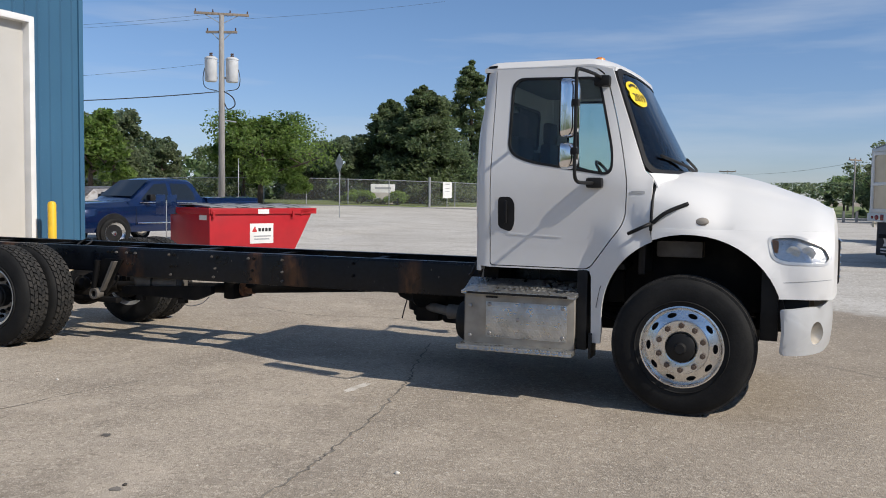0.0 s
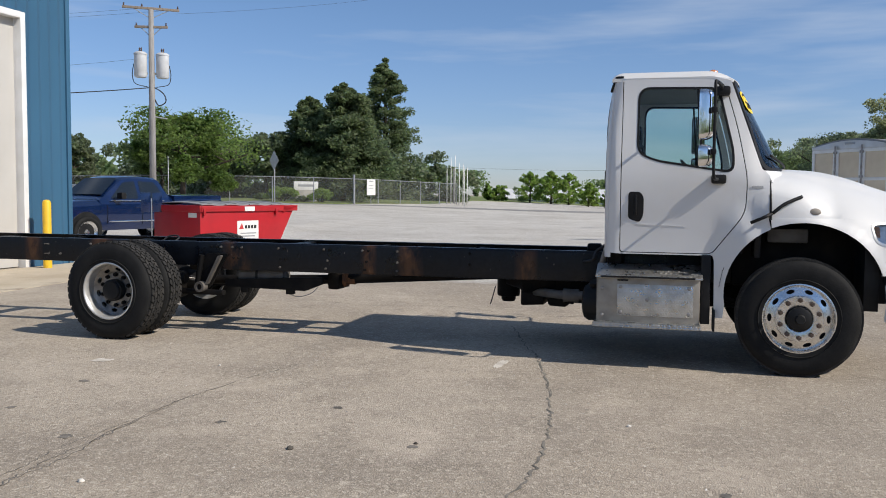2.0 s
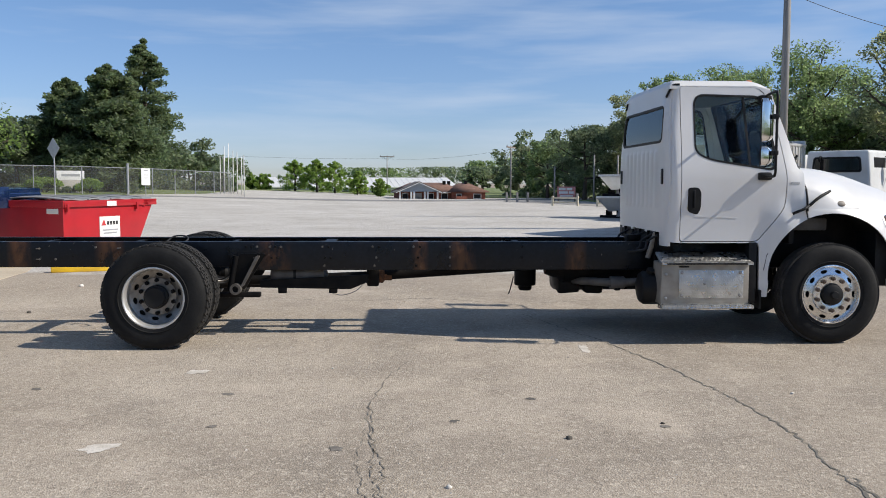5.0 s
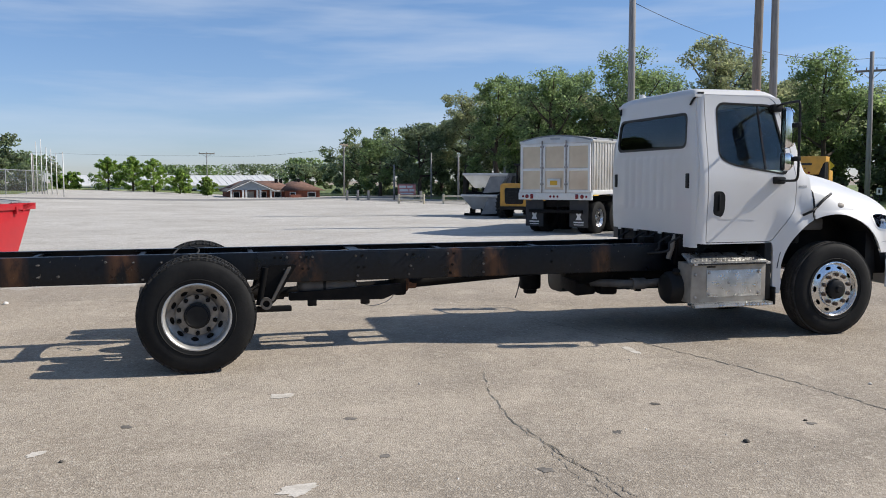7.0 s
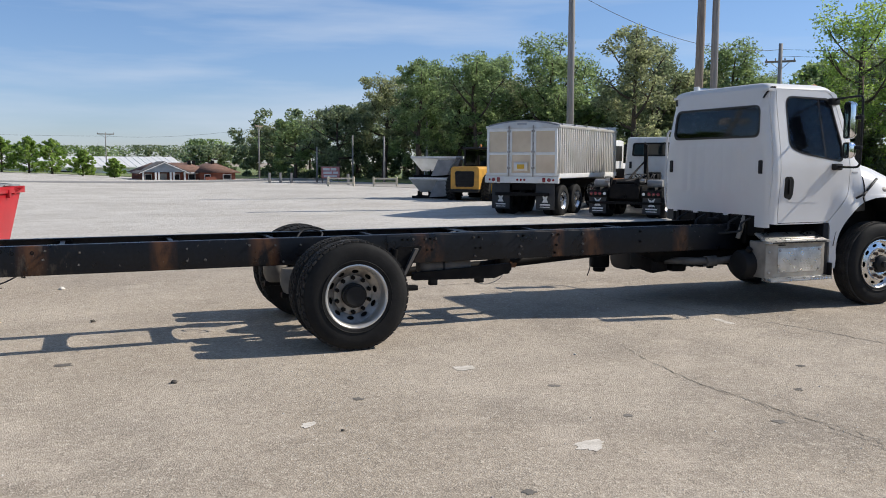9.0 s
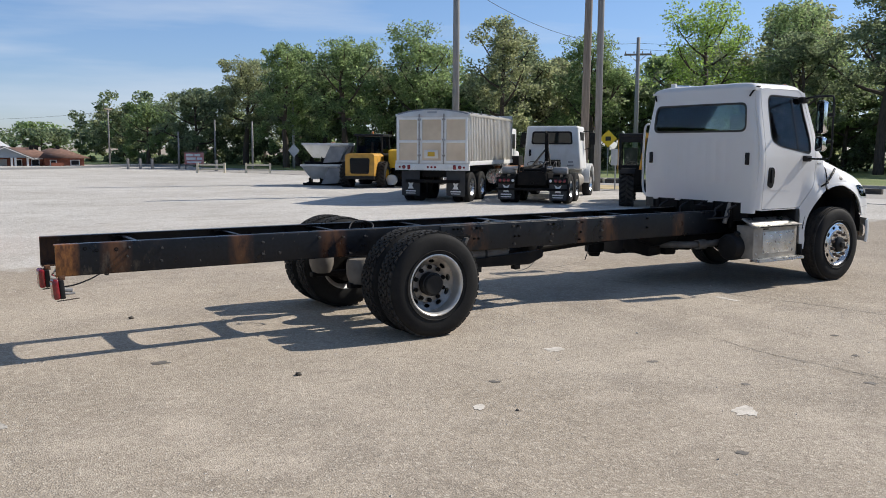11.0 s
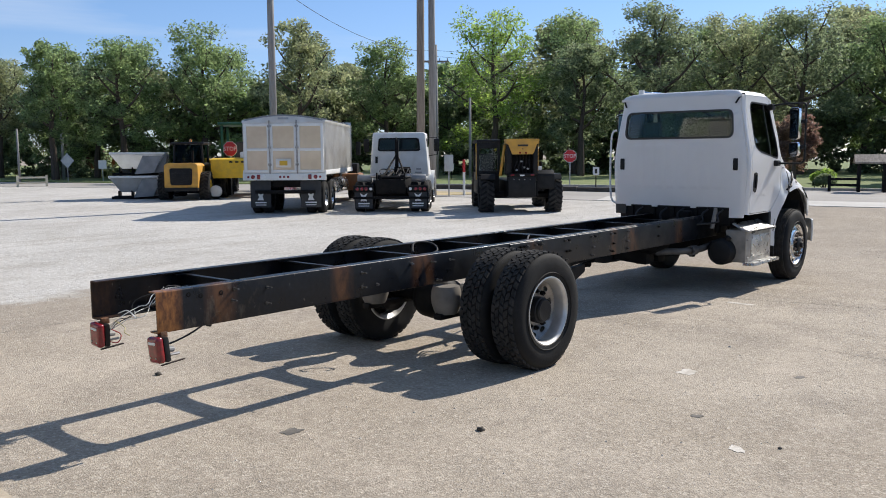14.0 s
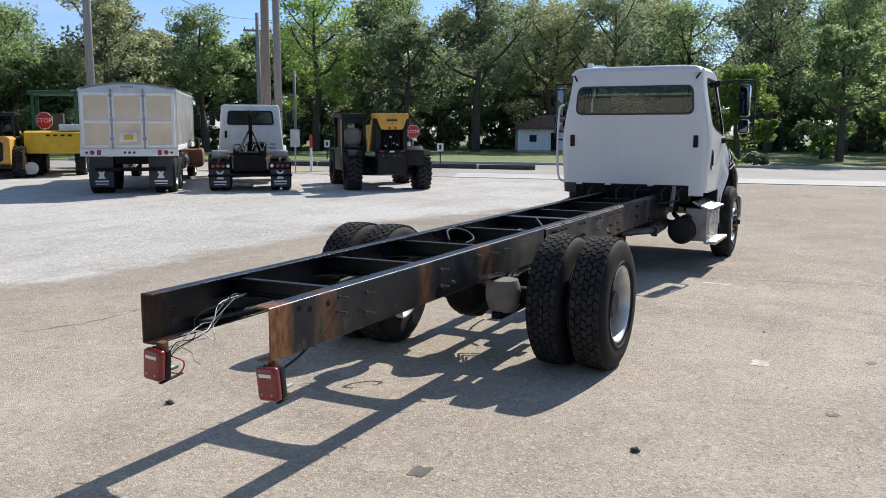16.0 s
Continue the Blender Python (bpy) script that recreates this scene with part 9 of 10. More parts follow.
# long warehouse, its shallow roof sloping towards the yard
wh = thing("warehouse", "long low white metal warehouse with a shallow roof", "building", (-16.44, 104.20, 0.0), 8.0)
wh.matrix_world = wh.matrix_world @ Matrix.Scale(1.057, 4)
part("wall", boxed(0, 24.4, 0, 15, -0.3, 1.05), TRIM_WHITE, wh)
part("roof", extrude([(-0.3, 1.05), (7.5, 2.30), (15.3, 1.05), (15.3, 1.17), (7.5, 2.42), (-0.3, 1.17)], "x", -0.3, 24.7), SIGN_WHITE, wh)
for sg in (0.0, 24.4):
    part("gable_wall", extrude([(0.0, 1.05), (15.0, 1.05), (7.5, 2.25)], "x", sg - 0.06, sg + 0.06), TRIM_WHITE, wh)
for k in range(30):
    part("roof_seam", extrude([(-0.3, 1.17), (7.5, 2.42), (7.5, 2.46), (-0.3, 1.21)], "x", 0.4 + 0.8 * k, 0.43 + 0.8 * k), SIGN_WHITE, wh)
for k, w in enumerate((1.4, 0.8, 1.4, 2.2, 0.8, 1.4, 2.2, 1.4)):
    add_window(wh, 1.8 + 3.0 * k, 0.45, w, 0.55, 0.0, SIGN_BACK)
shed_building(-52.96, 37.37, 7.0, 6, 1.6, 0.7, 20, "low white building behind the trees", 2)


def cottage(x, y, turn, w, d, h, label, wall_mat=TRIM_WHITE):
    c = thing("cottage", label, "house", (x, y, gz(x, y)), turn)
    part("wall", boxed(0, w, 0, d, 0, h), wall_mat, c)
    part("foundation", boxed(-0.03, w + 0.03, -0.03, d + 0.03, -0.3, 0.22), CONCRETE, c)
    hipped(c, 0, w, 0, d, h, h + 1.0, w * 0.35, SHINGLE, 0.4)
    for u in (0.22, 0.75):
        add_window(c, w * u, h * 0.62, w * 0.13, h * 0.36, 0.0)
    part("door", boxed(w * 0.48, w * 0.57, -0.03, 0.02, 0.1, h * 0.85), DARK, c)
    return c


cottage(48.05, 18.95, -66.0, 4.65, 5.15, 1.62, "white cottage with a brown roof beyond the lawn")
cottage(26.30, 64.08, -30.0, 4.68, 4.46, 1.45, "red brick cottage hidden among the trees", BRICK)

# ---- shelter with a shingled roof ----
kx, ky = 32.43, 4.21
SHINGLE_TAN = material("weathered_tan_shingles", (0.34, 0.29, 0.24), 0.9, second=(0.24, 0.20, 0.165), scale=3, fine=0.25, fine_scale=7, stretch=(3, 1, 1))
ks = thing("shelter", "small wooden shelter with a shingled gable roof", "shelter", (kx, ky, gz(kx, ky)), -72)
for x in (-0.48, 0.48):
    for y in (-0.25, 0.25):
        part("post", boxed(x - 0.06, x + 0.06, y - 0.06, y + 0.06, 0, 1.25, 0.01), DARK, ks)
part("roof", extrude([(-0.60, 1.20), (0.0, 1.52), (0.60, 1.20), (0.60, 1.26), (0.0, 1.58), (-0.60, 1.26)], "x", -0.68, 0.68), SHINGLE_TAN, ks)
for z in (0.3, 0.55):
    part("rail", boxed(-1.6, -0.5, -0.04, 0.04, z - 0.05, z + 0.05), DARK, ks)
part("rail_post", boxed(-1.65, -1.53, -0.06, 0.06, 0, 0.7), DARK, ks)


# ---- trees ----
def leaf_cloud(rs, centres, radii, per, size, aspect=1.0, flat=0.0, droop=0.0):
    """Many small leaf faces scattered in soft clumps. Returns vertices and faces."""
    n = len(centres) * per
    c = np.repeat(np.asarray(centres, float), per, axis=0)
    r = np.repeat(np.asarray(radii, float), per)[:, None]
    d = rs.normal(size=(n, 3))
    d /= np.linalg.norm(d, axis=1, keepdims=True)
    p = c + d * r * rs.random((n, 1)) ** 0.45 * np.array([1.0, 1.0, 0.75])
    a = rs.normal(size=(n, 3))
    a[:, 2] *= 1 - flat
    a[:, 2] -= droop
    a /= np.linalg.norm(a, axis=1, keepdims=True)
    b = np.cross(a, rs.normal(size=(n, 3)))
    b /= np.linalg.norm(b, axis=1, keepdims=True) + 1e-9
    s = size * (0.6 + 0.8 * rs.random((n, 1)))
    a, b = a * s * aspect, b * s
    v = np.stack([p - a, p - b * 0.55, p + a, p + b * 0.55], 1).reshape(-1, 3)
    f = np.arange(n * 4).reshape(-1, 4)
    return v, f


def tree(x, y, top, width, mat, seed, per=105, clumps=70, skirt=0.25, leaf=0.15, sparse=0.0, name="tree", label="leafy green tree with a full crown", group=""):
    """A broadleaf tree: tapering trunk, forked limbs, clumps of leaves."""
    rs, rd = np.random.RandomState(seed), random.Random(seed)
    z0 = gz(x, y)
    h = top - z0
    t = thing(name, label, "tree", (x, y, z0), 0, group)
    w = width / 2
    bm = bmesh.new()
    r0 = 0.018 * h + 0.06
    fork = h * (0.28 + 0.10 * rd.random())
    lean = [(rd.uniform(-0.03, 0.03) * h, rd.uniform(-0.03, 0.03) * h) for _ in range(3)]
    trunk = [(0, 0, -0.1), (lean[0][0] * 0.3, lean[0][1] * 0.3, fork * 0.6), (lean[0][0], lean[0][1], fork), (lean[1][0], lean[1][1], h * 0.62), (lean[2][0], lean[2][1], h * 0.86)]
    tube(bm, curve_pts(trunk, 4), r0, 9, [r0 * (1.25 - 1.1 * k / 16) for k in range(17)])
    centres, radii = [], []
    limbs = 9
    for k in range(limbs):
        a = 2.4 * k + rd.uniform(-0.4, 0.4)
        u = k / (limbs - 1)
        base = Vector((lean[0][0], lean[0][1], fork)).lerp(Vector((lean[2][0], lean[2][1], h * 0.80)), u * 0.9)
        reach = w * (0.95 - 0.45 * u) * rd.uniform(0.75, 1.1)
        tip = base + Vector((math.cos(a) * reach, math.sin(a) * reach, h * rd.uniform(0.10, 0.24)))
        mid = base.lerp(tip, 0.5) + Vector((0, 0, -0.04 * h + 0.02 * h * rd.random()))
        r1 = r0 * (0.55 - 0.3 * u)
        tube(bm, curve_pts([base, mid, tip], 3), r1, 6, [r1 * (1 - 0.12 * j) for j in range(7)])
        for j in range(2):
            q = mid.lerp(tip, 0.3 + 0.4 * j)
            e = q + Vector((rd.uniform(-1, 1), rd.uniform(-1, 1), rd.uniform(0.1, 1))).normalized() * reach * 0.4
            tube(bm, [q, q.lerp(e, 0.5) + Vector((0, 0, 0.05)), e], r1 * 0.4, 5, [r1 * 0.42, r1 * 0.3, r1 * 0.12])
            centres.append(e)
            radii.append(w * rd.uniform(0.20, 0.30))
        centres.append(tip)
        radii.append(w * rd.uniform(0.22, 0.34))
    lobes = [(Vector((rd.uniform(-0.15, 0.15) * w, rd.uniform(-0.15, 0.15) * w, h * 0.84)), min(w * 0.42, h * 0.16))]
    for k in range(10):
        u = (k + rd.random()) / 10
        a, out = 2.4 * k + rd.uniform(-0.5, 0.5), w * (0.70 - 0.38 * u) * rd.uniform(0.75, 1.1)
        lobes.append((Vector((math.cos(a) * out, math.sin(a) * out, h * (skirt + 0.10 + (0.80 - skirt) * u))), min(w, h * 0.36) * rd.uniform(0.30, 0.46)))
    for k in range(clumps):
        # clumps gather in lobes of uneven size, heaped into a crown
        lo, lr = lobes[k % len(lobes)]
        d = Vector((rd.gauss(0, 1), rd.gauss(0, 1), rd.gauss(0, 1))).normalized()
        c = lo + Vector((d.x * lr, d.y * lr, d.z * lr * 0.8)) * rd.random() ** 0.4
        if rd.random() < sparse:
            continue
        centres.append(c)
        radii.append(min(w, h * 0.4) * rd.uniform(0.13, 0.24))
    cs = [(c.x, c.y, min(c.z, h * 0.96)) for c in centres]
    v, f = leaf_cloud(rs, cs, radii, per, leaf, 1.0, 0.35)
    v[:, 2] = np.clip(v[:, 2], h * max(0.02, skirt - 0.12), h * 1.02)
    part("trunk", bm, BARK, t, "grey-brown trunk with forked limbs")
    pydata("crown", v.tolist(), f.tolist(), mat, t, kind="")
    return t


def pine(x, y, top, width, seed, thin=0.0, label="tall dark green pine behind the fence"):
    rs, rd = np.random.RandomState(seed), random.Random(seed)
    z0 = gz(x, y)
    h = top - z0
    t = thing("pine_tree", label, "tree", (x, y, z0))
    bm = bmesh.new()
    tube(bm, [(0, 0, -0.1), (0.05, 0, h * 0.5), (0.02, 0.03, h * 0.98)], 0.2, 9, [0.022 * h + 0.05, 0.016 * h, 0.02])
    centres, radii = [], []
    levels = 26
    for k in range(levels):
        u = k / (levels - 1)
        z = h * (0.07 + 0.90 * u)
        reach = width / 2 * (1 - u) ** 0.58 * (0.78 + 0.42 * rd.random()) + 0.12
        if u < 0.12:
            reach *= 0.8
        for j in range(rd.randint(5, 7)):
            if rd.random() < thin:
                continue
            a = rd.uniform(0, 2 * math.pi)
            rr = reach * rd.uniform(0.65, 1.12)
            tip = Vector((math.cos(a) * rr, math.sin(a) * rr, z + rr * rd.uniform(-0.12, 0.16)))
            base = Vector((0.03, 0, z))
            tube(bm, [base, base.lerp(tip, 0.5) + Vector((0, 0, -0.05)), tip], 0.03, 5, [0.04 * (1 - u) + 0.012, 0.02, 0.006])
            for m in (0.42, 0.7, 0.95):
                c = base.lerp(tip, m)
                centres.append((c.x, c.y, c.z))
                radii.append(0.18 + reach * 0.16)
    v, f = leaf_cloud(rs, centres, radii, 84, 0.115, 1.5, 0.4, 0.12)
    part("trunk", bm, BARK, t, "straight brown trunk")
    pydata("crown", v.tolist(), f.tolist(), NEEDLE, t)
    return t


def bush(x, y, w, h, mat, seed, name="bush", label="rounded green bush on the lawn", per=110):
    rs, rd = np.random.RandomState(seed), random.Random(seed)
    t = thing(name, label, "bush", (x, y, gz(x, y)))
    cs, rr = [], []
    bm = bmesh.new()
    for k in range(22):
        a, q = rd.uniform(0, 6.28), rd.random() ** 0.5
        c = (math.cos(a) * q * w * 0.38, math.sin(a) * q * w * 0.38, h * (0.3 + 0.45 * (1 - q * q)))
        cs.append(c)
        rr.append(min(w, h) * 0.26)
        if k % 4 == 0:
            tube(bm, [(0, 0, -0.05), c], 0.02, 5, [0.03, 0.01])
    v, f = leaf_cloud(rs, cs, rr, per, 0.07, 1.0, 0.2)
    v[:, 2] = np.clip(v[:, 2], 0.02, None)
    part("stems", bm, BARK, t)
    pydata("foliage", v.tolist(), f.tolist(), mat, t)
    return t


# west and north, behind the fence
tree(-32.2, 34.6, 7.12, 5.2, LEAF_C, 1)
tree(-30.6, 31.1, 6.39, 4.3, LEAF_LUSH, 2)
tree(-34.8, 42.1, 5.65, 3.5, LEAF_C, 3, leaf=0.12)
tree(-39.7, 35.0, 5.72, 5.4, LEAF_A, 4)
tree(-24.5, 39.4, 6.78, 9.1, LEAF_LUSH, 5, clumps=230, per=210, skirt=0.10, leaf=0.105, label="broad bright green tree with a low crown")
tree(-29.2, 44.2, 5.74, 6.1, LEAF_A, 6)
tree(-25.5, 53.1, 6.40, 4.8, LEAF_C, 7)
tree(-30.0, 55.1, 6.06, 5.7, LEAF_C, 8)
pine(-19.0, 53.1, 10.19, 8.8, 9)
pine(-21.8, 71.2, 15.10, 7.9, 10, 0.10)
pine(-22.4, 54.4, 9.34, 6.2, 11)
tree(-22.0, 87.5, 5.16, 5.5, LEAF_A, 12, clumps=40)
def young_tree(x, y, top, width, seed):
    """A pointed young tree: straight stem, rising side shoots, a loose cone of leaves."""
    rs, rd = np.random.RandomState(seed), random.Random(seed)
    z0 = gz(x, y)
    h = top - z0
    t = thing("sapling", "young bright green tree by the street", "tree", (x, y, z0), 0, "young trees by the street")
    bm = bmesh.new()
    tube(bm, [(0, 0, -0.1), (0.03, 0.02, h * 0.5), (0.0, 0.0, h * 0.95)], 0.08, 8, [0.028 * h, 0.018 * h, 0.012])
    centres, radii = [], []
    for k in range(44):
        u = (k + rd.random()) / 44
        a = 2.4 * k + rd.uniform(-0.5, 0.5)
        out = width / 2 * min(1.0, (1.02 - u) * 1.45) * (0.55 + 0.45 * min(1, u * 5)) * rd.uniform(0.45, 1.05)
        zb = h * (0.03 + 0.86 * u)
        tip = Vector((math.cos(a) * out, math.sin(a) * out, zb + out * rd.uniform(0.1, 0.4 + 0.6 * u)))
        tip.z = min(tip.z, h * 0.95)
        tube(bm, [(0, 0, zb * 0.94), tip * 0.5 + Vector((0, 0, zb * 0.46)), tip], 0.02, 5, [0.008 * h, 0.005 * h, 0.006])
        for q in (0.55, 1.0):
            centres.append((tip.x * q, tip.y * q, zb * (1 - q) + tip.z * q))
            radii.append(width * rd.uniform(0.055, 0.095) * (1.1 - 0.5 * u))
    v, f = leaf_cloud(rs, centres, radii, 70, 0.105, 1.0, 0.25)
    v[:, 2] = np.clip(v[:, 2], h * 0.02, h)
    part("trunk", bm, BARK, t, "thin grey-brown stem with rising shoots")
    pydata("crown", v.tolist(), f.tolist(), LEAF_B, t, kind="")
    return t


for i, (x, y, z, w) in enumerate(((-10.9, 93.1, 4.65, 5.6), (-8.2, 91.9, 4.83, 4.6), (-5.9, 90.0, 4.54, 4.2), (-2.9, 82.3, 3.19, 3.3), (-0.2, 75.0, 2.30, 2.1), (-14.9, 93.8, 2.89, 3.5), (-16.4, 94.4, 3.24, 2.0))):
    young_tree(x, y, z, w, 20 + i)
for i, (x, y, z, w) in enumerate(((8.2, 162.3, 4.93, 14.7), (15.3, 137.0, 5.59, 9.1), (14.0, 120.7, 4.23, 10.1), (-3.9, 144.4, 4.43, 15.2), (20.8, 111.2, 5.21, 9.1), (-26.3, 112.2, 5.11, 14.0))):
    tree(x, y, z, w, LEAF_A if i % 2 else LEAF_C, 40 + i, per=70, clumps=60, skirt=0.08, leaf=0.22, label="distant green tree behind the houses")
# the wood beyond the street
wood = ((16.5, 83.9, 6.0, 8.3, LEAF_OLIVE), (21.7, 90.3, 6.8, 7.3, LEAF_A), (21.9, 71.5, 7.3, 6.9, LEAF_C), (27.9, 74.6, 11.3, 6.1, LEAF_OLIVE), (25.1, 59.6, 11.3, 5.4, LEAF_A), (29.0, 56.0, 11.2, 7.3, LEAF_A),
        (16.1, 73.1, 6.0, 6.3, LEAF_A), (17.9, 64.3, 6.8, 7.0, LEAF_C), (21.9, 63.5, 9.7, 6.0, LEAF_OLIVE), (21.4, 53.4, 9.5, 5.2, LEAF_A), (24.6, 49.8, 10.0, 6.8, LEAF_A), (29.3, 47.5, 11.3, 7.3, LEAF_A),
        (30.5, 38.0, 11.0, 5.8, LEAF_OLIVE), (42.5, 45.8, 9.8, 5.3, LEAF_OLIVE), (58.1, 56.9, 10.8, 9.1, LEAF_C), (44.2, 32.9, 12.6, 8.2, LEAF_B), (50.2, 29.6, 13.1, 8.1, LEAF_A), (48.4, 22.3, 12.7, 7.4, LEAF_C),
        (53.4, 18.4, 11.6, 7.4, LEAF_OLIVE), (56.4, 20.7, 11.9, 6.6, LEAF_A), (55.3, 14.6, 12.6, 8.4, LEAF_C), (61.8, 10.2, 12.6, 8.3, LEAF_A), (56.9, 3.9, 12.3, 8.4, LEAF_C), (54.3, -0.9, 11.9, 8.0, LEAF_A),
        (56.6, -5.6, 11.5, 8.1, LEAF_C), (55.7, -11.1, 11.8, 8.5, LEAF_A), (67.2, 27.0, 13.7, 9.7, LEAF_C), (35.8, 43.0, 10.7, 6.8, LEAF_C), (34.5, 51.8, 10.6, 7.9, LEAF_A), (38.6, 38.0, 10.3, 6.3, LEAF_A),
        (52.2, 38.2, 11.3, 8.8, LEAF_C), (67.4, -2.5, 13.3, 9.5, LEAF_C), (70.4, 14.7, 14.1, 9.7, LEAF_OLIVE), (29.3, 66.6, 9.0, 7.9, LEAF_C), (45.5, 26.2, 9.9, 5.7, LEAF_C), (64.9, 49.5, 12.0, 10.9, LEAF_A))
for i, (x, y, z, w, m) in enumerate(wood):
    tree(x, y, z, w, m, 60 + i, per=104, clumps=110, skirt=(0.04, 0.10, 0.18)[i % 3], leaf=0.094, sparse=0.22 if m is LEAF_OLIVE else 0.08, label="tall leafy tree at the edge of the wood")
# lower trees that fill the wood between and behind the tall ones
frd = random.Random(77)
fill = [(28.05, 63.19), (26.45, 55.80), (31.12, 52.93), (31.94, 45.93), (37.08, 48.95), (39.24, 43.22), (44.24, 41.36), (47.85, 36.87), (53.04, 34.90), (53.84, 27.63), (59.15, 25.54), (62.85, 19.59), (65.06, 12.30), (63.01, 4.94), (63.68, -3.50), (61.78, -9.44), (62.55, -16.56), (66.10, -23.80), (73.19, 6.31), (74.73, 22.71)]
for i, (x, y) in enumerate(fill):
    d = math.hypot(x + 5, y + 3)
    tree(x + frd.uniform(-1, 1), y + frd.uniform(-1, 1), d * frd.uniform(0.115, 0.150), frd.uniform(6.5, 8.5), (LEAF_A, LEAF_C, LEAF_OLIVE)[i % 3], 300 + i, per=70, clumps=100, skirt=0.05, leaf=0.16, label="leafy tree deeper in the wood")
tree(41.4, 3.7, 5.47, 4.2, LEAF_LUSH, 120, per=130, clumps=110, skirt=0.06, leaf=0.085, label="bright green small tree on the lawn")
tree(42.6, -1.2, 7.6, 4.6, LEAF_A, 121, skirt=0.06, per=110, clumps=80, leaf=0.10, label="slender pale green tree on the lawn")
COPPER = leaf_material("leaves_copper", (0.21, 0.125, 0.105), (0.165, 0.13, 0.09))
tree(34.6, 8.1, 3.6, 2.7, COPPER, 126, skirt=0.22, per=100, clumps=60, leaf=0.07, label="small copper-leaved tree before the cottage")
tree(42.9, -4.1, 3.90, 2.4, LEAF_B, 122, skirt=-0.03, per=70, clumps=40, leaf=0.09, label="young thin tree on the lawn")
tree(45.1, -0.2, 2.14, 1.7, LEAF_B, 123, skirt=-0.05, per=60, clumps=30, leaf=0.08, label="young thin tree on the lawn")
# tall trees behind, that close the gaps between the front crowns
deep = [(50, 54), (57, 47), (64, 39), (69, 31), (73, 23), (76, 15), (77, 7), (77, -1), (77, -9), (76, -17), (74, -26)]
for i, (x, y) in enumerate(deep):
    d = math.hypot(x + 6, y + 5)
    tree(x + frd.uniform(-1.5, 1.5), y + frd.uniform(-1.5, 1.5), d * (0.192 if y < 13 else 0.150 if y < 42 else 0.100) * frd.uniform(0.90, 1.08) + 1.7, frd.uniform(9.5, 12.0), (LEAF_C, LEAF_A, LEAF_OLIVE)[i % 3], 400 + i, per=60, clumps=150, skirt=0.02, leaf=0.24, label="tall dark tree deep in the wood")
# thicket that closes the wood below the crowns
thick_rs, trd = np.random.RandomState(7), random.Random(7)
cs, rr = [], []
line = [(-26.95, 61.03), (-17.70, 67.06), (14.11, 90.18), (19.16, 74.63), (24.49, 63.77), (28.14, 53.69), (33.65, 43.77), (41.48, 38.66), (48.83, 32.11), (55.75, 25.93), (60.93, 13.39), (59.83, 0.10), (60.01, -14.11), (63.67, -35.28)]
back = [(-62.25, 34.40), (-43.81, 48.09), (-32.24, 55.97), (-23.32, 63.82), (-15.67, 73.96)]
for (xa, ya), (xb, yb) in list(zip(line[2:], line[3:])) + list(zip(back, back[1:])):
    n = int(math.hypot(xb - xa, yb - ya) / 0.16)
    low = 1.0 if (xa, ya) in line else 0.0
    for k in range(n):
        q = k / n
        x, y = xa + (xb - xa) * q + trd.uniform(-1.8, 3.0), ya + (yb - ya) * q + trd.uniform(-1.5, 2.0)
        cs.append((x, y, gz(x, y) + (trd.uniform(0.1, 4.6) * trd.random() ** 0.7 if trd.random() < 1.0 - 0.4 * low else trd.uniform(2.2, 6.8))))
        rr.append(trd.uniform(0.5, 1.0))
v, f = leaf_cloud(thick_rs, cs, rr, 140, 0.18, 1.0, 0.3)
tagged(pydata("thicket", v.tolist(), f.tolist(), LEAF_C, None, "dark green undergrowth along the wood", "stuff"), category="undergrowth")
# mostly unseen woods added south and west, closing the view for reflections and light
cs, rr = [], []
for k in range(640):
    a = radians(108 + 252 * k / 640)
    d = 105 + trd.uniform(-6, 10)
    cs.append((d * math.cos(a), d * math.sin(a), trd.uniform(0.5, 17.0 if 2.8 < a < 4.4 else 8.5) * trd.random() ** 0.5))
    rr.append(trd.uniform(1.9, 3.4))
v, f = leaf_cloud(thick_rs, cs, rr, 80, 0.6, 1.0, 0.3)
tagged(pydata("far_woods", v.tolist(), f.tolist(), LEAF_A, None, "added far green woods, mostly unseen, round the yard", "stuff"), category="trees")
# low shrubs
bush(-20.8, 46.2, 2.90, 1.21, LEAF_B, 201, per=170, label="clipped bright green bush behind the fence")
bush(-18.2, 47.0, 2.14, 1.12, LEAF_B, 202, per=170, label="clipped bright green bush behind the fence")
bush(-19.4, 46.4, 1.16, 0.49, LEAF_C, 203)
bush(-23.5, 48.3, 1.25, 0.58, LEAF_A, 204)
bush(34.2, 3.3, 1.42, 0.87, LEAF_A, 205)
bush(34.9, 2.0, 1.31, 0.77, LEAF_C, 206)
bush(33.6, 6.4, 0.98, 0.77, LEAF_C, 207)
bush(38.2, 7.8, 1.33, 0.89, LEAF_B, 208)
bush(50.2, 14.8, 2.52, 1.38, LEAF_A, 209)



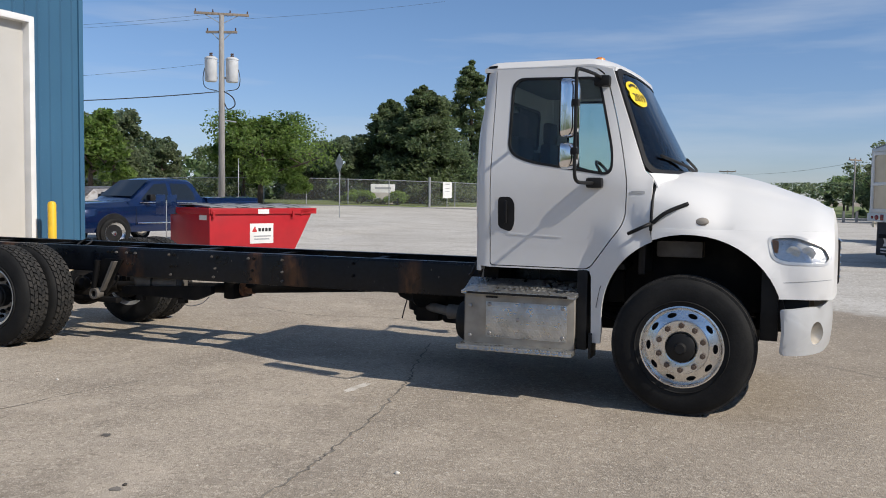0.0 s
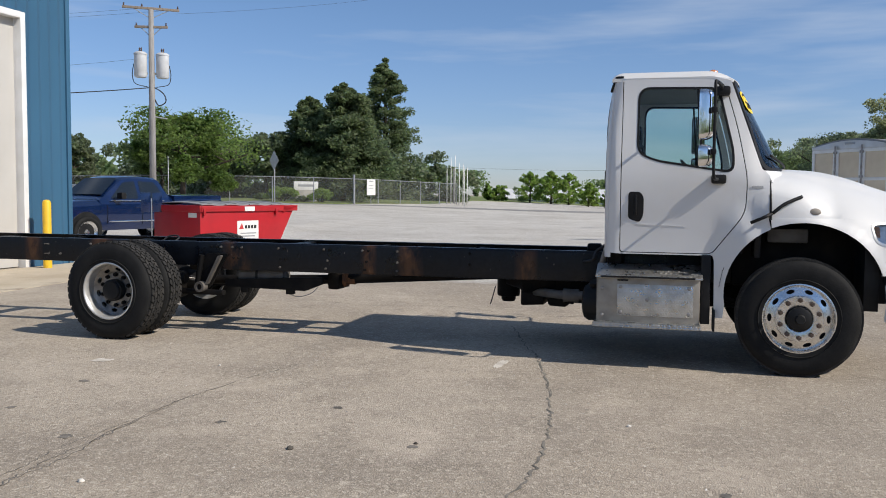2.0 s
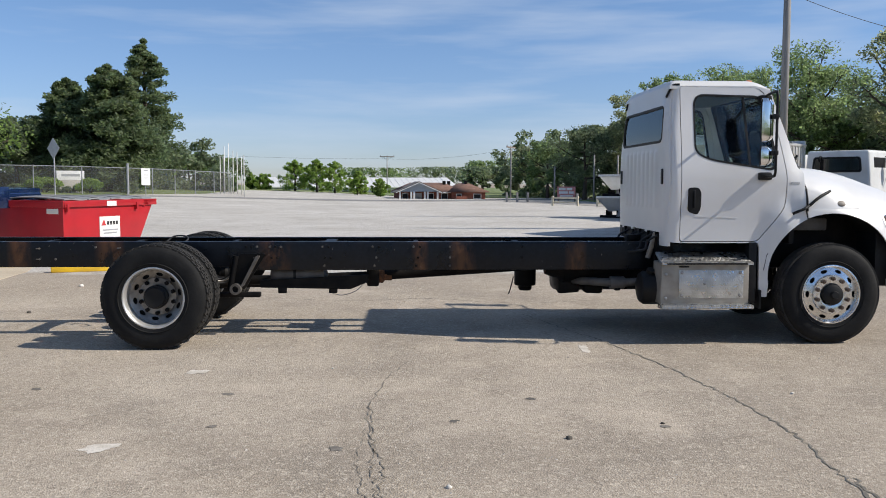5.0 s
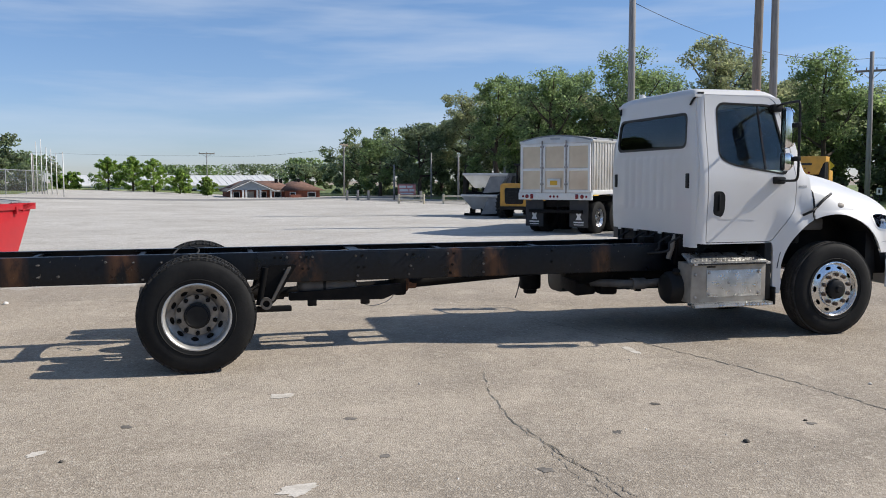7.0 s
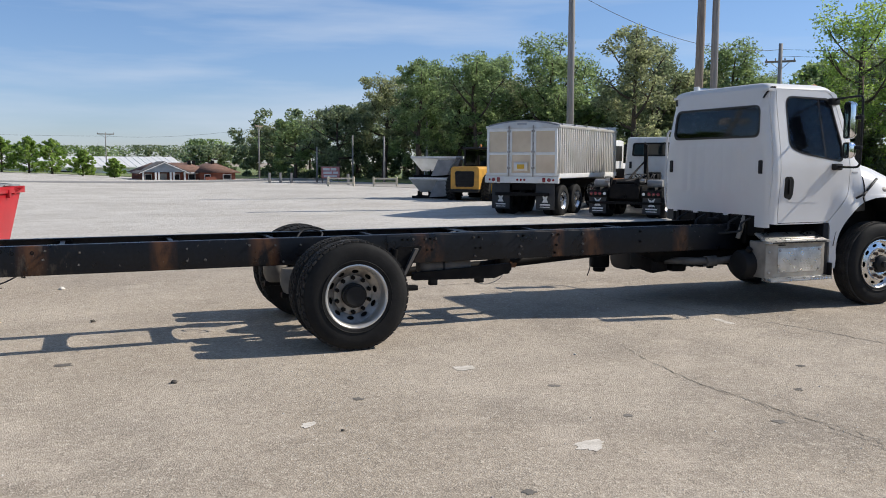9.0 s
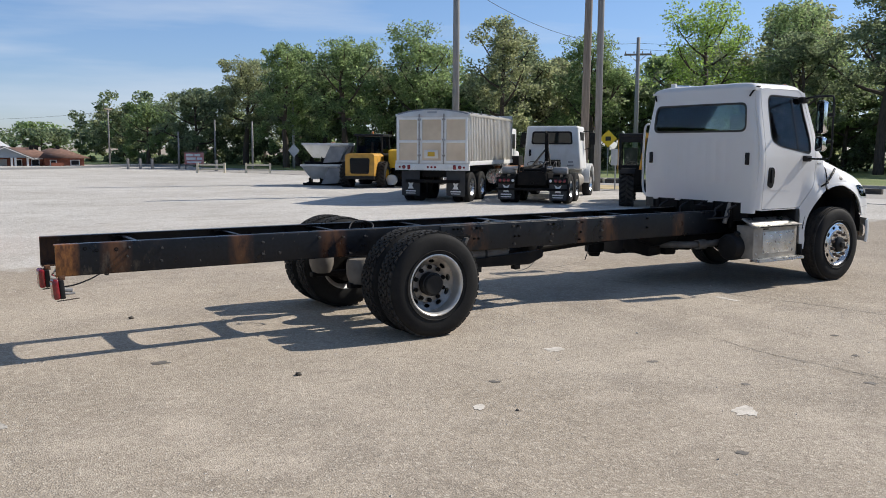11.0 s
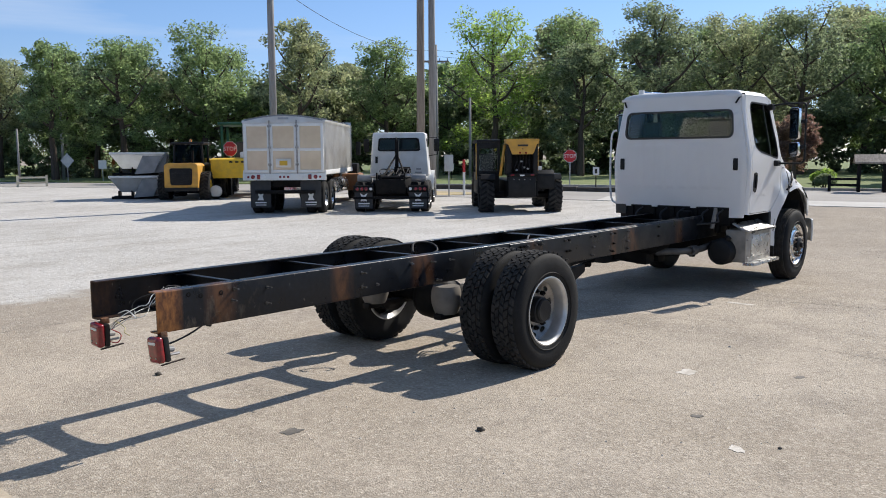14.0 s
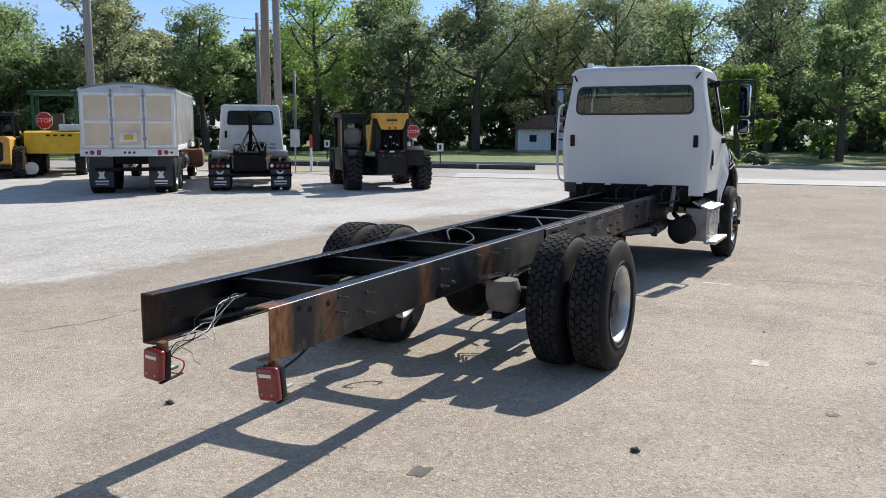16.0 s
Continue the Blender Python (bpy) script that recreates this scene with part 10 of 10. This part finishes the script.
# ---- cracks, patches and loose stones on the yard ----
CRACK = material("crack_filling", (0.14, 0.127, 0.108), 0.95, second=(0.25, 0.225, 0.19), scale=9, bump=0.4, bump_scale=50)
PATCH = material("bare_pale_patch", (0.62, 0.575, 0.51), 0.95, second=(0.50, 0.455, 0.39), scale=7, spread=(0.45, 0.6), fine=0.15, fine_scale=80)
PATCH_DULL = material("broken_grey_patch", (0.46, 0.43, 0.385), 0.95, second=(0.33, 0.30, 0.26), scale=11, spread=(0.42, 0.6), fine=0.2, fine_scale=70, bump=0.4, bump_scale=30)
STAIN = material("dark_oil_stain", (0.11, 0.10, 0.088), 0.85, second=(0.20, 0.18, 0.155), scale=6, spread=(0.4, 0.6), fine=0.15, fine_scale=80)
STONE = material("loose_stone", (0.56, 0.53, 0.49), 0.9, second=(0.42, 0.40, 0.36), scale=8, island=0.35)
DARK_STONE = material("dark_clod", (0.07, 0.06, 0.05), 0.95, second=(0.11, 0.10, 0.085), scale=20, bump=0.4)


def crack(pts, width, seed):
    rd = random.Random(seed)
    pts = curve_pts([(x, y, 0) for x, y in pts], 14)
    bm, old = bmesh.new(), None
    for k, p in enumerate(pts):
        d = (pts[min(k + 1, len(pts) - 1)] - pts[max(k - 1, 0)]).normalized()
        o = Vector((-d.y, d.x, 0))
        p = p + o * rd.uniform(-0.022, 0.022)
        w = width * rd.uniform(0.25, 1.25)
        now = (bm.verts.new(p + o * w + Vector((0, 0, gz(p.x, p.y) + 0.004))), bm.verts.new(p - o * w + Vector((0, 0, gz(p.x, p.y) + 0.004))))
        if old:
            bm.faces.new((old[0], old[1], now[1], now[0]))
        old = now
    tagged(part("pavement_crack", bm, CRACK, kind="structure"), "dark crack in the worn asphalt", "crack")


crack([(3.96, 0.97), (4.37, -0.38), (4.56, -0.95), (4.82, -2.09), (4.96, -2.92), (5.04, -3.48), (5.07, -4.28), (5.00, -4.92), (4.94, -5.71), (5.05, -6.74)], 0.010, 1)
crack([(2.48, -1.90), (2.30, -2.67), (2.19, -3.63), (2.26, -4.65), (2.30, -5.16), (2.36, -5.77), (2.45, -6.89)], 0.0045, 2)
crack([(2.205, -3.50), (2.24, -4.25), (2.34, -4.95), (2.33, -5.40), (2.44, -6.0)], 0.0042, 22)
crack([(2.22, -4.00), (2.17, -4.55), (2.21, -5.10), (2.28, -5.60)], 0.0032, 23)
crack([(5.02, -5.20), (4.96, -5.75), (5.02, -6.3), (5.10, -6.8)], 0.012, 25)
crack([(0.47, 2.70), (1.57, 2.30), (2.79, 2.51), (4.00, 2.01), (5.35, 2.33)], 0.007, 3)
crack([(-5.02, 4.37), (-3.46, 3.98), (-2.07, 4.31), (-0.69, 3.81), (1.02, 4.14)], 0.007, 4)
crack([(7.82, 1.61), (9.25, 0.78), (10.85, 1.00), (12.95, 0.06)], 0.006, 8)


def blot(x, y, a, b, mat, seed, turn=0.0, name="pavement_patch", label="pale bare patch in the asphalt"):
    rd = random.Random(seed)
    pts = []
    for k in range(26):
        t = 2 * math.pi * k / 26
        q = 0.72 + 0.42 * noise.noise(Vector((math.cos(t) * 1.6 + seed * 3.1, math.sin(t) * 1.6, seed))) + rd.uniform(-0.10, 0.10)
        u, w = a * q * math.cos(t), b * q * math.sin(t)
        pts.append((x + u * math.cos(turn) - w * math.sin(turn), y + u * math.sin(turn) + w * math.cos(turn)))
    bm = bmesh.new()
    bm.faces.new([bm.verts.new((u, w, gz(u, w) + 0.003)) for u, w in pts])
    tagged(part(name, bm, mat, kind="structure"), label, "patch")


for i, (x, y, a, b) in enumerate(((0.62, -2.30, 0.15, 0.10), (0.55, -4.50, 0.17, 0.11), (-1.03, -3.40, 0.10, 0.06), (4.28, -1.34, 0.30, 0.06), (-4.16, -1.98, 0.34, 0.26))):
    blot(x, y, a, b, PATCH if i < 4 else PATCH_DULL, 11 + i, 0.5 * i)
for i, (x, y, a) in enumerate(((3.44, -3.34, 0.06), (1.14, -4.03, 0.05), (2.03, -4.55, 0.07), (4.26, -4.13, 0.05), (6.12, -4.50, 0.05), (-0.52, -2.90, 0.06), (-2.63, -0.87, 0.10), (2.81, -3.95, 0.05), (-0.19, -5.03, 0.06), (1.07, -3.12, 0.07))):
    blot(x, y, a, a * 0.8, STAIN, 31 + i, i, label="small dark stain on the asphalt")


def stone(x, y, r, mat, seed):
    bm = bmesh.new()
    bmesh.ops.create_icosphere(bm, subdivisions=2, radius=r)
    for v in bm.verts:
        v.co *= 1 + 0.45 * noise.noise(v.co * (1.4 / r) + Vector((seed, 0, 0)))
        v.co.z = max(v.co.z * 0.7, -r * 0.3)
        v.co += Vector((x, y, gz(x, y) + r * 0.28))
    tagged(part("stone", bm, mat), "small loose stone lying on the asphalt", "stone")


for i, (x, y, r, m) in enumerate(((-1.77, -1.88, 0.028, DARK_STONE), (3.54, -4.39, 0.022, DARK_STONE), (4.26, -4.06, 0.014, DARK_STONE), (-2.37, 1.25, 0.03, DARK_STONE), (5.55, -3.25, 0.016, STONE), (-0.84, -3.61, 0.014, DARK_STONE), (2.71, -5.27, 0.018, STONE), (6.82, -5.02, 0.016, STONE), (-2.77, 4.09, 0.04, STONE), (1.81, -2.20, 0.013, STONE))):
    stone(x, y, r, m, i)
# grit scattered over the asphalt and coarse crushed stone to the north
grs = np.random.RandomState(3)


def grit(name, n, x0, x1, y0, y1, r0, r1, mat, label):
    px, py, r = grs.uniform(x0, x1, n), grs.uniform(y0, y1, n), r0 + (r1 - r0) * grs.random(n) ** 3
    base = np.array([(1, 0, 0), (-0.5, 0.87, 0), (-0.5, -0.87, 0), (0.1, 0.0, 0.8)])
    v = base[None] * r[:, None, None] * grs.uniform(0.6, 1.3, (n, 4, 3))
    z = np.array([gz(a, b) for a, b in zip(px, py)])
    v += np.stack([px, py, z], 1)[:, None]
    k = np.arange(n)[:, None] * 4
    f = np.concatenate([k + np.array([[0, 1, 3]]), k + np.array([[1, 2, 3]]), k + np.array([[2, 0, 3]])])
    tagged(pydata(name, v.reshape(-1, 3).tolist(), f.tolist(), mat, None, label, "stuff"), category="gravel")


grit("grit", 9000, -9, 12, -9, 6, 0.003, 0.010, STONE, "fine loose grit on the asphalt")
grit("gravel", 12000, -12, 24, 5.6, 26, 0.005, 0.014, STONE, "coarse pale crushed stone")
